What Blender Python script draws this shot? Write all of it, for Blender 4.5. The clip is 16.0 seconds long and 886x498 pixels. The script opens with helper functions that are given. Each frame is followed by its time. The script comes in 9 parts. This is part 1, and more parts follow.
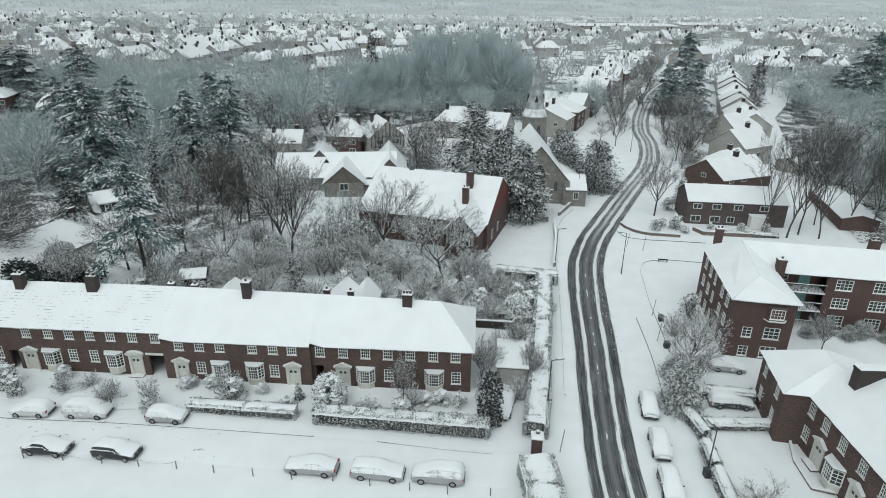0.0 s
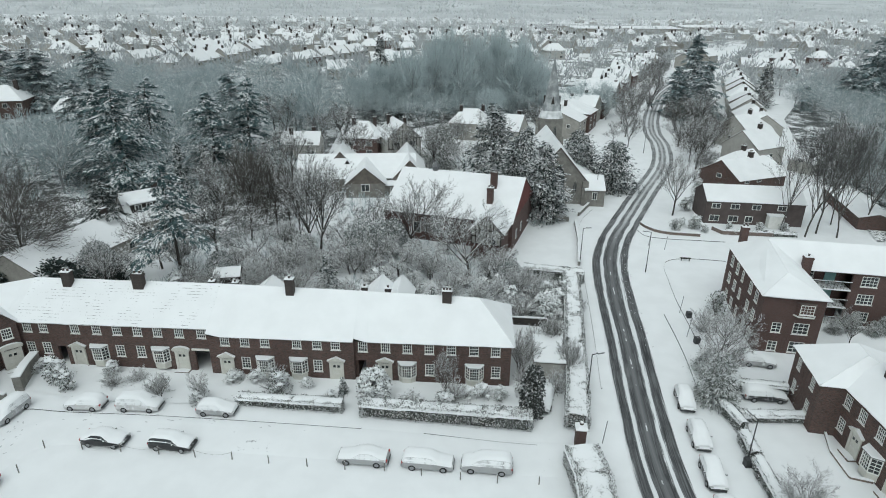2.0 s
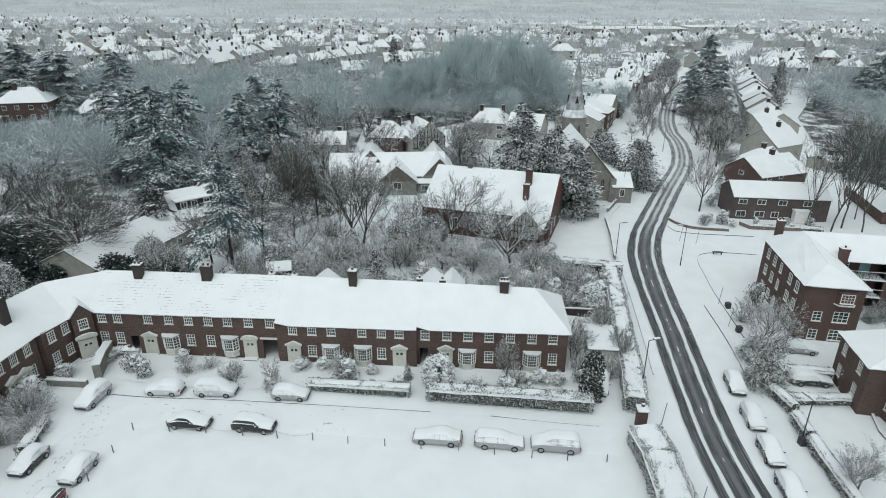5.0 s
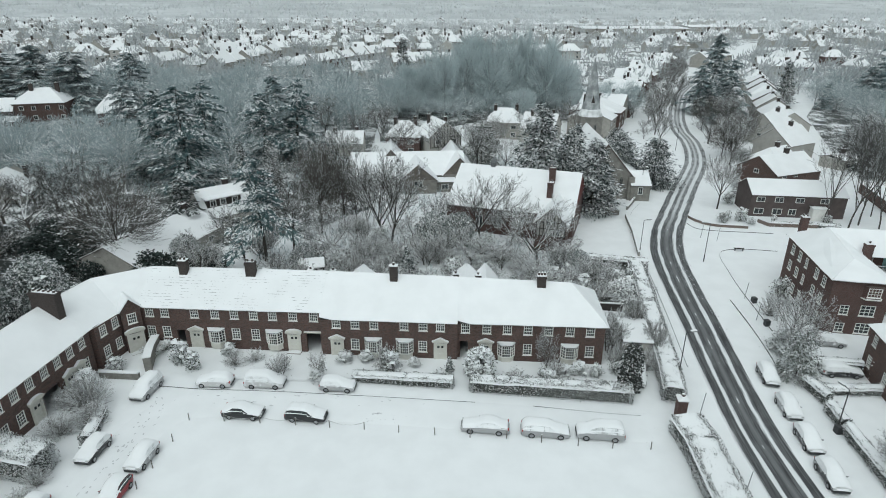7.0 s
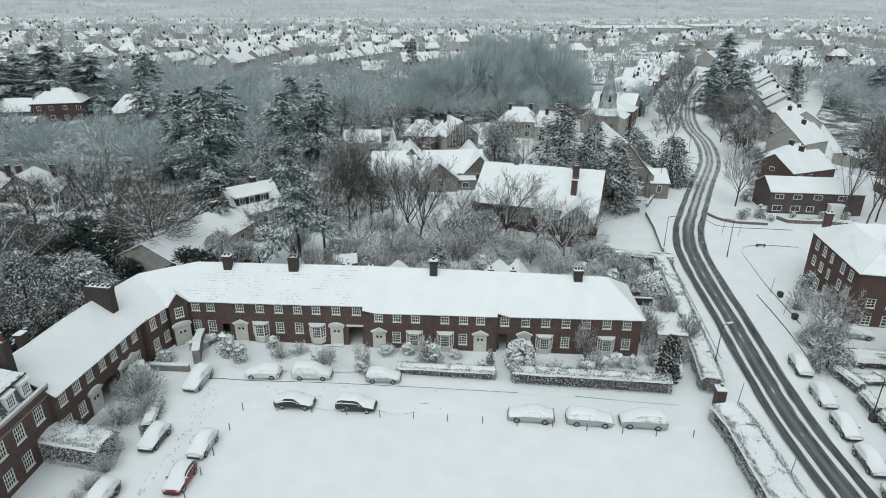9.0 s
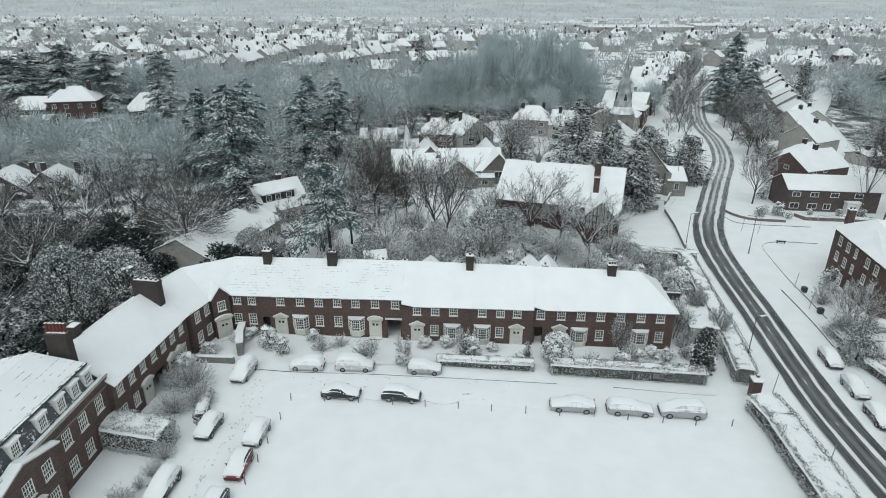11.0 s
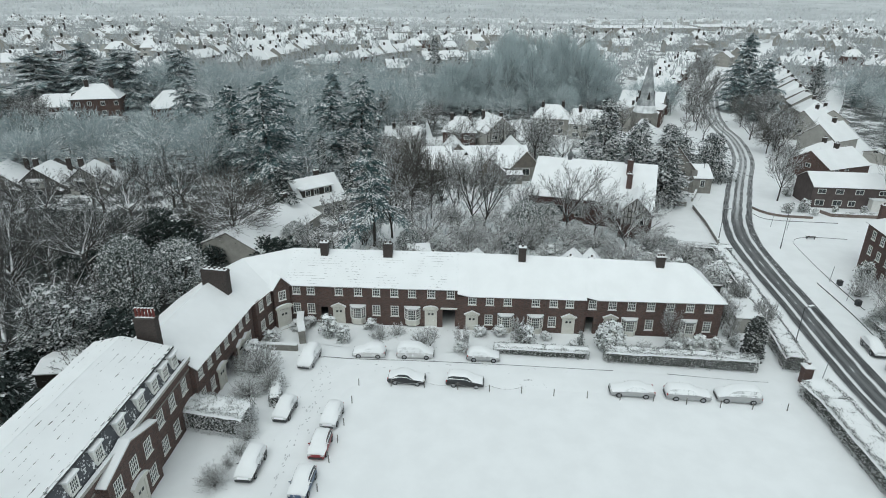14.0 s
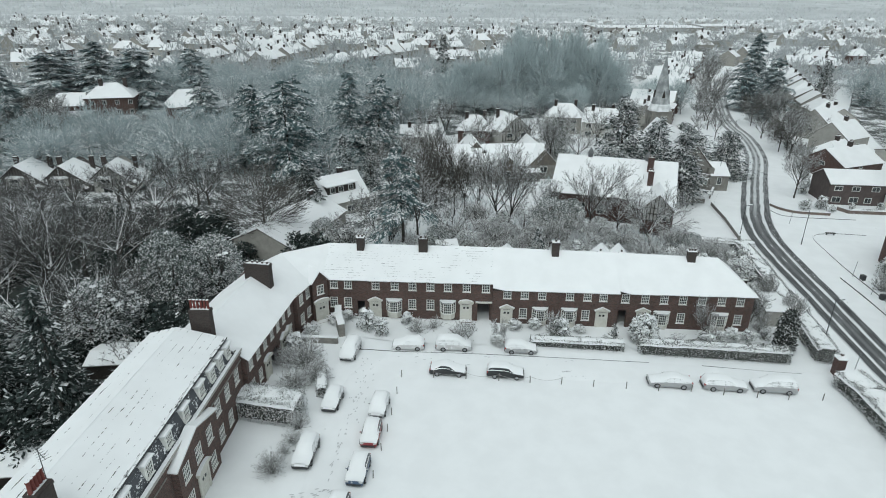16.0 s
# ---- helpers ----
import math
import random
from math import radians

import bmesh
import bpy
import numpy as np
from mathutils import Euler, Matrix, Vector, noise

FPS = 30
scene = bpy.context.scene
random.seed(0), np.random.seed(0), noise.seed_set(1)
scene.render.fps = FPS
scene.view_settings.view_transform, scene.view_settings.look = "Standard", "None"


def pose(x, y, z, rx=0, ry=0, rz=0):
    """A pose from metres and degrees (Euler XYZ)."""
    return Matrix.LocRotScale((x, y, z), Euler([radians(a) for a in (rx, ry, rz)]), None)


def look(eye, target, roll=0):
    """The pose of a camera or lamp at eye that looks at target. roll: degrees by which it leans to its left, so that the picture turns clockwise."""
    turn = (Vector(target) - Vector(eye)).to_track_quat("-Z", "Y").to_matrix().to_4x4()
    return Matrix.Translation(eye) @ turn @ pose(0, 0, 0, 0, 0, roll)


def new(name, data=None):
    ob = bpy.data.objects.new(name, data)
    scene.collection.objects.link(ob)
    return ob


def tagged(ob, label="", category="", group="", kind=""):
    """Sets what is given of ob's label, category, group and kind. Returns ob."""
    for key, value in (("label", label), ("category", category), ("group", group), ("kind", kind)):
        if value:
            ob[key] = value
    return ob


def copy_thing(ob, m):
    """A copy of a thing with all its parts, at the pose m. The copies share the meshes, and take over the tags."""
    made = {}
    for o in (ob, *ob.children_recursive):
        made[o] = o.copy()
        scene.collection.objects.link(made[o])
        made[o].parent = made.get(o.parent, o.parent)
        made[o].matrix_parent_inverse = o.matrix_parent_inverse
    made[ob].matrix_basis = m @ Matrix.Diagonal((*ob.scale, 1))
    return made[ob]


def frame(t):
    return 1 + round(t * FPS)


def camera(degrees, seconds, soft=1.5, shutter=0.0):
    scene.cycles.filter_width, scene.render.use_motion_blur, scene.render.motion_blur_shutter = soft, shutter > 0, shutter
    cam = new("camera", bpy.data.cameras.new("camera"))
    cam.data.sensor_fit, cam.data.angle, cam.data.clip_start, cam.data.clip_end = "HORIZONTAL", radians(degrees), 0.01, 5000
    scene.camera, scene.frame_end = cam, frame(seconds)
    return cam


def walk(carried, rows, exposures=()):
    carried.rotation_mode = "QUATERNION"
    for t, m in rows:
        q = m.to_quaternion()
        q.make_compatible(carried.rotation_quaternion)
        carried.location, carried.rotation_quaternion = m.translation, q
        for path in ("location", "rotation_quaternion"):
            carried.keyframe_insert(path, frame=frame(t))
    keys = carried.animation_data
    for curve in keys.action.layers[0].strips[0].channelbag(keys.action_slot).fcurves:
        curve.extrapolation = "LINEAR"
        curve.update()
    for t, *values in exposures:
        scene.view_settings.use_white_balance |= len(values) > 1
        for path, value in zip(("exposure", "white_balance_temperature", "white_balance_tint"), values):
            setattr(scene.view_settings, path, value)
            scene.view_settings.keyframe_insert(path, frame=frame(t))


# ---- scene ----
cam = camera(74.0, 16.0, 1.0)
PATH = [
    (0.0, (0.005, 0.081, 36.896), (0.066, 1.927, 36.128), 0.6),
    (0.5, (-1.055, -0.201, 36.895), (-0.994, 1.646, 36.13), 0.6),
    (1.0, (-2.101, -0.563, 36.916), (-2.039, 1.284, 36.153), 0.6),
    (1.5, (-3.159, -0.972, 36.927), (-3.098, 0.876, 36.165), 0.5),
    (2.0, (-4.216, -1.407, 36.948), (-4.155, 0.442, 36.188), 0.5),
    (2.5, (-5.269, -1.89, 36.951), (-5.208, -0.041, 36.191), 0.4),
    (3.0, (-6.353, -2.335, 36.947), (-6.293, -0.486, 36.188), 0.4),
    (3.5, (-7.415, -2.795, 36.937), (-7.355, -0.945, 36.179), 0.3),
    (4.0, (-8.476, -3.228, 36.969), (-8.416, -1.378, 36.211), 0.3),
    (6.5, (-14.114, -5.339, 37.239), (-14.053, -3.49, 36.481), 0.2),
    (7.0, (-15.276, -5.73, 37.264), (-15.214, -3.88, 36.506), 0.2),
    (7.5, (-16.456, -6.134, 37.3), (-16.395, -4.284, 36.542), 0.2),
    (8.0, (-17.633, -6.552, 37.334), (-17.571, -4.702, 36.576), 0.2),
    (8.5, (-18.782, -6.971, 37.395), (-18.72, -5.122, 36.636), 0.1),
    (9.0, (-19.924, -7.358, 37.437), (-19.862, -5.509, 36.678), 0.1),
    (11.5, (-25.653, -9.083, 37.526), (-25.587, -7.235, 36.763), 0.2),
    (12.0, (-26.809, -9.436, 37.529), (-26.743, -7.589, 36.766), 0.2),
    (12.5, (-27.948, -9.776, 37.496), (-27.88, -7.928, 36.734), 0.2),
    (13.0, (-29.094, -10.128, 37.457), (-29.026, -8.28, 36.696), 0.3),
    (13.5, (-30.256, -10.486, 37.388), (-30.187, -8.638, 36.627), 0.3),
    (14.0, (-31.391, -10.832, 37.319), (-31.321, -8.984, 36.558), 0.4),
    (14.5, (-32.547, -11.152, 37.264), (-32.475, -9.304, 36.503), 0.4),
    (15.0, (-33.698, -11.432, 37.227), (-33.626, -9.584, 36.465), 0.4),
    (15.5, (-34.849, -11.742, 37.211), (-34.775, -9.895, 36.449), 0.4),
    (16.0, (-35.956, -12.069, 37.197), (-35.883, -10.221, 36.435), 0.4),
]
walk(cam, [(t, look(eye, target, roll)) for t, eye, target, roll in PATH], [(0.0, 0.2, 6080, 0.5), (16.0, 0.2, 6080, 0.5)])

# ---- light: a flat overcast sky over snow ----
world = bpy.data.worlds.new("overcast_sky")
scene.world = world
world.use_nodes = True
wn, wl = world.node_tree.nodes, world.node_tree.links
wn.clear()
sky = wn.new("ShaderNodeTexSky")
sky.sky_type, sky.sun_disc = "NISHITA", False
sky.sun_elevation, sky.sun_rotation = radians(55), radians(200)
sky.air_density, sky.dust_density, sky.ozone_density = 1.0, 6.0, 1.0
cloud = wn.new("ShaderNodeHueSaturation")
cloud.inputs["Saturation"].default_value = 0.22
bgd = wn.new("ShaderNodeBackground")
bgd.inputs["Strength"].default_value = 0.105
wout = wn.new("ShaderNodeOutputWorld")
wl.new(sky.outputs["Color"], cloud.inputs["Color"])
veil = wn.new("ShaderNodeMix")
veil.data_type = "RGBA"
veil.inputs[0].default_value = 0.6
veil.inputs[7].default_value = (6.2, 6.3, 6.4, 1)
wl.new(cloud.outputs["Color"], veil.inputs[6])
wl.new(veil.outputs[2], bgd.inputs["Color"])
wl.new(bgd.outputs["Background"], wout.inputs["Surface"])
sun_data = bpy.data.lights.new("sun", "SUN")
sun_data.energy, sun_data.angle, sun_data.color = 0.5, radians(60), (1.0, 0.98, 0.95)
sun = new("sun", sun_data)
sun.matrix_world = pose(0, 0, 80, 30, 0, -20)

# ---- materials ----
def node_mat(name):
    m = bpy.data.materials.new(name)
    m.use_nodes = True
    nt = m.node_tree
    nt.nodes.clear()
    out = nt.nodes.new("ShaderNodeOutputMaterial")
    return m, nt, out


def nd(nt, kind, **inputs):
    n = nt.nodes.new("ShaderNode" + kind)
    for k, v in inputs.items():
        n.inputs[k.replace("_", " ")].default_value = v
    return n


def math_node(nt, op, a, b=None, clamp=False):
    n = nt.nodes.new("ShaderNodeMath")
    n.operation, n.use_clamp = op, clamp
    for i, v in enumerate((a, b)):
        if v is None:
            continue
        if isinstance(v, (int, float)):
            n.inputs[i].default_value = v
        else:
            nt.links.new(v, n.inputs[i])
    return n.outputs[0]


def ramp(nt, value, lo, hi):
    """0 below lo, 1 above hi, smooth between."""
    n = nt.nodes.new("ShaderNodeMapRange")
    n.interpolation_type = "SMOOTHSTEP"
    n.inputs["From Min"].default_value, n.inputs["From Max"].default_value = lo, hi
    nt.links.new(value, n.inputs["Value"])
    return n.outputs["Result"]


def mix_col(nt, fac, a, b):
    n = nt.nodes.new("ShaderNodeMix")
    n.data_type = "RGBA"
    for sock, v in ((n.inputs[0], fac), (n.inputs[6], a), (n.inputs[7], b)):
        if isinstance(v, (int, float)):
            sock.default_value = v
        elif isinstance(v, tuple):
            sock.default_value = (*v, 1)
        else:
            nt.links.new(v, sock)
    return n.outputs[2]


def place(nt, stretch=None):
    g = nt.nodes.new("ShaderNodeNewGeometry")
    if stretch is None:
        return g.outputs["Position"]
    mp = nt.nodes.new("ShaderNodeMapping")
    mp.inputs["Scale"].default_value = stretch
    nt.links.new(g.outputs["Position"], mp.inputs["Vector"])
    return mp.outputs["Vector"]


def noise_tex(nt, scale, detail=3.0, rough=0.55, vec=None):
    n = nd(nt, "TexNoise", Scale=scale, Detail=detail, Roughness=rough)
    nt.links.new(vec or place(nt), n.inputs["Vector"])
    return n.outputs["Fac"]


def snow_shader(nt, tint=(0.788, 0.802, 0.812)):
    b = nd(nt, "BsdfPrincipled", Roughness=0.75)
    b.inputs["Specular IOR Level"].default_value = 0.25
    big, fine = noise_tex(nt, 0.35), noise_tex(nt, 9.0, 4.0)
    lo = tuple(c * 0.95 for c in tint)
    nt.links.new(mix_col(nt, ramp(nt, big, 0.3, 0.7), lo, tint), b.inputs["Base Color"])
    bump = nd(nt, "Bump", Strength=0.16, Distance=0.05)
    nt.links.new(math_node(nt, "ADD", big, math_node(nt, "MULTIPLY", fine, 0.35)), bump.inputs["Height"])
    nt.links.new(bump.outputs["Normal"], b.inputs["Normal"])
    return b


def upward(nt, lo, hi, amount=0.5, scale=2.5, each=0.0):
    """How far a spot faces up, broken by noise and, by each, from twig to twig: where snow has settled."""
    g = nt.nodes.new("ShaderNodeNewGeometry")
    sep = nt.nodes.new("ShaderNodeSeparateXYZ")
    nt.links.new(g.outputs["Normal"], sep.inputs[0])
    n = noise_tex(nt, scale, 4.0)
    v = math_node(nt, "ADD", sep.outputs["Z"], math_node(nt, "MULTIPLY", math_node(nt, "SUBTRACT", n, 0.5), amount * 2))
    if each:
        v = math_node(nt, "ADD", v, math_node(nt, "MULTIPLY", math_node(nt, "SUBTRACT", g.outputs["Random Per Island"], 0.5), each * 2))
    return ramp(nt, v, lo, hi)


def surface(name, dark, light, rough=0.8, scale=1.5, fine=25.0, bump=0.3, metal=0.0, settled=None, spec=0.4, island=0.0):
    """A two-scale surface; settled=(lo, hi, amount, scale) lays snow on its upward faces."""
    m, nt, out = node_mat(name)
    b = nd(nt, "BsdfPrincipled", Roughness=rough, Metallic=metal)
    b.inputs["Specular IOR Level"].default_value = spec
    n1, n2 = noise_tex(nt, scale), noise_tex(nt, fine, 4.0)
    fac = math_node(nt, "ADD", math_node(nt, "MULTIPLY", n1, 0.6), math_node(nt, "MULTIPLY", n2, 0.4))
    col = mix_col(nt, ramp(nt, fac, 0.3, 0.7), dark, light)
    if island:
        g = nt.nodes.new("ShaderNodeNewGeometry")
        hs = nt.nodes.new("ShaderNodeHueSaturation")
        nt.links.new(math_node(nt, "ADD", math_node(nt, "MULTIPLY", g.outputs["Random Per Island"], 2 * island), 1 - island), hs.inputs["Value"])
        nt.links.new(col, hs.inputs["Color"])
        col = hs.outputs["Color"]
    nt.links.new(col, b.inputs["Base Color"])
    if bump:
        bn = nd(nt, "Bump", Strength=bump, Distance=0.02)
        nt.links.new(n2, bn.inputs["Height"])
        nt.links.new(bn.outputs["Normal"], b.inputs["Normal"])
    if settled:
        mix = nt.nodes.new("ShaderNodeMixShader")
        nt.links.new(upward(nt, *settled), mix.inputs[0])
        nt.links.new(b.outputs[0], mix.inputs[1])
        nt.links.new(snow_shader(nt).outputs[0], mix.inputs[2])
        nt.links.new(mix.outputs[0], out.inputs["Surface"])
    else:
        nt.links.new(b.outputs[0], out.inputs["Surface"])
    return m


def brick_mat(name, c1, c2, mortar, scale=1.0):
    m, nt, out = node_mat(name)
    b = nd(nt, "BsdfPrincipled", Roughness=0.9)
    tc = nt.nodes.new("ShaderNodeTexCoord")
    geo = nt.nodes.new("ShaderNodeNewGeometry")
    # courses run along the wall: the horizontal place is taken along the dominant direction
    sp, sn = nt.nodes.new("ShaderNodeSeparateXYZ"), nt.nodes.new("ShaderNodeSeparateXYZ")
    nt.links.new(tc.outputs["Object"], sp.inputs[0])
    nt.links.new(tc.outputs["Normal"], sn.inputs[0])
    side = math_node(nt, "GREATER_THAN", math_node(nt, "ABSOLUTE", sn.outputs["X"]), 0.7)
    along = math_node(nt, "ADD", math_node(nt, "MULTIPLY", sp.outputs["X"], math_node(nt, "SUBTRACT", 1.0, side)), math_node(nt, "MULTIPLY", sp.outputs["Y"], side))
    cmb = nt.nodes.new("ShaderNodeCombineXYZ")
    nt.links.new(along, cmb.inputs["X"])
    nt.links.new(sp.outputs["Z"], cmb.inputs["Y"])
    br = nt.nodes.new("ShaderNodeTexBrick")
    br.inputs["Color1"].default_value, br.inputs["Color2"].default_value, br.inputs["Mortar"].default_value = (*c1, 1), (*c2, 1), (*mortar, 1)
    br.inputs["Scale"].default_value = scale
    br.inputs["Brick Width"].default_value, br.inputs["Row Height"].default_value = 0.225, 0.075
    br.inputs["Mortar Size"].default_value, br.inputs["Bias"].default_value = 0.008, 0.0
    nt.links.new(cmb.outputs[0], br.inputs["Vector"])
    n1, n2 = noise_tex(nt, 0.5), noise_tex(nt, 6.0)
    hs = nt.nodes.new("ShaderNodeHueSaturation")
    nt.links.new(br.outputs["Color"], hs.inputs["Color"])
    nt.links.new(math_node(nt, "ADD", 0.55, math_node(nt, "ADD", math_node(nt, "MULTIPLY", n1, 0.5), math_node(nt, "MULTIPLY", n2, 0.4))), hs.inputs["Value"])
    nt.links.new(hs.outputs["Color"], b.inputs["Base Color"])
    bn = nd(nt, "Bump", Strength=0.5, Distance=0.01)
    nt.links.new(math_node(nt, "SUBTRACT", 1.0, br.outputs["Fac"]), bn.inputs["Height"])
    nt.links.new(bn.outputs["Normal"], b.inputs["Normal"])
    nt.links.new(b.outputs[0], out.inputs["Surface"])
    return m


def plain_snow(name, tint=(0.788, 0.802, 0.812)):
    m, nt, out = node_mat(name)
    nt.links.new(snow_shader(nt, tint).outputs[0], out.inputs["Surface"])
    return m


def thin_snow_mat(name, under, cover, course=0.0, scale=0.6, speck=3.0, lip=(0.74, 0.96)):
    """Snow so thin that what lies under it shows in flecks; course: tile edges that show along the slope, in metres of height."""
    m, nt, out = node_mat(name)
    b = nd(nt, "BsdfPrincipled", Roughness=0.9)
    n = noise_tex(nt, speck, 5.0, 0.65)
    patch = noise_tex(nt, scale, 2.0)
    v = math_node(nt, "ADD", n, math_node(nt, "MULTIPLY", math_node(nt, "SUBTRACT", patch, 0.5), 0.7))
    if course:
        sp = nt.nodes.new("ShaderNodeSeparateXYZ")
        nt.links.new(place(nt), sp.inputs[0])
        saw = math_node(nt, "FRACT", math_node(nt, "DIVIDE", sp.outputs["Z"], course))
        edge = ramp(nt, saw, *lip)
        v = math_node(nt, "ADD", math_node(nt, "MULTIPLY", v, edge), math_node(nt, "MULTIPLY", v, 0.12))
    fac = ramp(nt, v, cover, cover + 0.09)
    s = snow_shader(nt)
    b.inputs["Base Color"].default_value = (*under, 1)
    mix = nt.nodes.new("ShaderNodeMixShader")
    nt.links.new(fac, mix.inputs[0])
    nt.links.new(s.outputs[0], mix.inputs[1])
    nt.links.new(b.outputs[0], mix.inputs[2])
    nt.links.new(mix.outputs[0], out.inputs["Surface"])
    return m


def road_mat(name):
    """Wet asphalt in the wheel tracks, slush between them; U runs across in metres, V along."""
    m, nt, out = node_mat(name)
    uv = nt.nodes.new("ShaderNodeUVMap")
    sp = nt.nodes.new("ShaderNodeSeparateXYZ")
    nt.links.new(uv.outputs[0], sp.inputs[0])
    mp = nt.nodes.new("ShaderNodeMapping")
    mp.inputs["Scale"].default_value = (6.5, 0.2, 1)
    nt.links.new(uv.outputs[0], mp.inputs["Vector"])
    streak = noise_tex(nt, 1.0, 4.0, 0.6, mp.outputs[0])
    patch = noise_tex(nt, 0.5, 4.0)
    # near: two streaks of slush, one in each lane; farther on: four tracks with snow between
    mq = nt.nodes.new("ShaderNodeMapping")
    mq.inputs["Scale"].default_value = (0.0, 0.06, 1)
    nt.links.new(uv.outputs[0], mq.inputs["Vector"])
    sway = noise_tex(nt, 1.0, 3.0, 0.6, mq.outputs[0])
    x_ = math_node(nt, "ADD", sp.outputs["X"], math_node(nt, "MULTIPLY", math_node(nt, "SUBTRACT", sway, 0.5), 0.5))
    a = math_node(nt, "ABSOLUTE", x_)
    far = ramp(nt, sp.outputs["Y"], 148.0, 172.0)
    far2 = ramp(nt, sp.outputs["Y"], 172.0, 196.0)
    # the streak between the wheels of a lane
    wide = math_node(nt, "ADD", 0.20, math_node(nt, "MULTIPLY", far, 0.16))
    rag = math_node(nt, "MULTIPLY", math_node(nt, "SUBTRACT", streak, 0.5), 0.85)
    d1 = math_node(nt, "SUBTRACT", math_node(nt, "ADD", math_node(nt, "ABSOLUTE", math_node(nt, "SUBTRACT", a, 1.30)), rag), wide)
    s1 = ramp(nt, d1, 0.14, -0.06)
    # slush along the crown of the road
    d2 = math_node(nt, "ADD", a, math_node(nt, "MULTIPLY", rag, 1.2))
    s2 = math_node(nt, "MULTIPLY", ramp(nt, d2, 0.50, 0.10), math_node(nt, "ADD", 0.16, math_node(nt, "MULTIPLY", far, 0.60)))
    # snow thrown on to the edges
    d3 = math_node(nt, "ADD", math_node(nt, "ABSOLUTE", sp.outputs["X"]), rag)
    s3 = ramp(nt, d3, 2.55, 2.85)
    thin = math_node(nt, "ADD", 0.055, math_node(nt, "ADD", math_node(nt, "MULTIPLY", far, 0.10), math_node(nt, "MULTIPLY", far2, 0.16)))
    film = math_node(nt, "MULTIPLY", ramp(nt, math_node(nt, "ADD", math_node(nt, "MULTIPLY", streak, 0.6), math_node(nt, "MULTIPLY", patch, 0.4)), 0.35, 0.72), math_node(nt, "MULTIPLY", thin, 2.4))
    # the painted centre line in dashes
    dash = math_node(nt, "MULTIPLY", math_node(nt, "LESS_THAN", math_node(nt, "ABSOLUTE", sp.outputs["X"]), 0.07), math_node(nt, "LESS_THAN", math_node(nt, "FRACT", math_node(nt, "DIVIDE", sp.outputs["Y"], 6.0)), 0.5))
    dash = math_node(nt, "MULTIPLY", dash, ramp(nt, patch, 0.50, 0.62))
    snowy = math_node(nt, "MAXIMUM", math_node(nt, "MAXIMUM", s1, s2), math_node(nt, "MAXIMUM", s3, math_node(nt, "MAXIMUM", film, dash)))
    fac = math_node(nt, "SUBTRACT", 1.0, snowy, True)
    wet = nd(nt, "BsdfPrincipled", Roughness=0.55)
    wet.inputs["Specular IOR Level"].default_value = 0.3
    nt.links.new(mix_col(nt, ramp(nt, streak, 0.35, 0.7), (0.022, 0.023, 0.025), (0.085, 0.088, 0.092)), wet.inputs["Base Color"])
    mix = nt.nodes.new("ShaderNodeMixShader")
    nt.links.new(fac, mix.inputs[0])
    nt.links.new(snow_shader(nt, (0.70, 0.715, 0.725)).outputs[0], mix.inputs[1])
    nt.links.new(wet.outputs[0], mix.inputs[2])
    nt.links.new(mix.outputs[0], out.inputs["Surface"])
    return m


def glass_mat(name):
    m, nt, out = node_mat(name)
    b = nd(nt, "BsdfPrincipled", Roughness=0.06, IOR=1.45)
    b.inputs["Transmission Weight"].default_value = 0.5
    b.inputs["Base Color"].default_value = (0.10, 0.115, 0.12, 1)
    nt.links.new(b.outputs[0], out.inputs["Surface"])
    return m


SNOW = plain_snow("snow")
SNOW_ROOF = plain_snow("roof_snow", (0.80, 0.812, 0.822))
SNOW_TILES = thin_snow_mat("snow_on_tiles", (0.075, 0.075, 0.075), 0.60, 0.2)
SNOW_SLATES = thin_snow_mat("snow_on_slates", (0.085, 0.09, 0.10), 0.33, 0.0, 1.6, 6.0, (0.15, 0.75))
SNOW_LAWN = thin_snow_mat("snow_on_grass", (0.13, 0.13, 0.10), 0.72, 0.0, 0.3, 4.0)
TRODDEN = thin_snow_mat("trodden_snow", (0.36, 0.37, 0.38), 0.72, 0.0, 0.35, 1.6)
ROAD = road_mat("wet_road")
BRICK = brick_mat("dark_brick", (0.128, 0.071, 0.058), (0.050, 0.033, 0.029), (0.115, 0.102, 0.094))
BRICK_RED = brick_mat("red_brick", (0.094, 0.049, 0.042), (0.068, 0.039, 0.035), (0.12, 0.10, 0.09))
BRICK_PALE = surface("pale_render", (0.34, 0.335, 0.31), (0.44, 0.43, 0.40), 0.9, 0.8)
STONE = surface("grey_stone", (0.16, 0.155, 0.14), (0.26, 0.25, 0.23), 0.9, 1.2, 8.0, 0.5)
RED_TILE_WALL = surface("tile_hung_wall", (0.11, 0.036, 0.032), (0.16, 0.052, 0.046), 0.85, 1.0, 14.0, 0.5)
TILE = surface("roof_tile", (0.07, 0.055, 0.05), (0.12, 0.09, 0.08), 0.85, 1.0, 14.0, 0.4, settled=(0.45, 0.6, 0.15, 3.0))
WHITE = surface("white_paint", (0.70, 0.70, 0.67), (0.80, 0.80, 0.77), 0.5, 2.0, 20.0, 0.1)
CREAM = surface("cream_paint", (0.54, 0.53, 0.48), (0.64, 0.63, 0.58), 0.55, 2.0, 20.0, 0.1, settled=(0.5, 0.7, 0.2, 3.0))
DARK = surface("dark_timber", (0.025, 0.022, 0.02), (0.05, 0.043, 0.038), 0.8, 2.0)
IRON = surface("dark_iron", (0.03, 0.032, 0.034), (0.06, 0.062, 0.065), 0.6, 3.0)
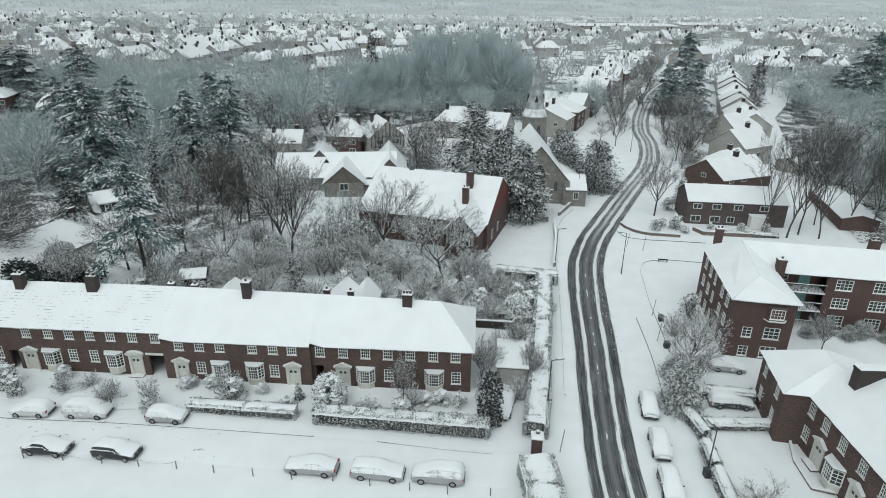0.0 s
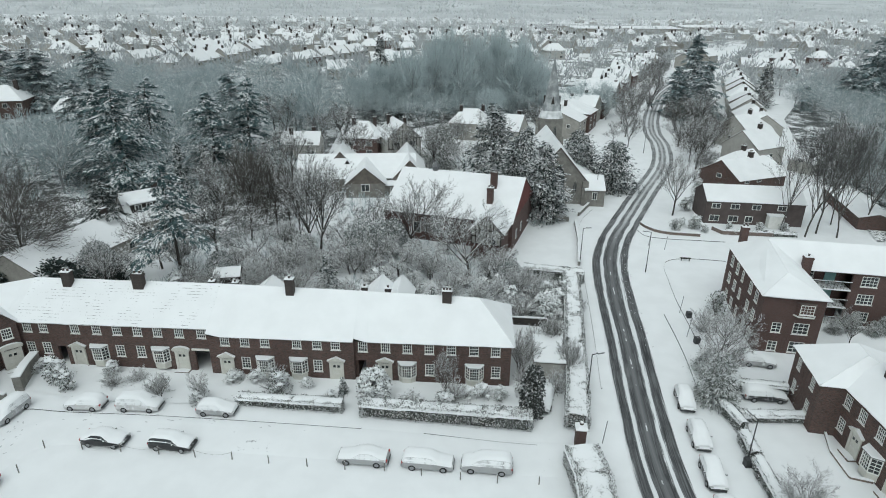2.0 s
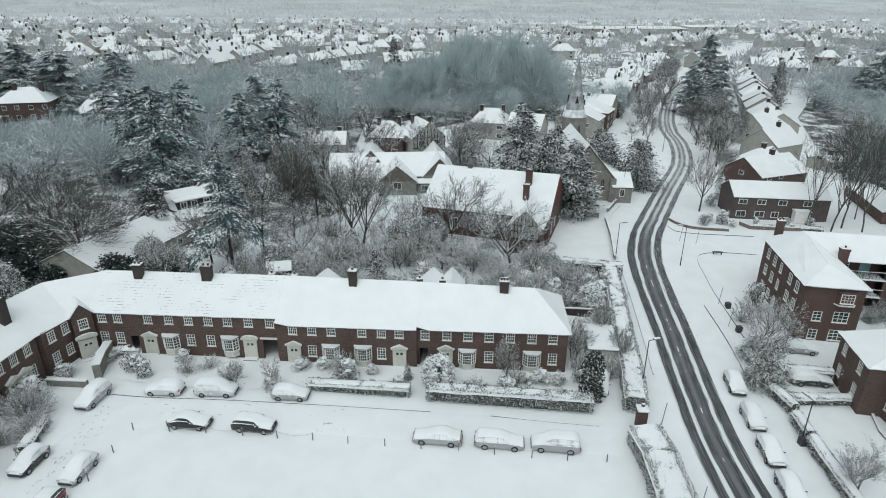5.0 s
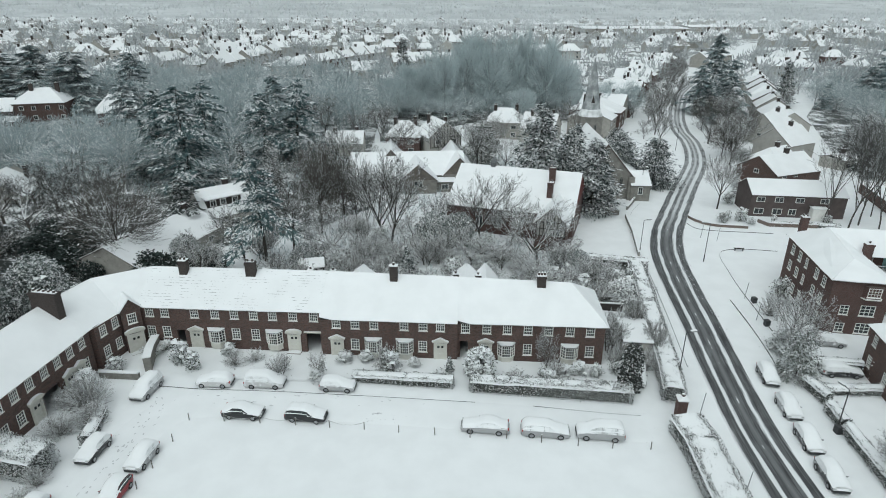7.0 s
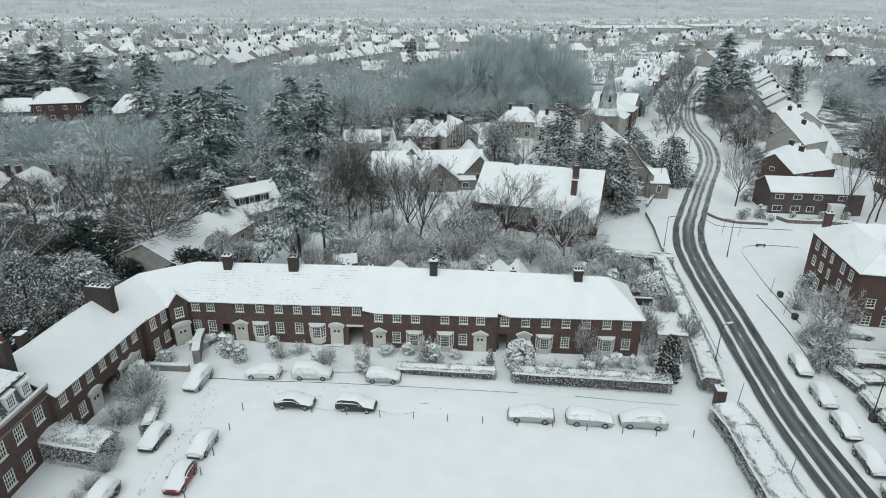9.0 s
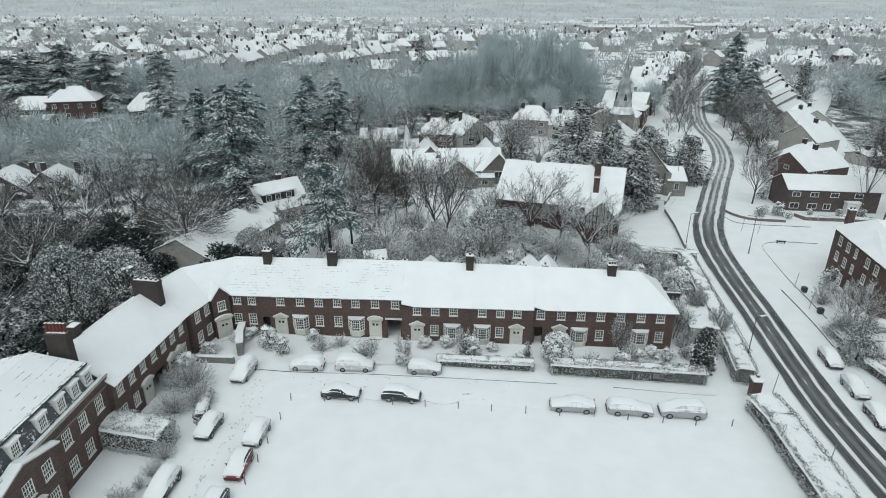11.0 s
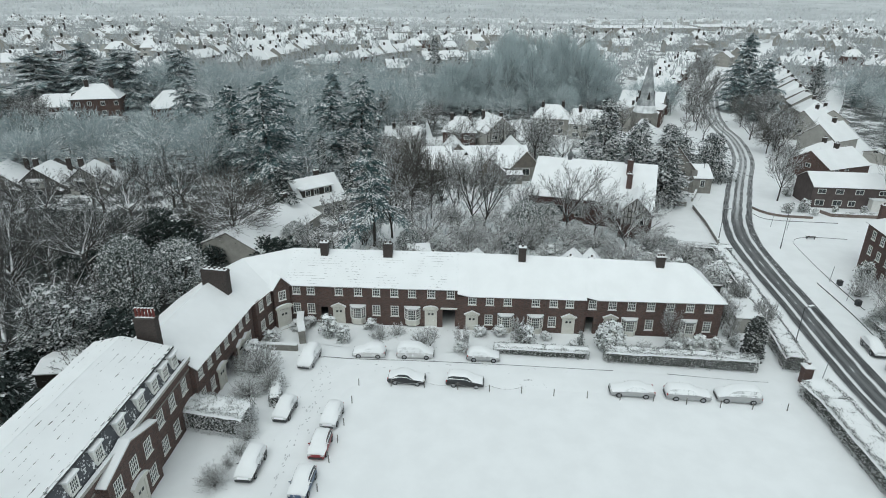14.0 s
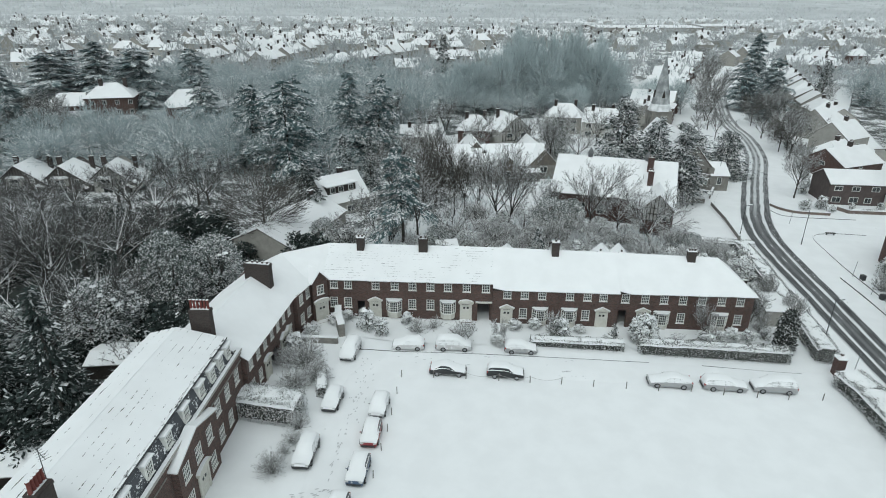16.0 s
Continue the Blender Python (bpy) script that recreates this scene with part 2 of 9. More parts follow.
GALV = surface("galvanised_steel", (0.22, 0.23, 0.235), (0.32, 0.33, 0.33), 0.5, 3.0, metal=0.5)
LEAD = surface("lead", (0.12, 0.125, 0.13), (0.2, 0.205, 0.21), 0.6, 2.0, settled=(0.4, 0.6, 0.2, 3.0))
POT_DARK = surface("sooty_pot", (0.05, 0.04, 0.036), (0.09, 0.07, 0.062), 0.85, 3.0, settled=(0.7, 0.9, 0.2, 4.0))
POT = surface("clay_pot", (0.11, 0.03, 0.026), (0.17, 0.05, 0.042), 0.85, 3.0, settled=(0.6, 0.8, 0.2, 4.0))
CHIMNEY = brick_mat("chimney_brick", (0.052, 0.038, 0.034), (0.034, 0.027, 0.025), (0.06, 0.055, 0.05))
WALL_STONE = surface("garden_wall", (0.13, 0.10, 0.085), (0.22, 0.18, 0.16), 0.9, 2.0, 10.0, 0.5, settled=(0.6, 0.75, 0.15, 3.0))
GLASS = glass_mat("window_glass")
BARK = surface("snowy_bark", (0.05, 0.047, 0.042), (0.10, 0.094, 0.085), 0.95, 3.0, 20.0, 0.4, settled=(0.15, 0.65, 0.35, 3.0))
LIMB = surface("dark_limbs", (0.035, 0.032, 0.029), (0.075, 0.069, 0.062), 0.95, 3.0, 20.0, 0.4, settled=(0.35, 0.7, 0.25, 2.0))
YEW = surface("flecked_yew", (0.03, 0.036, 0.034), (0.065, 0.074, 0.068), 0.85, 0.8, 12.0, 0.0, settled=(0.62, 1.0, 0.7, 3.5), island=0.4)
# Bark of the far woods, its greys lifted to stand in for haze.
BARK_FROST_HAZE = surface("frosted_bark", (0.17, 0.18, 0.18), (0.28, 0.29, 0.29), 0.95, 3.0, 20.0, 0.4, settled=(0.15, 0.65, 0.35, 3.0))
TWIG = surface("frosted_twigs", (0.085, 0.084, 0.08), (0.15, 0.147, 0.14), 0.95, 0.8, 20.0, 0.0, settled=(0.1, 0.7, 0.3, 0.5, 0.75))
TWIG_SNOWY = surface("snowy_grey_twigs", (0.13, 0.13, 0.125), (0.22, 0.218, 0.21), 0.95, 0.8, 20.0, 0.0, settled=(-0.1, 0.6, 0.3, 0.6, 0.7))
TWIG_DARK = surface("dark_twigs", (0.050, 0.052, 0.050), (0.092, 0.093, 0.09), 0.95, 0.8, 20.0, 0.0, settled=(0.7, 1.25, 0.35, 0.4, 0.7))
TWIG_BROWN = surface("brown_twigs", (0.070, 0.066, 0.060), (0.118, 0.111, 0.101), 0.95, 0.8, 20.0, 0.0, settled=(0.6, 1.15, 0.3, 0.4, 0.6))
NEEDLE = surface("snowy_needles", (0.056, 0.098, 0.103), (0.104, 0.162, 0.168), 0.85, 0.5, 12.0, 0.0, settled=(0.85, 1.25, 0.8, 0.45, 0.2), island=0.35)
NEEDLE_FLECK = surface("snow_flecked_needles", (0.022, 0.036, 0.034), (0.048, 0.066, 0.062), 0.85, 0.7, 12.0, 0.0, settled=(0.76, 1.02, 0.7, 4.5), island=0.4)
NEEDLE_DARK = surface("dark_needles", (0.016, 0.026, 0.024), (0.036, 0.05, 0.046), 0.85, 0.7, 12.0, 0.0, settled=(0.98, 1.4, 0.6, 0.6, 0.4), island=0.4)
LEAF = surface("snowy_leaves", (0.032, 0.05, 0.043), (0.068, 0.09, 0.077), 0.8, 0.8, 12.0, 0.0, settled=(0.55, 1.0, 0.9, 0.7, 0.5), island=0.35)
EVER_LEAF = surface("snow_speckled_leaves", (0.085, 0.108, 0.100), (0.15, 0.178, 0.165), 0.8, 0.8, 12.0, 0.0, settled=(0.15, 0.8, 0.9, 2.5, 0.3), island=0.35)
HEDGE_WHITE = surface("snow_crusted_hedge", (0.10, 0.112, 0.104), (0.17, 0.182, 0.17), 0.9, 1.0, 12.0, 0.0, settled=(-0.2, 0.5, 0.40, 2.5, 0.3), island=0.35)
HEDGE_CORE = surface("hedge_stems", (0.042, 0.048, 0.043), (0.085, 0.092, 0.083), 0.95, 2.0, 14.0, 0.6)
HEDGE = surface("snowy_hedge", (0.070, 0.078, 0.071), (0.125, 0.134, 0.122), 0.9, 1.0, 12.0, 0.0, settled=(0.20, 0.80, 0.40, 2.5, 0.32), island=0.35)
# Far conifers: haze is put into this paler blue-grey needle colour.
NEEDLE_FROST_HAZE = surface("frosted_needles", (0.125, 0.176, 0.184), (0.20, 0.26, 0.27), 0.85, 0.3, 8.0, 0.0, settled=(0.80, 1.25, 0.7, 0.3, 0.2), island=0.3)
TWIG_WHITE = surface("snow_laden_twigs", (0.19, 0.187, 0.178), (0.28, 0.276, 0.266), 0.95, 0.8, 20.0, 0.0, settled=(-0.15, 0.42, 0.5, 2.0))
# Both far-wood twig colours carry haze: paler and bluer than bare wood.
TWIG_FROST_HAZE = surface("frosted_wood", (0.29, 0.348, 0.358), (0.42, 0.482, 0.492), 0.95, 0.15, 2.0, 0.0, settled=(0.25, 0.9, 0.5, 0.6))
TWIG_DUSK_HAZE = surface("hazed_grey_wood", (0.35, 0.41, 0.42), (0.50, 0.565, 0.575), 0.95, 0.1, 2.0, 0.0, settled=(0.4, 1.05, 0.5, 0.4))
FLUFF = surface("snow_dusted_foliage", (0.085, 0.10, 0.088), (0.16, 0.175, 0.155), 0.85, 0.8, 12.0, 0.0, settled=(0.58, 1.08, 0.7, 2.2), island=0.3)
LEAF_WHITE = surface("snow_heaped_leaves", (0.035, 0.048, 0.036), (0.07, 0.085, 0.062), 0.8, 0.8, 12.0, 0.0, settled=(0.0, 0.42, 0.5, 3.0), island=0.35)

# ---- building blocks ----
class Mesh:
    """Collects faces with material slots for one mesh."""

    def __init__(self):
        self.v, self.f, self.m = [], [], []

    def face(self, pts, slot=0):
        n = len(self.v)
        self.v.extend(tuple(p) for p in pts)
        self.f.append(tuple(range(n, n + len(pts))))
        self.m.append(slot)

    def box(self, x0, y0, z0, x1, y1, z1, slot=0, top=None):
        n = len(self.v)
        self.v += [(x0, y0, z0), (x1, y0, z0), (x1, y1, z0), (x0, y1, z0), (x0, y0, z1), (x1, y0, z1), (x1, y1, z1), (x0, y1, z1)]
        for q in ((3, 2, 1, 0), (4, 5, 6, 7), (0, 1, 5, 4), (1, 2, 6, 5), (2, 3, 7, 6), (3, 0, 4, 7)):
            self.f.append(tuple(n + i for i in q))
            self.m.append(slot)
        if top is not None:
            self.m[-5] = top

    def prism(self, ring, z0, z1, slot=0, top=None, inset=0.0):
        """An upright prism on a counter-clockwise ring of (x, y)."""
        n, k = len(self.v), len(ring)
        cx, cy = sum(p[0] for p in ring) / k, sum(p[1] for p in ring) / k
        self.v += [(x, y, z0) for x, y in ring]
        self.v += [(x + (cx - x) * inset, y + (cy - y) * inset, z1) for x, y in ring]
        for i in range(k):
            j = (i + 1) % k
            self.f.append((n + i, n + j, n + k + j, n + k + i))
            self.m.append(slot)
        self.f.append(tuple(n + k + i for i in range(k)))
        self.m.append(slot if top is None else top)
        self.f.append(tuple(n + k - 1 - i for i in range(k)))
        self.m.append(slot)

    def tube(self, a, b, ra, rb, sides=5, slot=0, cap=False):
        a, b = Vector(a), Vector(b)
        d = b - a
        if d.length < 1e-6:
            return
        q = d.to_track_quat("Z", "Y")
        n = len(self.v)
        for c, r in ((a, ra), (b, rb)):
            for i in range(sides):
                w = 2 * math.pi * i / sides
                self.v.append(tuple(c + q @ Vector((r * math.cos(w), r * math.sin(w), 0))))
        for i in range(sides):
            j = (i + 1) % sides
            self.f.append((n + i, n + j, n + sides + j, n + sides + i))
            self.m.append(slot)
        if cap:
            self.f.append(tuple(n + sides + i for i in range(sides)))
            self.m.append(slot)
            self.f.append(tuple(n + sides - 1 - i for i in range(sides)))
            self.m.append(slot)

    def data(self, name, mats, smooth=False):
        me = bpy.data.meshes.new(name)
        me.from_pydata(self.v, [], self.f)
        for mt in mats if isinstance(mats, (list, tuple)) else [mats]:
            me.materials.append(mt)
        me.polygons.foreach_set("material_index", self.m)
        if smooth:
            me.polygons.foreach_set("use_smooth", [True] * len(self.f))
        me.update()
        return me


def part(name, mesh, mats, parent, label="", at=None, smooth=False):
    """One mesh object under a thing or a part."""
    me = mesh.data(name, mats, smooth) if isinstance(mesh, Mesh) else mesh
    ob = new(name, me)
    ob.parent = parent
    if at is not None:
        ob.matrix_local = at
    return tagged(ob, label)


def thing(name, label, category, at=None, group="", kind=""):
    ob = new(name)
    ob.empty_display_size = 0.2
    if at is not None:
        ob.matrix_world = at
    return tagged(ob, label, category, group, kind)


def ground_z(x, y):
    """The lie of the land: nearly flat, a little higher by the terrace's far wing, rising beyond the church."""
    z = min(0.45, max(-0.4, -0.0105 * (x + 5)))
    if y > 150:
        z += 0.05 * (min(y, 400) - 150) + 0.004 * (max(y, 400) - 400)
    if y > 1300:
        z += 0.030 * (min(y, 4000) - 1300)
    return z


def wall_panel(me, x0, x1, z0, z1, y0, y1, holes, slot=0):
    """A wall from y0 (outside) to y1 with rectangular openings (x0, x1, z0, z1) right through it."""
    cuts = sorted({x0, x1, *[h[0] for h in holes], *[h[1] for h in holes]})
    cuts = [c for c in cuts if x0 <= c <= x1]
    for a, b in zip(cuts, cuts[1:]):
        if b - a < 1e-4:
            continue
        mid = (a + b) / 2
        spans = sorted((h[2], h[3]) for h in holes if h[0] < mid < h[1])
        z = z0
        for lo, hi in spans:
            if lo > z:
                me.box(a, y0, z, b, y1, lo, slot)
            z = max(z, hi)
        if z < z1:
            me.box(a, y0, z, b, y1, z1, slot)


SASH = {}


def bars(a, b, n, edge, half):
    """Break points of n panes from a to b, and which strips between them are wood."""
    pts, wood = [a, a + edge], [True]
    for i in range(1, n):
        c = a + edge + (b - a - 2 * edge) * i / n
        pts += [c - half, c + half]
        wood += [False, True]
    return pts + [b - edge, b], wood + [False, True]


def lattice(me, us, zs, ub, zb, where):
    """One connected glazing lattice; where(u, z, back) gives the place of each corner."""
    n0, nz = len(me.v), len(zs)
    for u in us:
        for z in zs:
            me.v += [tuple(where(u, z, 0)), tuple(where(u, z, 1))]

    def k(i, j, back):
        return n0 + 2 * (i * nz + j) + back

    def solid(i, j):
        return 0 <= i < len(ub) and 0 <= j < len(zb) and (ub[i] or zb[j])
    for i in range(len(ub)):
        for j in range(len(zb)):
            if not solid(i, j):
                continue
            q = [(i, j), (i + 1, j), (i + 1, j + 1), (i, j + 1)]
            fs = [[k(x, y, 0) for x, y in q], [k(x, y, 1) for x, y in q[::-1]]]
            for (di, dj), e in zip(((0, -1), (1, 0), (0, 1), (-1, 0)), range(4)):
                if not solid(i + di, j + dj):
                    a, c = q[e], q[(e + 1) % 4]
                    fs.append([k(*a, 1), k(*c, 1), k(*c, 0), k(*a, 0)])
            for f in fs:
                me.f.append(tuple(f))
                me.m.append(0)


def sash(w, h, cols, rows, key):
    """A white glazed window: frame with bars, pane, curtain, projecting sill. Origin at the sill's middle, outside at y = 0."""
    if key in SASH:
        return SASH[key]
    fr = Mesh()
    us, ub = bars(-w / 2, w / 2, cols, 0.085, 0.021)
    zs, zb = bars(0, h, rows, 0.085, 0.023)
    lattice(fr, us, zs, ub, zb, lambda u, z, back: (u, 0.09 if back else 0.015, z))
    pane = Mesh()
    pane.box(-w / 2 + 0.03, 0.055, 0.03, w / 2 - 0.03, 0.063, h - 0.03)
    sill = Mesh()
    sill.box(-w / 2 - 0.06, -0.06, -0.07, w / 2 + 0.06, 0.08, -0.004)
    SASH[key] = (fr.data("frame", WHITE), pane.data("pane", GLASS), sill.data("sill", WHITE))
    return SASH[key]


def put_window(parent, m, w=0.95, h=1.3, cols=3, rows=4, label=""):
    fr, pane, sill = sash(w, h, cols, rows, (w, h, cols, rows))
    ob = part("window", fr, None, parent, label, m)
    part("pane", pane, None, ob)
    part("sill", sill, None, ob)
    return ob


def snow_sheet(me, quad, thick=0.09, nx=24, ny=8, slot=0, rough=0.03, seed=0, edge=0.05):
    """An uneven blanket on a sloping quad a, b, c, d (counter-clockwise from above, a-b along the eave)."""
    a, b, c, d = (Vector(p) for p in quad)
    nrm = (b - a).cross(d - a).normalized()
    n = len(me.v)
    for j in range(ny + 1):
        for i in range(nx + 1):
            s, t = i / nx, j / ny
            p = (a * (1 - s) + b * s) * (1 - t) + (d * (1 - s) + c * s) * t
            w = noise.noise((p.x * 0.7 + seed, p.y * 0.7, p.z * 0.7)) + 0.5 * noise.noise((p.x * 2.1, p.y * 2.1 + seed, 3.0))
            if j == 0:
                p = p + (a - d).normalized() * (edge * (0.5 + noise.noise((p.x * 1.7, p.y * 1.7, seed + 9.0))))
            me.v.append(tuple(p + nrm * (thick + rough * w)))
    w = nx + 1
    for j in range(ny):
        for i in range(nx):
            k = n + j * w + i
            me.f.append((k, k + 1, k + w + 1, k + w))
            me.m.append(slot)
    # the rim down to the tiles
    rim = [n + i for i in range(w)] + [n + j * w + nx for j in range(1, ny + 1)] + [n + ny * w + i for i in range(nx - 1, -1, -1)] + [n + j * w for j in range(ny - 1, 0, -1)]
    k0 = len(me.v)
    for r in rim:
        me.v.append(me.v[r])
        me.v.append(tuple(Vector(me.v[r]) - nrm * (thick + 0.04)))
    for i in range(len(rim)):
        j = (i + 1) % len(rim)
        me.f.append((k0 + 2 * j, k0 + 2 * i, k0 + 2 * i + 1, k0 + 2 * j + 1))
        me.m.append(slot)


def roof_planes(x0, x1, y0, y1, eave, ridge, hip0=0.0, hip1=0.0, over=0.3, verge=0.12):
    """The slopes of a roof with its ridge along x: quads (a, b, c, d), a-b along the eave. hip: how far the ridge stops short of an end."""
    ym = (y0 + y1) / 2
    k = (ridge - eave) / (ym - y0)
    ze = eave - over * k
    X0, X1, Y0, Y1 = x0 - (over if hip0 else verge), x1 + (over if hip1 else verge), y0 - over, y1 + over
    r0, r1 = (x0 + hip0, ym, ridge), (x1 - hip1, ym, ridge)
    if not hip0:
        r0 = (X0, ym, ridge)
    if not hip1:
        r1 = (X1, ym, ridge)
    out = [[(X0, Y0, ze), (X1, Y0, ze), r1, r0], [(X1, Y1, ze), (X0, Y1, ze), r0, r1]]
    if hip0:
        out.append([(X0, Y1, ze), (X0, Y0, ze), r0, r0])
    if hip1:
        out.append([(X1, Y0, ze), (X1, Y1, ze), r1, r1])
    return out


def roof_slab(me, planes, thick=0.14, slot=0):
    for q in planes:
        pts = [Vector(p) for p in q]
        if (pts[2] - pts[3]).length < 1e-5:
            pts = pts[:3]
        nrm = (pts[1] - pts[0]).cross(pts[-1] - pts[0]).normalized()
        low = [p - nrm * thick for p in pts]
        me.face(pts, slot)
        me.face(low[::-1], slot)
        for i in range(len(pts)):
            j = (i + 1) % len(pts)
            me.face([pts[j], pts[i], low[i], low[j]], slot)


def add_roof(house, planes, snow=None, detail=1.0, seed=0, rough=0.03):
    tiles = Mesh()
    roof_slab(tiles, planes)
    roof = part("roof", tiles, TILE, house)
    sh = Mesh()
    for i, q in enumerate(planes):
        n = max(2, int((Vector(q[1]) - Vector(q[0])).length * detail))
        snow_sheet(sh, q, 0.08, n, max(2, int(6 * detail)), seed=seed + i * 7, rough=rough)
    part("snow", sh, snow or SNOW_ROOF, roof, smooth=True)
    return roof


def chimney(house, x, y, z0, z1, w=0.9, d=0.6, pots=2, tall=0.0, brick=None, turn=0.0, pot=None):
    me = Mesh()
    me.box(-w / 2, -d / 2, 0, w / 2, d / 2, z1 - z0 - 0.3)
    me.box(-w / 2 - 0.05, -d / 2 - 0.05, z1 - z0 - 0.3, w / 2 + 0.05, d / 2 + 0.05, z1 - z0 - 0.12)
    me.box(-w / 2 - 0.02, -d / 2 - 0.02, z1 - z0 - 0.12, w / 2 + 0.02, d / 2 + 0.02, z1 - z0)
    ob = part("chimney", me, brick or CHIMNEY, house, at=pose(x, y, z0, 0, 0, turn))
    cap = Mesh()
    cw, cd = (w / 2 + 0.06, d / 2 + 0.06) if w < 1.1 else (w / 2 - 0.08, d / 2 - 0.22)
    cap.prism([(-cw, -cd), (cw, -cd), (cw, cd), (-cw, cd)], z1 - z0, z1 - z0 + 0.08, inset=0.08)
    part("snow_cap", cap, SNOW_ROOF, ob)
    for i in range(pots):
        p = Mesh()
        h = tall or 0.3
        px = (i + 0.5) / pots * w - w / 2
        p.tube((px, 0, z1 - z0 + 0.05), (px, 0, z1 - z0 + 0.05 + h), 0.13, 0.105, 8, cap=True)
        p.tube((px, 0, z1 - z0 + h - 0.02), (px, 0, z1 - z0 + 0.08 + h), 0.14, 0.14, 8, cap=True)
        part("chimney_pot", p, pot or POT_DARK, ob)
    return ob

# ---- ground, roads, pavements ----
def spread(lo, hi, near, grow):
    """Coordinates at an even step near the place, widening outwards."""
    out, x, s = [], lo, near
    while x < hi:
        out.append(x)
        x += near
    out.append(hi)
    left, right = [lo], [hi]
    while abs(left[-1]) < 4200:
        s *= grow
        left.append(left[-1] - s)
        right.append(right[-1] + s)
    return sorted(set(left[1:] + out + right[1:]))


def make_ground():
    me = Mesh()
    xs, ys = spread(-150, 150, 3.0, 1.25), spread(-60, 330, 3.0, 1.25)
    for y in ys:
        for x in xs:
            bumpy = 0.05 * noise.noise((x * 0.06, y * 0.06, 0)) if y < 60 else 0.25 * noise.noise((x * 0.03, y * 0.03, 0))
            me.v.append((x, y, ground_z(x, y) - 0.05 + bumpy * 0.5))
    w = len(xs)
    for j in range(len(ys) - 1):
        for i in range(w - 1):
            k = j * w + i
            me.f.append((k, k + 1, k + w + 1, k + w))
            me.m.append(0)
    ob = new("ground", me.data("ground", SNOW, True))
    tagged(ob, "snow-covered open ground reaching to the horizon", "ground", kind="structure")


make_ground()


def smooth_line(pts, step=1.5):
    """Points along a Catmull-Rom curve through pts (x, y)."""
    P = [Vector((x, y, 0)) for x, y in pts]
    P = [P[0] * 2 - P[1]] + P + [P[-1] * 2 - P[-2]]
    out = []
    for i in range(1, len(P) - 2):
        a, b, c, d = P[i - 1:i + 3]
        n = max(1, int((c - b).length / step))
        for k in range(n):
            t = k / n
            out.append(0.5 * ((2 * b) + (c - a) * t + (2 * a - 5 * b + 4 * c - d) * t * t + (3 * b - a - 3 * c + d) * t ** 3))
    out.append(P[-2])
    return out


def ribbon(line, left, right, lift, across=1, wobble=0.0, sink=0.0, narrow=None):
    """A sheet along a line between two offsets (to the line's left is negative), with U across and V along. narrow(y): the share of each half-width that is left there."""
    me, uv = Mesh(), []
    run = 0.0
    rows = []
    for i, p in enumerate(line):
        d = (line[min(i + 1, len(line) - 1)] - line[max(i - 1, 0)]).normalized()
        s = Vector((d.y, -d.x, 0))
        if i:
            run += (p - line[i - 1]).length
        row = []
        for k in range(across + 1):
            o = left + (right - left) * k / across
            if wobble and k in (0, across):
                o += wobble * noise.noise((p.x * 0.35, p.y * 0.35, 5.0 * k))
            q = p + s * (o * narrow(p.y)[0 if o < 0 else 1] if narrow else o)
            row.append(len(me.v))
            me.v.append((q.x, q.y, ground_z(q.x, q.y) + lift - (sink if k in (0, across) else 0)))
            uv.append((o, run))
        rows.append(row)
    for a, b in zip(rows, rows[1:]):
        for k in range(across):
            me.f.append((a[k], a[k + 1], b[k + 1], b[k]))
            me.m.append(0)
    return me, uv


def sheet(name, me, uv, mat_, label, category):
    data = me.data(name, mat_, True)
    if uv:
        layer = data.uv_layers.new(name="UVMap")
        for lp in data.loops:
            layer.data[lp.index].uv = uv[lp.vertex_index]
    ob = new(name, data)
    return tagged(ob, label, category, kind="structure")


ROAD_LINE = smooth_line([(13.2, -60), (14.2, -20), (14.6, 10), (15.6, 34), (17.4, 46), (20.2, 60), (24.2, 80), (28.4, 92), (34.2, 103.5), (45, 123.5), (54, 139.5), (60, 153), (64.4, 167), (67.2, 181), (73.5, 200), (82, 220), (92, 242), (102, 259), (114, 277), (130, 300), (165, 345), (215, 400)])


def cleared(y):
    """How much of the road's two halves the traffic keeps clear."""
    f = min(1.0, max(0.0, (y - 40) / 42))
    return 0.78 + 0.22 * f, 0.88 + 0.12 * f


sheet("road", *ribbon(ROAD_LINE, -2.75, 2.75, 0.03, 12, 0.15, 0.0, cleared), ROAD, "wet asphalt road with slushy snow between dark wheel tracks", "road")
SIDE_LINE = smooth_line([(33.0, 92.6), (38, 90.6), (46, 89.6), (60, 87.4), (80, 84), (120, 78)])
sheet("side_road", *ribbon(SIDE_LINE, -2.0, 2.0, 0.012, 8, 0.2, 0.14), TRODDEN, "side road under rutted snow", "road")
CLOSE_LINE = smooth_line([(11.5, 39.6), (8.5, 39.6), (3.0, 39.9), (-10, 41.6), (-25, 43.2), (-37, 44.0), (-41.2, 42.0), (-42.6, 37), (-43.3, 30), (-44.5, 18), (-46, 0), (-46, -30)])
sheet("lane", *ribbon(CLOSE_LINE, -2.6, 2.6, 0.0, 8, 0.3, 0.14), TRODDEN, "lane round the green under trodden snow", "lane")


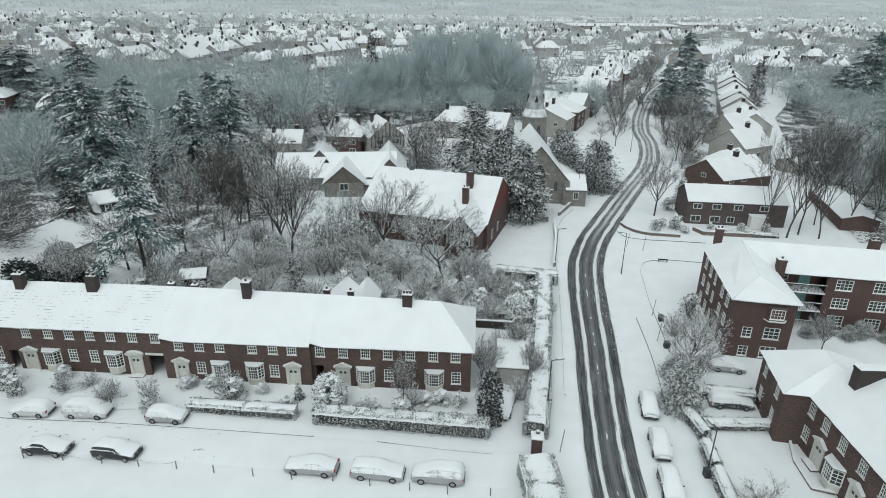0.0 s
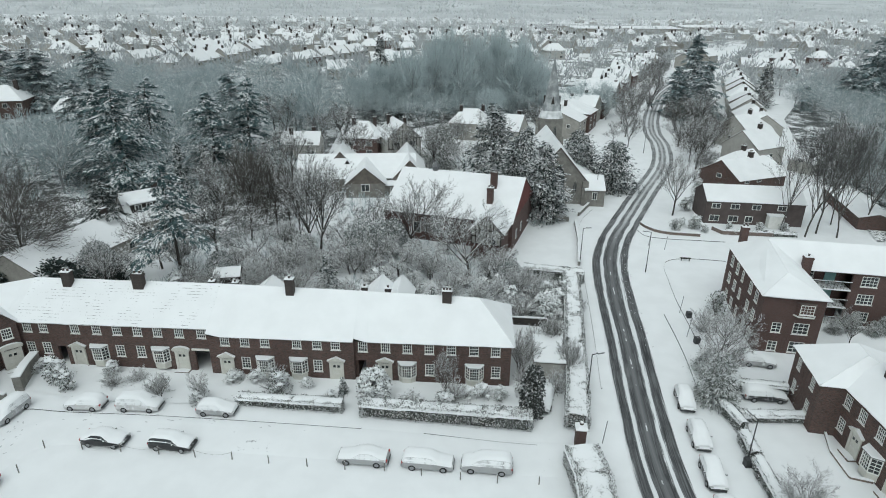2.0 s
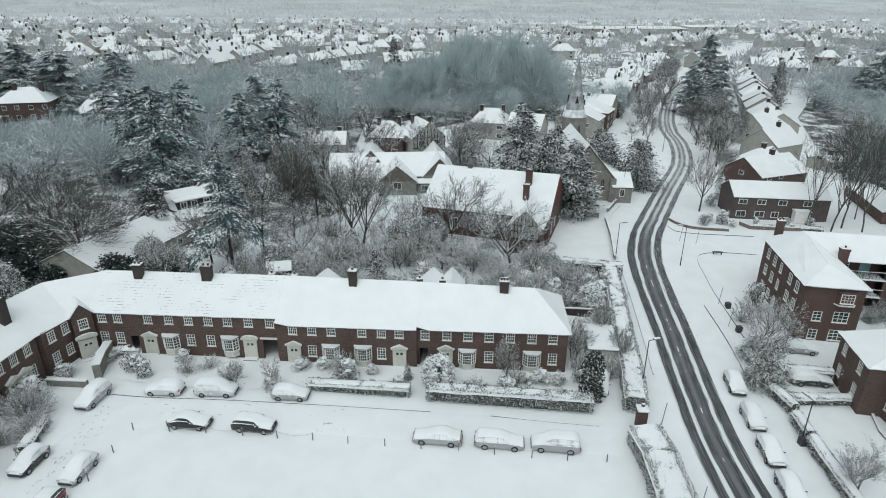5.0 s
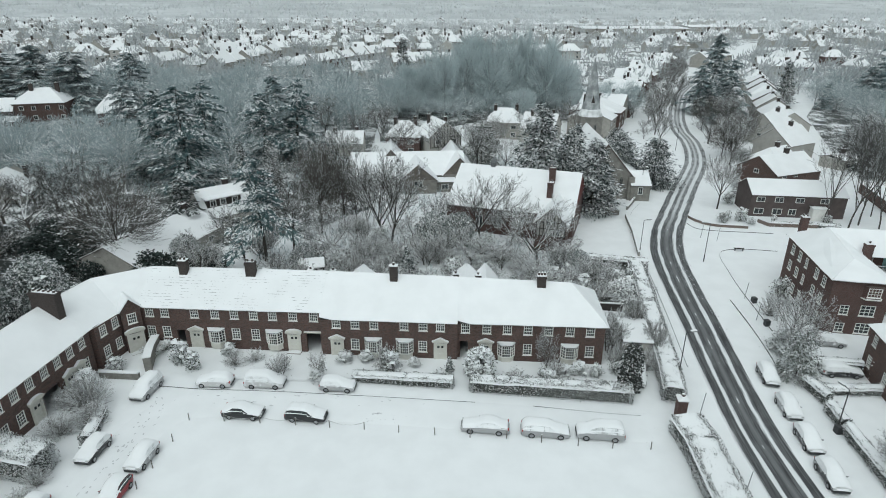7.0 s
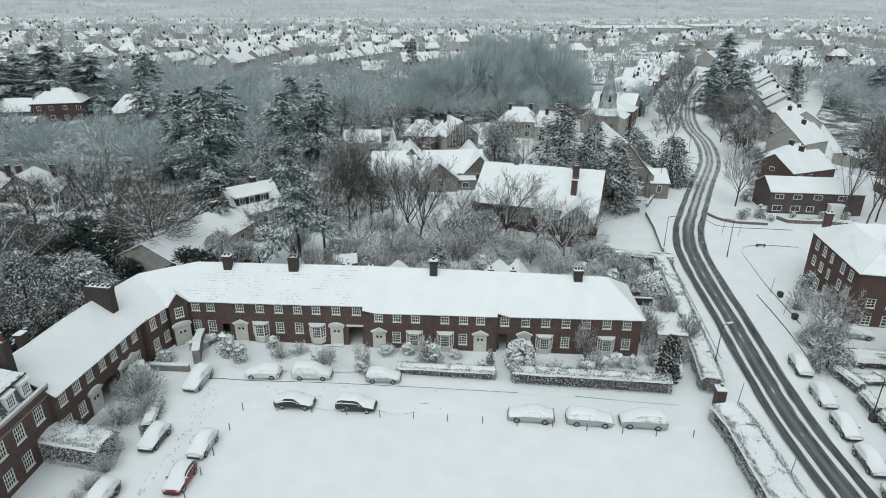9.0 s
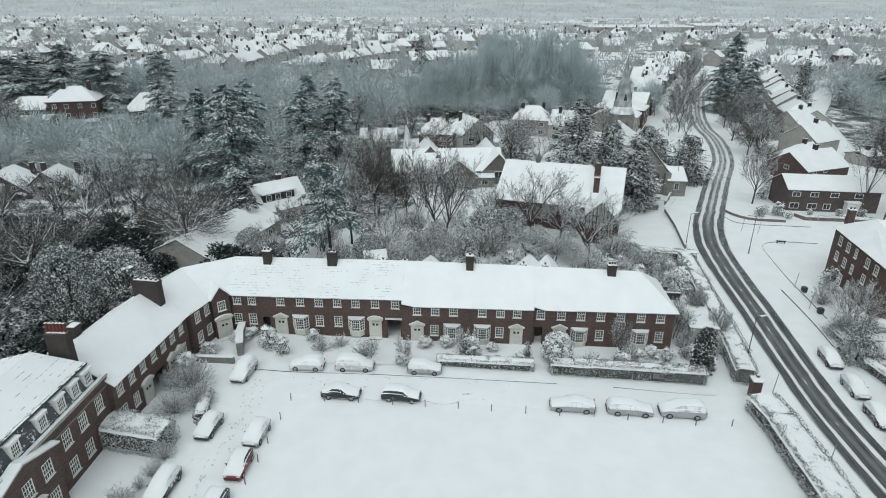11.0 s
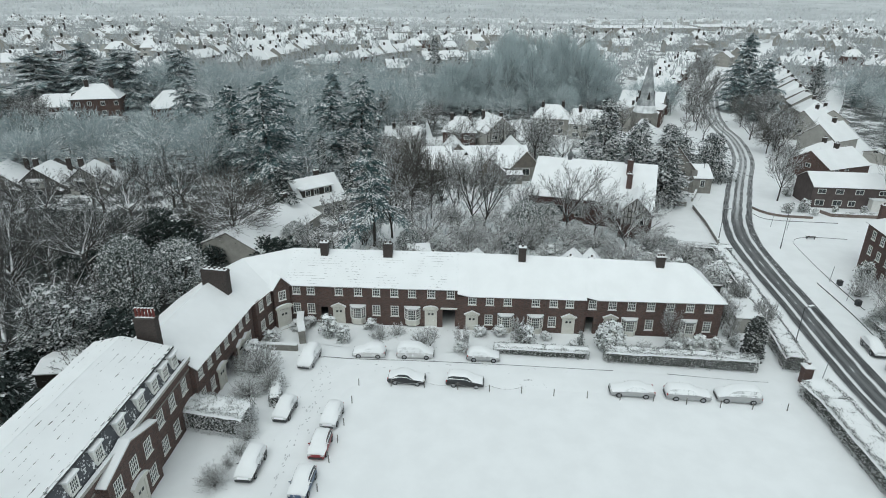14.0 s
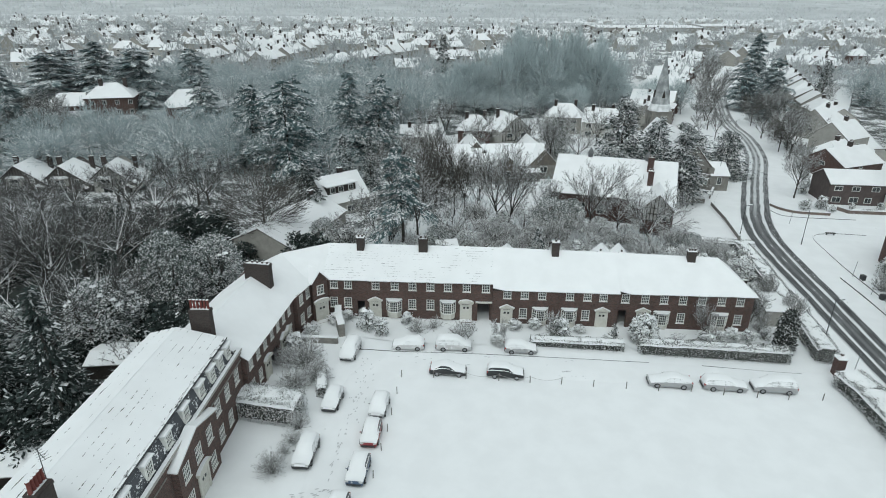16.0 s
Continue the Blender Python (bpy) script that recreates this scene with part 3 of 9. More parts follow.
def kerb(line, off, w=0.16, h=0.12, a=0, b=None):
    me = Mesh()
    seg = line[a:b]
    for i in range(len(seg) - 1):
        p, q = seg[i], seg[i + 1]
        d = (q - p).normalized()
        s = Vector((d.y, -d.x, 0))
        c = [p + s * (off - w / 2), p + s * (off + w / 2), q + s * (off + w / 2), q + s * (off - w / 2)]
        if s.x < 0:
            c = c[::-1]
        ring = [(v.x, v.y) for v in c]
        area = sum(ring[k][0] * ring[(k + 1) % 4][1] - ring[(k + 1) % 4][0] * ring[k][1] for k in range(4))
        if area < 0:
            ring = ring[::-1]
        z = ground_z(p.x, p.y)
        me.prism(ring, z - 0.1, z + h)
    ob = new("kerb", me.data("kerb", KERB))
    return tagged(ob, "stone kerb half buried in snow", "kerb", kind="structure")


KERB = surface("kerb_stone", (0.09, 0.09, 0.088), (0.16, 0.16, 0.155), 0.9, 3.0, settled=(0.3, 0.6, 0.75, 0.5))
kerb(smooth_line([(-45.0, 45.5), (-43.2, 46.9), (-39.2, 46.5), (-30.2, 45.85), (-21.4, 45.0), (-10.3, 43.8)], 1.0), 0, 0.12, 0.03)
kerb(smooth_line([(-4.4, 43.1), (0.0, 42.3), (3.0, 41.8), (6, 41.4)], 1.0), 0, 0.12, 0.03)
kerb(smooth_line([(24.2, 47.6), (25.6, 54), (26.6, 60), (27.4, 66.2)], 1.0), 0, 0.18, 0.1)
kerb(smooth_line([(28.6, 57.8), (29.4, 62.5), (30.6, 70), (32.0, 76.5), (33.2, 81.5), (34.8, 84.2), (38.5, 84.9), (44, 83.8)], 0.8), 0, 0.14, 0.08)
kerb(smooth_line([(34.6, 98.2), (35.2, 95.2), (38.4, 93.8), (42, 93.2), (48, 92.2)], 0.8), 0, 0.12, 0.05)
kerb(smooth_line([(29.4, 110), (25.8, 104), (22.6, 95), (20.6, 84), (18.6, 72), (16.4, 60), (14.4, 50)], 1.2), 0, 0.12, 0.05)


def patch(name, ring, lift, mat_, label, category, step=1.2):
    """A thin uneven sheet over the ground inside a polygon."""
    bm = bmesh.new()
    vs = [bm.verts.new((x, y, 0)) for x, y in ring]
    bm.faces.new(vs)
    bmesh.ops.triangulate(bm, faces=bm.faces[:])
    for _ in range(4):
        long_edges = [e for e in bm.edges if e.calc_length() > step * 2]
        if not long_edges:
            break
        bmesh.ops.subdivide_edges(bm, edges=long_edges, cuts=1)
        bmesh.ops.triangulate(bm, faces=[f for f in bm.faces if len(f.verts) > 3])
    for v in bm.verts:
        v.co.z = ground_z(v.co.x, v.co.y) + lift + 0.05 * noise.noise((v.co.x * 0.8, v.co.y * 0.8, 2.0))
    bmesh.ops.recalc_face_normals(bm, faces=bm.faces[:])
    if sum(f.normal.z for f in bm.faces) < 0:
        bmesh.ops.reverse_faces(bm, faces=bm.faces[:])
    data = bpy.data.meshes.new(name)
    bm.to_mesh(data)
    bm.free()
    data.materials.append(mat_)
    data.polygons.foreach_set("use_smooth", [True] * len(data.polygons))
    return tagged(new(name, data), label, category, kind="structure")


TOWN_GROUND = thin_snow_mat("patchy_far_snow", (0.16, 0.165, 0.16), 0.47, 0.0, 0.02, 0.12)
patch("front_garden", [(-47, 50.5), (-38, 48.2), (-24, 47.4), (-22.5, 47.9), (-12.5, 46.8), (-12, 47.5), (-10.5, 46), (6.0, 43.6), (5.5, 50.2), (-10, 51.5), (-28, 53.0), (-47, 54.8)], 0.05, SNOW_LAWN, "front gardens with grass showing through the snow", "garden")
patch("back_garden", [(-48, 66), (-20, 62), (6, 60), (12, 66), (10, 78), (-6, 86), (-36, 92), (-60, 76)], 0.05, SNOW_LAWN, "back gardens under thin snow", "garden", 2.0)
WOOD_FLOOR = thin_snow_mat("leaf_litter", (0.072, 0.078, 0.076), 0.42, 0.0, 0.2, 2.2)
DARK_FLOOR = thin_snow_mat("dark_wood_floor", (0.035, 0.042, 0.038), 0.36, 0.0, 0.2, 2.2)
patch("darker_woodland_floor", [(-150, 20), (-66, 20), (-63, 64), (-70, 80), (-150, 84)], 0.14, DARK_FLOOR, "darker woodland floor with little snow", "woodland floor", 6.0)
patch("wood_floor", [(-150, 84), (-70, 80), (-63, 64), (-50, 70), (-52, 84), (-36, 93), (-26, 106), (-30, 128), (-30, 200), (-60, 215), (-150, 200)], 0.1, WOOD_FLOOR, "woodland floor with leaf litter under thin snow", "woodland floor", 6.0)
patch("wood_floor", [(-28, 165), (0, 190), (40, 196), (60, 240), (30, 300), (-80, 300), (-100, 230), (-60, 216), (-30, 201)], 0.1, WOOD_FLOOR, "woodland floor with leaf litter under thin snow", "woodland floor", 6.0)
patch("wood_floor", [(75, 92), (150, 84), (150, 240), (120, 200), (98, 150), (86, 120)], 0.1, WOOD_FLOOR, "rough garden ground under thin snow", "woodland floor", 6.0)
patch("town_gardens", [(-330, 246), (-100, 244), (-40, 252), (60, 262), (72, 275), (125, 345), (200, 420), (420, 700), (300, 1000), (-400, 1000), (-700, 600)], 0.12, TOWN_GROUND, "distant gardens under patchy snow", "gardens", 25.0)
patch("town_gardens", [(125, 280), (150, 250), (300, 240), (620, 600), (520, 820), (235, 400)], 0.12, TOWN_GROUND, "distant gardens under patchy snow", "gardens", 25.0)


# Muted greys put haze into the colour of the far land.
FAR_LAND = surface("hazed_far_fields", (0.42, 0.44, 0.45), (0.60, 0.62, 0.63), 0.95, 0.004, 0.03, 0.0)
patch("far_hillside", [(-4100, 1280), (4100, 1280), (4100, 4100), (-4100, 4100)], 1.5, FAR_LAND, "far wooded hillside under thin snow, its grey painted for haze", "hillside", 60.0)


def prints():
    """Footprints and short tyre marks pressed into the snow of the lane and the paths."""
    r = random.Random(77)
    me = Mesh()

    def dent(x, y, a, ln, w):
        c, s = math.cos(a), math.sin(a)
        ring = []
        for k in range(7):
            u = 2 * math.pi * k / 7
            p, q = ln * math.cos(u) * r.uniform(0.75, 1.15), w * math.sin(u) * r.uniform(0.75, 1.15)
            X, Y = x + p * c - q * s, y + p * s + q * c
            ring.append((X, Y, ground_z(X, Y) + 0.055))
        me.face(ring)
    for pts, n, wide in (([(-42.2, 46.4), (-42.6, 41), (-42.8, 36), (-43.3, 31), (-43.8, 27)], 44, 0.35), ([(-41.4, 41.5), (-42.2, 38), (-42.6, 33)], 18, 0.7), ([(-47.4, 24.4), (-44.8, 24.8), (-43.4, 25.6)], 26, 0.3), ([(-38, 45.2), (-30, 44.6), (-20, 43.6)], 22, 0.8), ([(22.4, 58), (24.0, 70), (27.5, 84), (33, 96)], 70, 0.35)):
        for k in range(n):
            f = r.random() * (len(pts) - 1)
            i = int(f)
            (ax, ay), (bx_, by_) = pts[i], pts[i + 1]
            a = math.atan2(by_ - ay, bx_ - ax)
            x, y = ax + (bx_ - ax) * (f - i) + r.gauss(0, wide), ay + (by_ - ay) * (f - i) + r.gauss(0, wide)
            dent(x, y, a + r.gauss(0, 0.3), r.uniform(0.10, 0.24), r.uniform(0.04, 0.08))
    ob = new("footprints", me.data("footprints", surface("trodden_slush", (0.42, 0.43, 0.44), (0.60, 0.61, 0.62), 0.8, 2.0, 12.0)))
    tagged(ob, "grey footprints and scuffs trodden into the lane's snow", "footprints", kind="stuff")


prints()


# ---- the brick terrace round the green ----


def brick_block(name, label, at, x0, x1, depth, base, eave, ridge, holes, hip0=0, hip1=0, snow=None, wall=None, y0=0.0, seed=0, category="terrace", over=0.3, run=None, meet=0.0):
    """A brick range with openings in its front; ridge along x."""
    house = thing(name, label, category, at)
    me = Mesh()
    wall_panel(me, x0, x1, base - 0.5, eave, y0, y0 + 0.3, holes)
    me.box(x0, y0 + depth - 0.3, base - 0.5, x1, y0 + depth, eave)
    me.box(x0, y0 + 0.3, base - 0.5, x0 + 0.3, y0 + depth - 0.3, eave)
    me.box(x1 - 0.3, y0 + 0.3, base - 0.5, x1, y0 + depth - 0.3, eave)
    ym = y0 + depth / 2
    if not hip0:
        me.face([(x0, y0, eave), (x0, ym, ridge - 0.1), (x0, y0 + depth, eave)])
    if not hip1:
        me.face([(x1, y0, eave), (x1, y0 + depth, eave), (x1, ym, ridge - 0.1)])
    part("wall", me, wall or BRICK, house)
    gut = Mesh()
    k = (ridge - eave) / (depth / 2)
    gut.box(x0, y0 - 0.10, eave - over * k - 0.12, x1, y0 - 0.003, eave - 0.05)
    part("eaves_board", gut, DARK, house)
    planes = roof_planes(x0, x1, y0, y0 + depth, eave, ridge, hip0, hip1, over, 0.02)
    if run:
        # the ridge of the whole terrace falls evenly from range to range
        (a0, a1), yr = run, 4.5
        ends = {planes[0][3]: (planes[0][3][0], yr, a0), planes[0][2]: (planes[0][2][0], yr, a1)}
        planes = [[ends.get(tuple(p), p) for p in q] for q in planes]
    if meet:
        # drifted snow lifts the eave to the next range's slope over the first metre and a half
        a, b, c, d = (Vector(p) for p in planes[0])
        f = 1.5 / (b - a).length
        e, g = a.lerp(b, f), d.lerp(c, f)
        planes = [[tuple(a + Vector((0, 0, meet))), tuple(e), tuple(g), tuple(d)], [tuple(e), tuple(b), tuple(c), tuple(g)]] + planes[1:]
    add_roof(house, planes, snow, 1.0, seed)
    return house


def win_holes(xs, sill, w, h):
    return [(x - w / 2, x + w / 2, sill, sill + h) for x in xs]


def bay_window(house, x, y, z0, w=1.9, h=1.55, proj=0.55):
    """A white canted bay with a snow-covered flat lead roof."""
    fr, gl = Mesh(), Mesh()
    n = w * 0.24
    pts = [(-w / 2, 0), (-w / 2 + n, -proj), (w / 2 - n, -proj), (w / 2, 0)]
    us, ub, run = [], [], 0.0
    for (ax, ay), (bx_, by_), cols in zip(pts, pts[1:], (2, 4, 2)):
        L = math.hypot(bx_ - ax, by_ - ay)
        p_, w_ = bars(run, run + L, cols, 0.06, 0.018)
        us += p_ if not us else p_[1:]
        ub += w_
        run += L
        a, c = Vector((ax, ay, 0.1)), Vector((bx_, by_, 0.1))
        gl.face([a, c, c + Vector((0, 0, h - 0.2)), a + Vector((0, 0, h - 0.2))])
    zs, zb = bars(0, h, 4, 0.11, 0.02)

    def where(u, z, back):
        for (ax, ay), (bx_, by_) in zip(pts, pts[1:]):
            L = math.hypot(bx_ - ax, by_ - ay)
            if u <= L + 1e-6:
                break
            u -= L
        f = min(1.0, u / L)
        x_, y_ = ax + (bx_ - ax) * f, ay + (by_ - ay) * f
        k = 0.92 if back else 1.05
        return (x_ * k, y_ * k - (0.0 if back else 0.02), z)
    lattice(fr, us, zs, ub, zb, where)
    bay = part("bay_window", fr, WHITE, house, at=pose(x, y, z0))
    part("pane", gl, GLASS, bay)
    ap = Mesh()
    ap.prism([(-w / 2 + 0.05, 0), (-w / 2 + n + 0.03, -proj + 0.04), (w / 2 - n - 0.03, -proj + 0.04), (w / 2 - 0.05, 0)], -0.75, 0)
    part("apron", ap, CREAM, bay)
    rf = Mesh()
    big = [(-w / 2 - 0.12, 0.0), (-w / 2 + n - 0.12, -proj - 0.16), (w / 2 - n + 0.12, -proj - 0.16), (w / 2 + 0.12, 0.0)]
    rf.prism(big, h + 0.003, h + 0.1)
    part("bay_roof", rf, LEAD, bay)
    sn = Mesh()
    sn.prism([(p[0] * 0.98, p[1] * 0.98) for p in big], h + 0.1, h + 0.24, inset=0.06)
    part("snow", sn, SNOW_ROOF, bay)
    return bay


def front_door(house, x, y, z0, colour=None, pediment=True, w=0.95, h=2.05):
    """A panelled door in a cream surround under a small hood."""
    d = Mesh()
    d.box(-w / 2, -0.05, 0, w / 2, -0.004, h)
    for px in (-0.22, 0.22):
        for pz, ph in ((0.15, 0.6), (0.95, 0.85)):
            d.box(px - 0.16, -0.065, pz, px + 0.16, -0.05, pz + ph)
    door = part("door", d, colour or CREAM, house, at=pose(x, y, z0))
    for px in (-0.22, 0.22):
        gl = Mesh()
        gl.box(px - 0.13, -0.08, 1.5, px + 0.13, -0.066, 1.78)
        part("door_light", gl, GLASS, door)
    s = Mesh()
    for sx in (-1, 1):
        s.box(min(sx * w / 2, sx * (w / 2 + 0.28)), -0.13, 0, max(sx * w / 2, sx * (w / 2 + 0.28)), -0.003, h + 0.15)
    s.box(-w / 2 - 0.42, -0.22, h + 0.15, w / 2 + 0.42, -0.003, h + 0.34)
    part("door_surround", s, CREAM, door)
    hood = Mesh()
    W = w / 2 + 0.5
    if pediment:
        hood.face([(-W, -0.34, h + 0.345), (W, -0.34, h + 0.345), (0, -0.34, h + 0.8)])
        hood.face([(W, -0.34, h + 0.345), (W, 0.0, h + 0.345), (0, 0.0, h + 0.8), (0, -0.34, h + 0.8)])
        hood.face([(-W, 0.0, h + 0.345), (-W, -0.34, h + 0.345), (0, -0.34, h + 0.8), (0, 0.0, h + 0.8)])
        hood.face([(-W, -0.34, h + 0.343), (-W, 0, h + 0.343), (W, 0, h + 0.343), (W, -0.34, h + 0.343)])
    else:
        k = 10
        arc = [(W * math.cos(math.pi * i / k), 0.42 * math.sin(math.pi * i / k)) for i in range(k + 1)]
        for (a, za), (b, zb) in zip(arc, arc[1:]):
            hood.face([(a, -0.34, h + 0.345 + za), (a, 0, h + 0.345 + za), (b, 0, h + 0.345 + zb), (b, -0.34, h + 0.345 + zb)])
        hood.face([(a, -0.34, h + 0.345 + z) for a, z in arc])
    part("hood", hood, CREAM, door)
    st = Mesh()
    st.box(-w / 2 - 0.3, -0.75, -0.25, w / 2 + 0.3, 0.08, -0.02)
    part("doorstep", st, WALL_STONE, door)
    return door


TER = pose(4.65, 50.5, 0, 0, 0, -5.14)
UPW, LOW = (0.98, 1.22), (0.98, 1.42)


def dress(house, y, ups, sill_up, lows, sill_low):
    for x in ups:
        put_window(house, pose(x, y, sill_up), *UPW, 4, 3)
    for x in lows:
        put_window(house, pose(x, y, sill_low), *LOW, 3, 4)


# right-hand range
ups, lows = (-15.5, -13.1, -10.8, -8.5, -6.2, -3.85, -1.6), (-8.45, -1.5)
holes = win_holes(ups, 3.4, *UPW) + win_holes(lows, 0.78, *LOW) + [(-16.4, -15.2, -0.3, 2.35)]
rng_r = brick_block("brick_terrace", "dark brick terrace range with a hipped thick snow roof", TER, -16.4, 0.0, 8.8, -0.15, 4.95, 7.8, holes, hip1=3.4, run=(8.2, 7.85), seed=1, meet=0.40)
dress(rng_r, 0.0, ups, 3.4, lows, 0.78)
for x in (-10.85, -3.75):
    bay_window(rng_r, x, 0, 0.68)
front_door(rng_r, -13.2, 0, 0.02)
chimney(rng_r, -6.9, 4.0, 6.6, 8.95, 1.0, 0.65, 3)
# middle range, standing forward
ups, lows = (-30.1, -27.95, -25.8, -22.4, -20.25, -18.3), (-28.05, -20.3)
holes = win_holes(ups, 3.72, *UPW) + win_holes(lows, 1.0, *LOW)
rng_m = brick_block("brick_terrace", "dark brick terrace range with thick even snow on its roof", TER, -31.9, -16.4, 9.2, 0.1, 5.12, 8.0, holes, run=(8.5, 8.2), y0=-0.4, seed=2, meet=0.34)
dress(rng_m, -0.4, ups, 3.72, lows, 1.0)
for x in (-25.95, -22.35):
    bay_window(rng_m, x, -0.4, 0.92)
for x in (-30.1, -18.3):
    front_door(rng_m, x, -0.4, 0.12)
chimney(rng_m, -24.0, 3.9, 7.3, 9.75, 0.9, 0.65, 1)
# left-hand range, its tile courses showing through the snow
ups, lows = (-51.9, -50.1, -46.6, -44.2, -41.95, -39.7, -37.5, -35.15, -32.75), (-52.0, -50.2, -42.0, -39.7)
holes = win_holes(ups, 4.25, *UPW) + win_holes(lows, 1.6, *LOW) + [(-33.75, -31.95, 0.0, 2.78), (-49.0, -48.05, 0.2, 2.6)]
rng_l = brick_block("brick_terrace", "dark brick terrace range, tile courses showing through roof snow", TER, -53.2, -31.9, 9.0, 0.4, 5.72, 8.5, holes, snow=SNOW_TILES, seed=3)
dress(rng_l, 0.0, ups, 4.25, lows, 1.6)
for x in (-44.3, -37.5):
    bay_window(rng_l, x, 0, 1.3)
for x in (-46.7, -35.2):
    front_door(rng_l, x, 0, 0.42, pediment=x < -40)
lin = Mesh()
lin.box(-34.0, -0.14, 2.78, -31.93, 0.1, 2.98)
part("lintel", lin, CREAM, rng_l)
for x, w in ((-40.9, 1.15), (-49.0, 0.95)):
    chimney(rng_l, x, 3.9, 7.4, 9.75, w, 0.75, 2)

# the corner, cut across by a small gabled front
corner = thing("brick_corner_house", "brick corner house with a small gable and a cream arched door", "house")
ring = [(-48.25, 55.25), (-47.6, 64.0), (-58.6, 58.6), (-59.6, 50.4), (-50.75, 50.35), (-49.75, 54.1)]
me = Mesh()
me.prism(ring[::-1] if sum(ring[i][0] * ring[(i + 1) % 6][1] - ring[(i + 1) % 6][0] * ring[i][1] for i in range(6)) < 0 else ring, -0.2, 5.6)
part("wall", me, BRICK, corner)
e0, e1, e2 = (-48.36, 54.97, 5.535), (-49.6, 53.85, 5.5), (-50.9, 50.05, 5.494)
r0, r1, r2 = (-47.93, 59.75, 8.5), (-53.6, 56.6, 8.43), (-55.45, 50.66, 8.35)
b0, b1, b2 = (-47.5, 64.53, 5.53), (-58.0, 59.2, 5.5), (-60.0, 51.3, 5.494)
add_roof(corner, [[e1, e0, r0, r1], [e2, e1, r1, r2], [b0, b1, r1, r0], [b1, b2, r2, r1]], None, 1.0, 11)
face_m = pose(-49.78, 54.05, 0, 0, 0, math.degrees(math.atan2(1.2, 1.5))) @ pose(0, -0.52, 0)
gab = part("gable", (lambda g: (g.face([(0, -0.12, -0.2), (2.0, -0.12, -0.2), (2.0, -0.12, 5.75), (1.0, -0.12, 6.85), (0, -0.12, 5.75)]), g.box(-0.02, -0.115, -0.2, 2.02, 0.9, 5.7), g)[-1])(Mesh()), BRICK, corner, at=face_m)
gr = Mesh()
roof_slab(gr, [[(-0.2, -0.3, 5.62), (-0.2, 3.2, 5.62), (1.0, 4.2, 7.0), (1.0, -0.3, 7.0)][::-1], [(2.2, -0.3, 5.62), (2.2, 3.2, 5.62), (1.0, 4.2, 7.0), (1.0, -0.3, 7.0)]], 0.1)
part("gable_roof", gr, TILE, corner, at=face_m)
gs = Mesh()
snow_sheet(gs, [(-0.2, 3.2, 5.64), (-0.2, -0.3, 5.64), (1.0, -0.3, 7.02), (1.0, 4.2, 7.02)], 0.07, 6, 4)
snow_sheet(gs, [(2.2, -0.3, 5.64), (2.2, 3.2, 5.64), (1.0, 4.2, 7.02), (1.0, -0.3, 7.02)], 0.07, 6, 4)
part("snow", gs, SNOW_ROOF, corner, at=face_m)
put_window(corner, face_m @ pose(1.0, -0.22, 3.95), 0.95, 1.25, 4, 3)
front_door(corner, 0, 0, 0, None, False, 1.25, 2.25).matrix_local = face_m @ pose(0.98, -0.26, 0.45)
side_m = pose(-50.80, 50.35, 0, 0, 0, math.degrees(math.atan2(3.75, 1.0)))
for u, z in ((1.1, 4.0), (2.9, 4.0), (1.1, 1.45), (2.9, 1.45)):
    put_window(corner, side_m @ pose(u, -0.115, z), 0.9, 1.25, 3, 4)

# wing running back along the green
WING = pose(-53.0, 36.9, 0, 0, 0, 82.2)
ups = (1.0, 2.85, 4.7, 6.6, 8.4, 10.2, 12.0)
holes = win_holes(ups, 4.0, 0.95, 1.2) + win_holes((1.0, 2.9, 12.0), 1.35, 0.95, 1.4) + [(5.7, 8.0, 0.0, 2.6)]
wing = brick_block("brick_terrace", "dark brick terrace wing with smooth roof snow and arched porches", WING, 0.0, 13.3, 8.6, 0.4, 5.68, 8.35, holes, seed=5)
for x in ups:
    put_window(wing, pose(x, 0, 4.0), 0.95, 1.2, 4, 3)
for x in (1.0, 2.9, 12.0):
    put_window(wing, pose(x, 0, 1.35), 0.95, 1.4, 3, 4)
for x in (4.75, 9.4, 10.9):
    front_door(wing, x, 0, 0.4, None, x > 6)
chimney(wing, 12.9, 3.5, 6.6, 9.95, 3.0, 0.9, 5, 0.22, turn=86)
chimney(wing, 7.0, 8.3, 6.0, 7.4, 0.9, 0.7, 0)

# the taller block with a mansard roof, dormers and a pediment
MAN = pose(-55.05, 13.0, 0, 0, 0, 86.3)
ML, MR, PZ, BZ, RZ = 24.4, 23.3, 6.45, 8.5, 9.85
mans = thing("mansard_house", "three-storey brick block with slate mansard, white dormers and a pediment", "house", MAN)
upw = [(x, 3.9) for x in (18.0, 20.2, 22.6, 1.5, 3.9, 6.3)]
low = [(x, 1.1) for x in (18.0, 20.2, 22.6, 1.5, 3.9, 6.3)]
me = Mesh()
wall_panel(me, 0, ML, -0.3, PZ, 0, 0.35, [(x - 0.55, x + 0.55, z, z + 1.5) for x, z in upw + low])
me.box(0, 9.2, -0.3, ML, 9.5, PZ)
me.box(0, 0.35, -0.3, 0.35, 9.2, PZ)
me.box(ML - 0.35, 0.35, -0.3, ML, 9.2, PZ)
for gx in (0.17, MR - 1.1):
    me.face([(gx, 0.3, PZ), (gx, 1.05, BZ), (gx, 4.8, RZ - 0.1), (gx, 7.1, 9.25), (gx, 9.3, PZ)])
part("wall", me, BRICK, mans)
for x, z in upw + low:
    put_window(mans, pose(x, 0, z), 1.1, 1.5, 4, 3)
par = Mesh()
par.box(0, -0.12, PZ, ML, 0.22, PZ + 0.28)
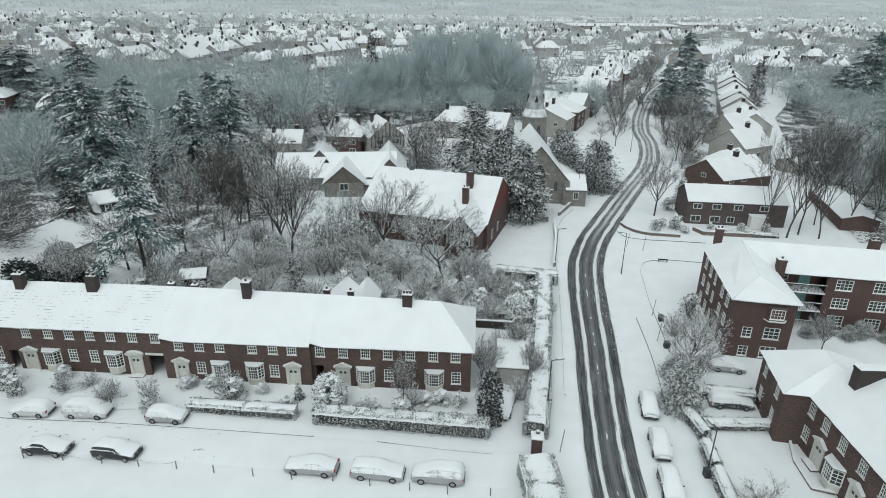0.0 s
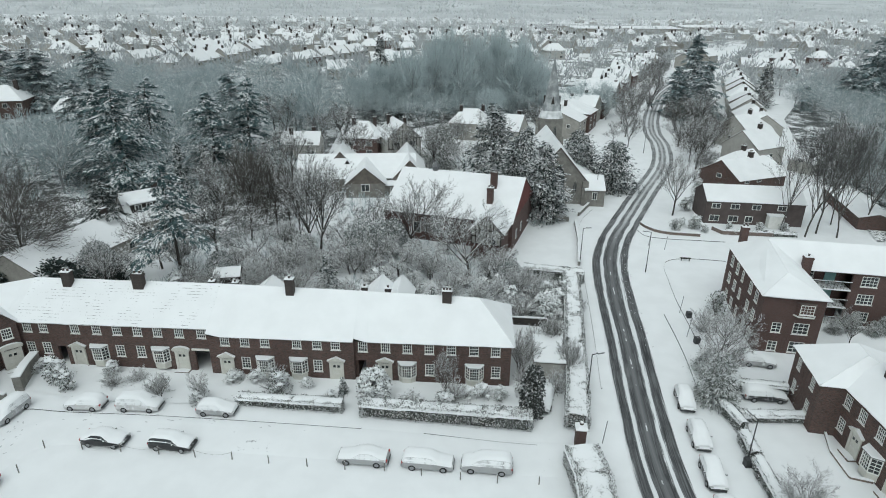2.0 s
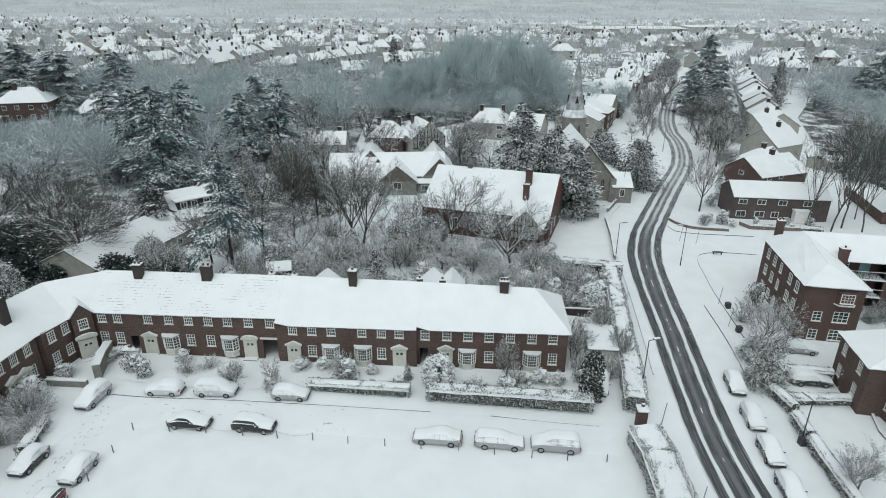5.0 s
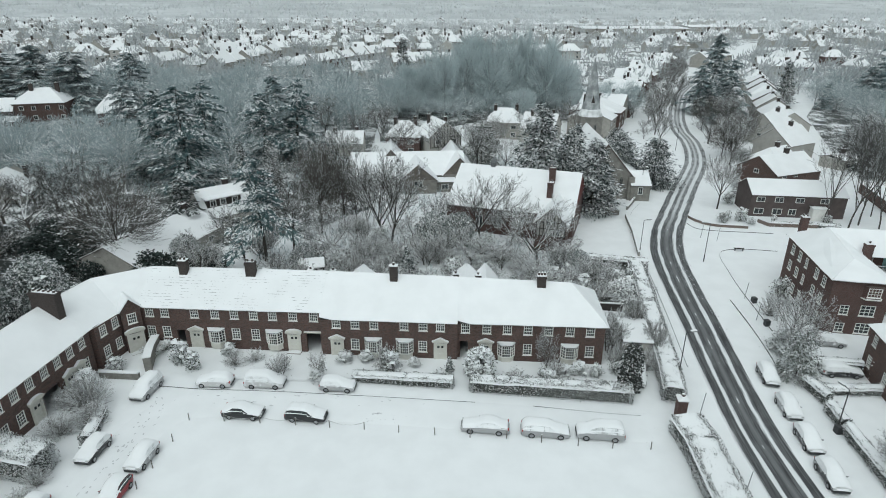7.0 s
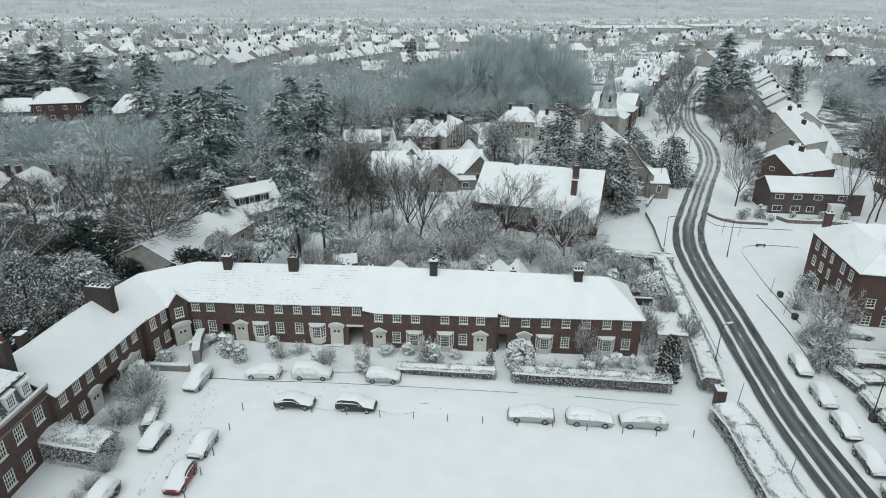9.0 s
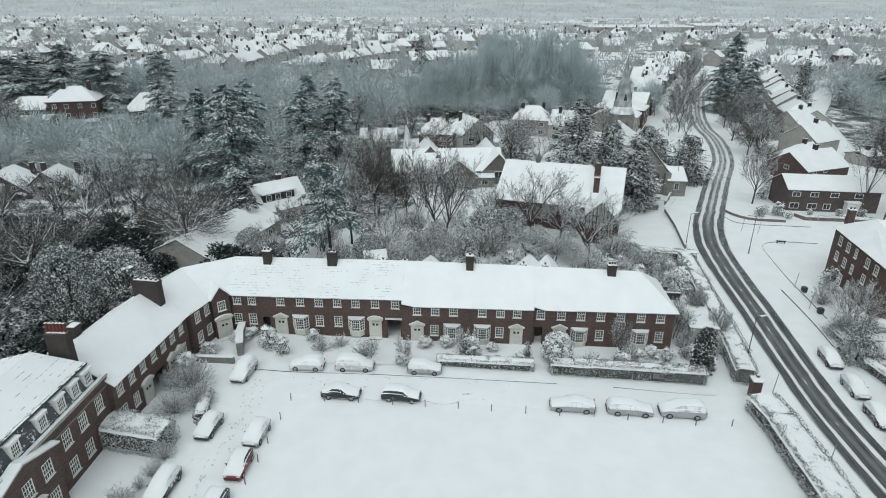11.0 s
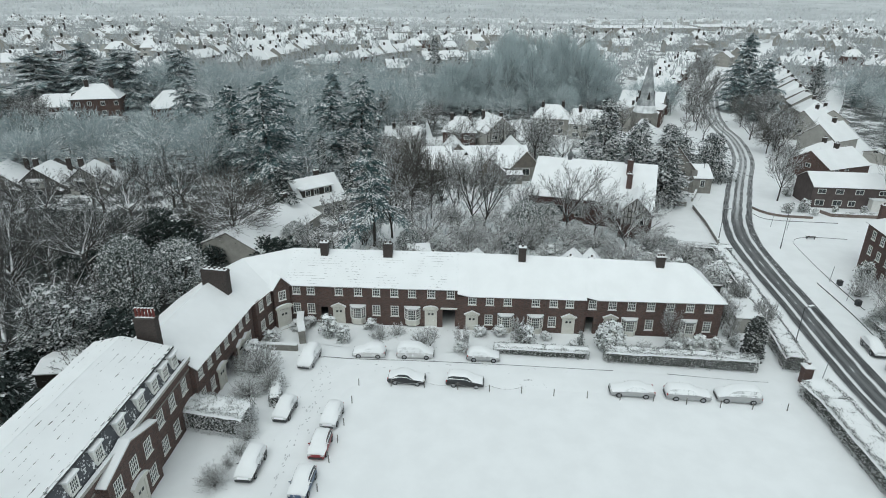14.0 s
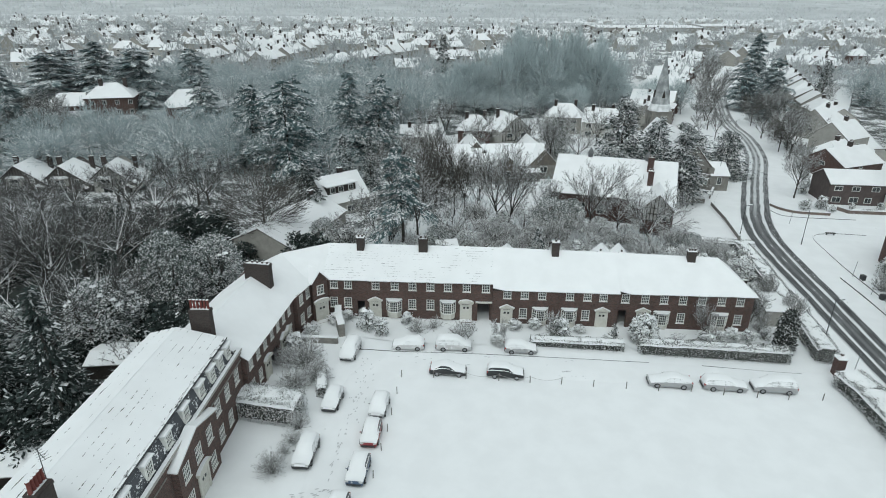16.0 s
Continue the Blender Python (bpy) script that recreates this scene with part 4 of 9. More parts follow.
part("parapet", par, surface("parapet_stone", (0.3, 0.29, 0.27), (0.42, 0.41, 0.38), 0.85, settled=(0.5, 0.7, 0.2, 2.0)), mans)
bs = Mesh()
bs.box(16.0, -0.05, 5.55, ML, -0.002, 5.68)
bs.box(0, -0.05, 5.55, 8.6, -0.002, 5.68)
part("string_course", bs, STONE, mans)
ms = Mesh()
roof_slab(ms, [[(0, 0.26, PZ - 0.1), (MR, 0.26, PZ - 0.1), (MR, 1.05, BZ), (0, 1.05, BZ)], [(MR - 1.0, 9.5, PZ - 0.1), (0, 9.5, PZ - 0.1), (0, 7.1, 9.3), (MR - 1.0, 7.1, 9.3)]], 0.12)
part("mansard_slope", ms, SNOW_SLATES, mans, "dark slate slope flecked with snow")
edge = Mesh()
edge.box(-0.05, 0.66, BZ - 0.16, MR + 0.05, 0.86, BZ + 0.03)
part("gutter", edge, surface("iron_gutter", (0.03, 0.032, 0.034), (0.06, 0.062, 0.065), 0.6, 3.0, settled=(0.75, 0.95, 0.9, 1.3)), mans)
add_roof(mans, [[(-0.1, 0.9, BZ), (MR - 0.1, 0.9, BZ), (MR - 0.7, 4.8, RZ), (-0.1, 4.8, RZ)], [(MR - 1.0, 7.2, 9.35), (-0.1, 7.2, 9.35), (-0.1, 4.8, RZ), (MR - 0.7, 4.8, RZ)]], SNOW_TILES, 1.0, 17)


def dormer(house, x):
    d = Mesh()
    d.box(-0.55, 0.02, 0, 0.55, 1.2, 1.35)
    ob = part("dormer", d, WHITE, house, at=pose(x, 0.42, PZ + 0.25))
    t = Mesh()
    t.box(-0.68, -0.12, 1.353, 0.68, 1.3, 1.5)
    part("dormer_roof", t, SNOW_ROOF, ob)
    put_window(ob, pose(0, -0.05, 0.12), 0.88, 1.12, 4, 3)


for x in (1.6, 4.6, 7.6, 10.6, 13.6, 16.6, 18.9, 20.8, 22.6):
    dormer(mans, x)
pb = Mesh()
P0_, P1_ = 9.2, 15.9
wall_panel(pb, P0_, P1_, -0.3, 5.9, -0.55, -0.004, [(x - 0.55, x + 0.55, z, z + 1.5) for x in (10.4, 12.55, 14.7) for z in (3.75,)] + [(10.4 - 0.55, 10.4 + 0.55, 1.0, 2.5), (14.15, 15.25, 1.0, 2.5)])
bay_front = part("pediment_bay", pb, BRICK, mans)
for x, z in ((10.4, 3.75), (12.55, 3.75), (14.7, 3.75), (10.4, 1.0), (14.7, 1.0)):
    put_window(bay_front, pose(x, -0.55, z), 1.1, 1.5, 4, 3)
front_door(mans, 12.55, -0.56, 0.35, None, False, 1.3, 2.3)
pe = Mesh()
pm = (P0_ + P1_) / 2
pe.face([(P0_, -0.555, 5.9), (P1_, -0.555, 5.9), (pm, -0.555, 6.88)])
part("tympanum", pe, BRICK, mans)
rk = Mesh()
for s in (-1, 1):
    q = [(pm + s * 3.7, -0.72, 5.82), (pm + s * 3.7, 0.2, 5.82), (pm, 0.2, 6.95), (pm, -0.72, 6.95)]
    roof_slab(rk, [q if s > 0 else q[::-1]], 0.14)
part("pediment", rk, surface("pediment_stone", (0.24, 0.21, 0.18), (0.34, 0.30, 0.26), 0.85, settled=(0.4, 0.6, 0.2, 2.0)), mans)
for s in (-1, 1):
    ps = Mesh()
    q = [(pm + s * 3.75, -0.75, 5.82), (pm + s * 3.75, 0.18, 5.82), (pm, 0.18, 6.97), (pm, -0.75, 6.97)]
    snow_sheet(ps, q if s > 0 else [q[1], q[0], q[3], q[2]], 0.1, 6, 8)
    part("pediment_snow", ps, SNOW_ROOF, mans, smooth=True)
chimney(mans, 23.8, 3.0, 6.4, 11.2, 1.9, 0.8, 6, 0.85, turn=90, pot=POT)
chimney(mans, 1.6, 3.2, 9.0, 11.5, 1.35, 0.8, 5, 0.85, pot=POT)
ae = Mesh()
ae.tube((0, 0, 0), (0, 0, 2.6), 0.03, 0.025, 6)
ae.tube((-1.1, 0, 2.4), (1.1, 0, 2.5), 0.025, 0.02, 5)
for k in range(9):
    x = -1.05 + 0.26 * k
    ae.tube((x, -0.32 + 0.02 * k, 2.4 + 0.012 * k), (x, 0.32 - 0.02 * k, 2.4 + 0.012 * k), 0.014, 0.014, 4)
part("aerial", ae, IRON, mans, "dark television aerial", at=pose(3.9, 4.6, 9.6, 0, 0, 55))

# ---- other houses ----
def small_window(w=1.0, h=1.2):
    key = ("far", w, h)
    if key not in SASH:
        m = Mesh()
        m.box(-w / 2, -0.04, 0, w / 2, 0.03, h, 0)
        for i in range(2):
            x0 = -w / 2 + 0.08 + i * (w - 0.16) / 2
            m.box(x0 + 0.03, -0.055, 0.1, x0 + (w - 0.16) / 2 - 0.03, -0.041, h - 0.1, 1)
        SASH[key] = m.data("window", [WHITE, GLASS])
    return SASH[key]


def house(name, label, at, w, d, eave, ridge, wall=None, hip0=0.0, hip1=0.0, base=-0.5, windows=(), sides=(), chimneys=(), snow=None, detail=0.6, seed=0, category="house", gable_mat=None, over=0.35, group=""):
    """A plain house in its own frame: front at y = 0, ridge along x. windows: (x, z, w, h) in the front; sides: (end, y, z, w, h)."""
    h = thing(name, label, category, at, group)
    me = Mesh()
    me.box(0, 0, base, w, d, eave)
    for x, hp, flip in ((0, hip0, 1), (w, hip1, 0)):
        if not hp:
            t = [(x, 0, eave), (x, d / 2, ridge - 0.08), (x, d, eave)]
            me.face(t if flip else t[::-1], 1)
    part("wall", me, [wall or BRICK, gable_mat or wall or BRICK], h)
    add_roof(h, roof_planes(0, w, 0, d, eave, ridge, hip0, hip1, over), snow, detail, seed)
    for x, z, ww, wh in windows:
        part("window", small_window(ww, wh), None, h, at=pose(x, -0.005, z))
    for end, y, z, ww, wh in sides:
        part("window", small_window(ww, wh), None, h, at=pose(-0.005, y, z, 0, 0, -90) if end == 0 else pose(w + 0.005, y, z, 0, 0, 90))
    for c in chimneys:
        chimney(h, *c)
    return h


# three-storey flats across the road
FLATS = pose(34.6, 57.6, 0, 0, 0, -12.5)
flats = thing("block_of_flats", "three-storey red brick flats with a snow roof and recessed balconies", "flats", FLATS)
fw = [(2.0, 4.75, 1.05, 1.15), (2.0, 2.2, 1.05, 1.3), (2.0, -0.25, 1.05, 1.3), (4.6, 2.2, 1.7, 1.45), (4.6, -0.25, 1.7, 1.45)]
me = Mesh()
wall_panel(me, 0, 6.6, -0.9, 7.0, 0, 0.35, [(x - w / 2, x + w / 2, z, z + h) for x, z, w, h in fw[1:]])
me.box(0, 0.35, -0.9, 0.35, 15.4, 7.0)
me.box(6.25, 0.35, -0.9, 6.6, 9.0, 7.0)
me.box(0.35, 15.05, -0.9, 46, 15.4, 7.0)
main_w = [(x, z) for x in (15.0, 19.2, 24.5, 28.7, 36, 40) for z in (0.1, 2.55, 5.0)]
wall_panel(me, 13.0, 21.5, -0.9, 7.0, 9.0, 9.35, [(x - 0.95, x + 0.95, z, z + 1.4) for x, z in main_w if x < 21])
wall_panel(me, 25.5 - 4, 46, -0.9, 7.0, 9.0, 9.35, [(x - 0.95, x + 0.95, z, z + 1.4) for x, z in main_w if x > 23])
wall_panel(me, 6.6, 13.0, -0.9, 7.0, 10.9, 11.2, [(10.5, 11.9, z, z + 2.0) for z in (-0.4, 2.1, 4.6)] + [(7.6, 9.3, z, z + 1.4) for z in (0.1, 2.6, 5.1)])
me.box(45.65, 9.35, -0.9, 46, 15.05, 7.0)
part("wall", me, BRICK_RED, flats)
for x, z, w, h in fw[1:]:
    put_window(flats, pose(x, 0, z), w, h, 3 if w > 1.2 else 2, 3)
for x, z in main_w:
    put_window(flats, pose(x, 9.0, z), 1.9, 1.4, 4, 3)
for y in (2.2, 4.6, 8.0, 10.4, 13.0):
    for z in (0.0, 2.5, 4.9):
        put_window(flats, pose(-0.1, y, z, 0, 0, -90), 1.0 if y != 8.0 else 0.7, 1.35, 2, 3)
bw = part("bay_window", (lambda m: (m.prism([(3.5, 0), (3.8, -0.45), (5.4, -0.45), (5.7, 0)], 4.75, 6.3), m)[-1])(Mesh()), BRICK_RED, flats)
put_window(bw, pose(4.6, -0.47, 4.98), 1.5, 1.2, 4, 3)
part("bay_sill", (lambda m: (m.prism([(3.4, 0), (3.75, -0.6), (5.45, -0.6), (5.8, 0)], 4.62, 4.748), m)[-1])(Mesh()), CREAM, flats)
for z in (-0.45, 2.05, 4.5):
    b = Mesh()
    b.box(6.61, 8.7, z - 0.15, 12.99, 10.89, z)
    bal = part("balcony", b, surface("balcony_slab", (0.14, 0.14, 0.14), (0.22, 0.22, 0.22), 0.9, settled=(0.85, 1.0, 0.5, 2.0)) if z < 0 else bpy.data.materials["balcony_slab"], flats)
    r = Mesh()
    for i in range(17):
        x = 6.7 + i * 0.39
        r.tube((x, 8.76, z), (x, 8.76, z + 1.0), 0.02, 0.02, 4)
    r.box(6.61, 8.72, z + 0.98, 12.98, 8.80, z + 1.05)
    part("railing", r, IRON, bal)
    rs_ = Mesh()
    rs_.box(6.61, 8.71, z + 1.053, 12.98, 8.81, z + 1.10)
    rs_.box(6.62, 8.66, z - 0.12, 12.98, 8.698, z + 0.05)
    part("snow", rs_, SNOW_ROOF, bal)
    d = Mesh()
    d.box(10.55, 10.86, z + 0.05, 11.85, 10.895, z + 1.95)
    part("balcony_door", d, surface("teal_door", (0.16, 0.30, 0.29), (0.22, 0.38, 0.37), 0.5) if z < 0 else bpy.data.materials["teal_door"], flats)
    put_window(flats, pose(8.45, 10.9, z + 0.55), 1.7, 1.4, 3, 3)
FP = [[(-0.35, -0.35, 6.85), (6.95, -0.35, 6.85), (3.3, 3.6, 8.3), (3.3, 3.6, 8.3)], [(-0.35, 15.8, 6.85), (-0.35, -0.35, 6.85), (3.3, 3.6, 8.3), (3.3, 12.2, 9.4)], [(6.95, -0.35, 6.85), (6.95, 8.6, 6.85), (3.3, 12.2, 9.4), (3.3, 3.6, 8.3)],
      [(6.95, 8.6, 6.85), (46.3, 8.6, 6.85), (44, 12.2, 9.4), (3.3, 12.2, 9.4)], [(46.3, 15.8, 6.85), (-0.35, 15.8, 6.85), (3.3, 12.2, 9.4), (44, 12.2, 9.4)]]
add_roof(flats, FP, None, 0.7, 23)
chimney(flats, 1.3, 15.0, 6.5, 9.9, 0.9, 0.8, 2, brick=BRICK_RED)
chimney(flats, 7.3, 8.9, 4.0, 8.6, 1.0, 0.8, 1, brick=BRICK_RED)
chimney(flats, 18.9, 13.0, 8.4, 10.4, 1.1, 0.8, 2, brick=BRICK_RED)

# brick house across the road, its side along a hedged garden
HB = pose(34.55, 43.4, 0, 0, 0, -93.4)
holes = win_holes((1.5, 3.6, 6.0, 8.6, 11.2, 14.0, 17.0), 3.2, 0.95, 1.3) + win_holes((1.5,), 0.6, 0.95, 1.4)
hb = brick_block("brick_house", "long two-storey brick house with a snow roof and white sash windows", HB, 0.0, 22.0, 9.0, -0.3, 5.2, 8.0, holes, hip1=0.0, seed=31, wall=BRICK, category="house")
for x in (1.5, 3.6, 6.0, 8.6, 11.2, 14.0, 17.0):
    put_window(hb, pose(x, 0, 3.2), 0.95, 1.3, 4, 3)
put_window(hb, pose(1.5, 0, 0.6), 0.95, 1.4, 3, 4)
bay_window(hb, 6.2, 0, 0.5, 2.0, 1.6, 0.7)
bay_window(hb, 11.4, 0, 0.5, 2.0, 1.6, 0.7)
front_door(hb, 3.7, 0, -0.25)
front_door(hb, 8.8, 0, -0.25)
chimney(hb, 2.0, 3.6, 6.6, 8.8, 0.9, 2.6, 0)
HB2 = pose(33.9, 49.4, 0, 0, 0, -103.2)
hb2 = brick_block("brick_house", "brick cross wing with a hipped snow roof and white windows", HB2, 0.0, 6.6, 8.4, -0.3, 5.2, 7.3, win_holes((1.4, 4.9), 3.3, 0.9, 1.25) + win_holes((1.4, 4.9), 0.7, 0.9, 1.35), hip0=2.2, hip1=2.2, seed=32, category="house")
for x in (1.4, 4.9):
    put_window(hb2, pose(x, 0, 3.3), 0.9, 1.25, 3, 4)
    put_window(hb2, pose(x, 0, 0.7), 0.9, 1.35, 3, 4)

# parish hall under one big snow roof
SLATY_LEAD = surface("slaty_lead", (0.10, 0.105, 0.11), (0.16, 0.165, 0.17), 0.6, 2.0, settled=(0.75, 0.95, 0.2, 3.0))
PH = pose(-11.2, 95.3, 0, 0, 0, -20)
hall = house("parish_hall", "large hall with a broad snow roof and ridge ventilators", PH, 22.5, 18.5, 4.9, 9.95, BRICK_RED, windows=[(2.5, 1.2, 1.4, 2.0), (6.0, 1.2, 1.4, 2.0), (9.5, 1.2, 1.4, 2.0), (19.5, 1.2, 1.4, 2.0)], sides=[(1, 3.5, 1.0, 1.2, 1.6), (1, 7.5, 1.0, 1.2, 1.6)], detail=0.7, seed=41, category="hall", gable_mat=RED_TILE_WALL)
for x in (6.2, 17.0):
    v = Mesh()
    v.box(-0.42, -0.42, -0.5, 0.42, 0.42, 0.75)
    v.prism([(-0.62, -0.62), (0.62, -0.62), (0.62, 0.62), (-0.62, 0.62)], 0.75, 1.9, inset=0.95)
    part("ridge_ventilator", v, SLATY_LEAD, hall, "grey louvred ventilator", at=pose(x, 9.25, 9.85))
chimney(hall, 17.6, 6.6, 7.6, 11.2, 1.1, 0.8, 2, brick=BRICK_RED)
chimney(hall, 17.8, 3.4, 5.8, 9.4, 1.0, 0.8, 2, brick=BRICK_RED)
# its short front wing: half-timbered gable, red side
wg = Mesh()
wg.box(16.9, -4.8, -0.4, 21.9, 0.4, 4.9)
wg.face([(16.9, -4.8, 4.9), (21.9, -4.8, 4.9), (19.4, -4.8, 7.25)])
wing_ = part("front_wing", wg, BRICK_RED, hall, "red side wall with a half-timbered gable")
pl_ = Mesh()
pl_.face([(17.0, -4.83, 2.5), (21.8, -4.83, 2.5), (21.8, -4.83, 4.9), (19.4, -4.83, 7.1), (17.0, -4.83, 4.9)])
part("plaster", pl_, BRICK_PALE, wing_)
for k in range(9):
    x = 17.05 + 0.58 * k
    tb = Mesh()
    tb.box(x - 0.08, -4.9, 2.5, x + 0.08, -4.834, 4.85 + max(0.0, 2.1 - abs(x - 19.4) * 0.9))
    part("timber", tb, DARK, wing_)
for z in (2.45, 3.7, 4.8):
    tb = Mesh()
    tb.box(16.9, -4.92, z, 21.9, -4.904, z + 0.18)
    part("beam", tb, DARK, wing_)
part("window", small_window(1.5, 1.1), None, wing_, at=pose(20.3, -4.925, 2.6))
wr = Mesh()
wq = [[(16.5, 3.4, 4.55), (16.5, -5.2, 4.55), (19.4, -5.2, 7.4), (19.4, 3.4, 7.4)], [(22.3, -5.2, 4.55), (22.3, 0.0, 4.55), (19.4, 3.4, 7.4), (19.4, -5.2, 7.4)]]
roof_slab(wr, wq, 0.12)
part("wing_roof", wr, TILE, hall)
ws = Mesh()
for q in wq:
    snow_sheet(ws, q, 0.08, 7, 5)
part("wing_snow", ws, SNOW_ROOF, hall, smooth=True)

# low school hall with several gables
SCH = pose(-31.4, 120.3, 0, 0, 0, 3.5)
BOARDS = surface("weathered_boards", (0.10, 0.09, 0.08), (0.17, 0.15, 0.13), 0.9, 1.0, 14.0, 0.4)
house("school_hall", "long low hall with a snow roof among trees", SCH, 25.5, 12.5, 3.2, 6.9, STONE, windows=[(2.5, 0.7, 1.5, 1.6), (6, 0.7, 1.5, 1.6), (19.4, 0.7, 1.5, 1.6)], detail=0.5, seed=51, category="hall")
for gx, front, back, gw, ev, rg, lab in ((14.6, -4.6, 5.5, 8.0, 3.1, 6.5, "dark boarded gable wing of the low hall, snow on its roof"), (24.0, -0.9, 17.5, 7.0, 3.3, 7.0, "long gabled wing across the low hall, snow on its roof"), (9.0, 5.0, 17.0, 7.4, 3.6, 7.7, "rear gabled wing of the low hall under snow")):
    m_ = SCH @ pose(gx + gw / 2, front, 0, 0, 0, 90)
    house("school_wing", lab, m_, back - front, gw, ev, rg, STONE, sides=[(0, gw / 2, 1.4, 1.8, 1.6)] if front < 0 else [], detail=0.5, seed=int(gx), category="hall", gable_mat=BOARDS)
house("flat_roofed_annexe", "low flat annexe between the gables with a snow roof", SCH @ pose(18.3, -3.4, 0), 4.4, 3.3, 2.4, 2.75, STONE, windows=[(2.2, 0.6, 1.6, 1.2)], detail=0.5, seed=55, category="annexe")
vent_ = thing("roof_gable", "small dark louvred gable on the snow roof of the low hall", "dormer", SCH @ pose(10.6, 3.4, 4.6))
vg = Mesh()
vg.face([(-1.1, 0, 0), (1.1, 0, 0), (0, 0, 1.7)])
part("louvre", vg, DARK, vent_)
vr = Mesh()
roof_slab(vr, [[(-1.4, 2.4, -0.2), (-1.4, -0.25, -0.2), (0, -0.25, 1.8), (0, 2.4, 1.8)], [(1.4, -0.25, -0.2), (1.4, 2.4, -0.2), (0, 2.4, 1.8), (0, -0.25, 1.8)]], 0.12)
part("snow_roof", vr, SNOW_ROOF, vent_)

# church
church = thing("church", "grey stone church with a snow-covered nave and a slender spire", "church")
NV = pose(17.4, 114.2, 0, 0, 0, -4.0)
nave = Mesh()
nave.box(0, 0, -0.6, 11.0, 24.0, 5.0)
nave.face([(0, 0, 5.0), (11.0, 0, 5.0), (5.5, 0, 11.3)])
nave.face([(11.0, 24, 5.0), (0, 24, 5.0), (5.5, 24, 11.3)])
nave.box(10.9, 2, -0.6, 14.5, 18, 3.4)
part("wall", nave, STONE, church, at=NV)
rf = Mesh()
roof_slab(rf, [[(-0.4, 24.2, 4.6), (-0.4, -0.25, 4.6), (5.5, -0.25, 11.4), (5.5, 24.2, 11.4)], [(11.4, -0.25, 4.6), (11.4, 24.2, 4.6), (5.5, 24.2, 11.4), (5.5, -0.25, 11.4)], [(14.9, 1.8, 3.2), (14.9, 18.2, 3.2), (10.8, 18.2, 5.0), (10.8, 1.8, 5.0)]], 0.2)
roof = part("roof", rf, TILE, church, at=NV)
sn = Mesh()
for q in ([(-0.4, 24.2, 4.62), (-0.4, -0.1, 4.62), (5.5, -0.1, 11.42), (5.5, 24.2, 11.42)], [(11.4, -0.1, 4.62), (11.4, 24.2, 4.62), (5.5, 24.2, 11.42), (5.5, -0.1, 11.42)], [(14.9, 1.8, 3.22), (14.9, 18.2, 3.22), (10.8, 18.2, 5.02), (10.8, 1.8, 5.02)]):
    snow_sheet(sn, q, 0.08, 10, 5)
part("snow", sn, SNOW_ROOF, roof, smooth=True)


def lancet(parent, m, w, h):
    g = Mesh()
    k = 6
    arc = [(-w / 2, 0), (w / 2, 0), (w / 2, h * 0.65)] + [(w / 2 * (1 - i / k) ** 0.6 if i < k else 0, h * (0.65 + 0.35 * i / k)) for i in range(1, k + 1)]
    arc += [(-x, z) for x, z in arc[2:-1]][::-1]
    g.face([(x, -0.02, z) for x, z in arc], 1)
    for (xa, za), (xb, zb) in zip(arc, arc[1:] + arc[:1]):
        g.tube((xa, -0.03, za), (xb, -0.03, zb), 0.09, 0.09, 4)
    g.box(-0.05, -0.05, 0, 0.05, -0.025, h * 0.9)
    part("lancet_window", g, [STONE, GLASS], parent, at=m)


lancet(church, NV @ pose(5.5, 0, 2.6), 2.6, 5.2)
lancet(church, NV @ pose(2.0, 0, 2.2), 0.8, 2.4)
lancet(church, NV @ pose(9.0, 0, 2.2), 0.8, 2.4)
for x in (0.0, 11.0):
    b = Mesh()
    b.prism([(x - 0.6, -1.0), (x + 0.6, -1.0), (x + 0.6, -0.004), (x - 0.6, -0.004)], -0.6, 4.6)
    part("buttress", b, STONE, church, at=NV)
house("church_porch", "small gabled stone porch with a dark arched doorway", pose(22.3, 107.2, 0, 0, 0, 86), 6.6, 3.8, 2.5, 4.2, STONE, sides=[], detail=0.5, seed=61, category="porch")
dp = Mesh()
dp.prism([(0, 0), (1.5, 0), (1.5, 0.05), (0, 0.05)], 0, 2.1)
part("doorway", dp, DARK, church, at=pose(19.65, 107.12, -0.2, 0, 0, -4))
house("church_vestry", "low stone vestry with a snow lean-to roof beside the church", pose(28.2, 112.2, 0, 0, 0, -6), 4.0, 8.0, 3.2, 5.2, STONE, windows=[(2.0, 1.0, 1.0, 1.6)], detail=0.5, seed=62, category="church")
TW = pose(26.2, 141.0, 0, 0, 0, -4.0) @ Matrix.Diagonal((0.86, 0.86, 1.0, 1.0))
tw = Mesh()
tw.box(-3, -3, -0.6, 3, 3, 12.7)
for s in (-1, 1):
    for q in (-1, 1):
        tw.box(s * 3 - 0.5, q * 3 - 0.5, -0.6, s * 3 + 0.5, q * 3 + 0.5, 8.5)
tower = part("tower", tw, STONE, church, at=TW)
for a in range(4):
    for o in (-1.0, 1.0):
        lancet(church, TW @ pose(0, 0, 0, 0, 0, 90 * a) @ pose(o, -3.0, 8.3), 0.9, 2.8)
sp = Mesh()
sq = [(-3.3, -3.3), (3.3, -3.3), (3.3, 3.3), (-3.3, 3.3)]
oct_ = [(2.7 * math.cos(math.pi / 8 + i * math.pi / 4), 2.7 * math.sin(math.pi / 8 + i * math.pi / 4)) for i in range(8)]
n0 = len(sp.v)
ring0 = []
for i in range(8):
    w = math.pi / 8 + i * math.pi / 4
    x, y = math.cos(w), math.sin(w)
    k = 3.3 / max(abs(x), abs(y))
    ring0.append((x * k, y * k, 12.7))
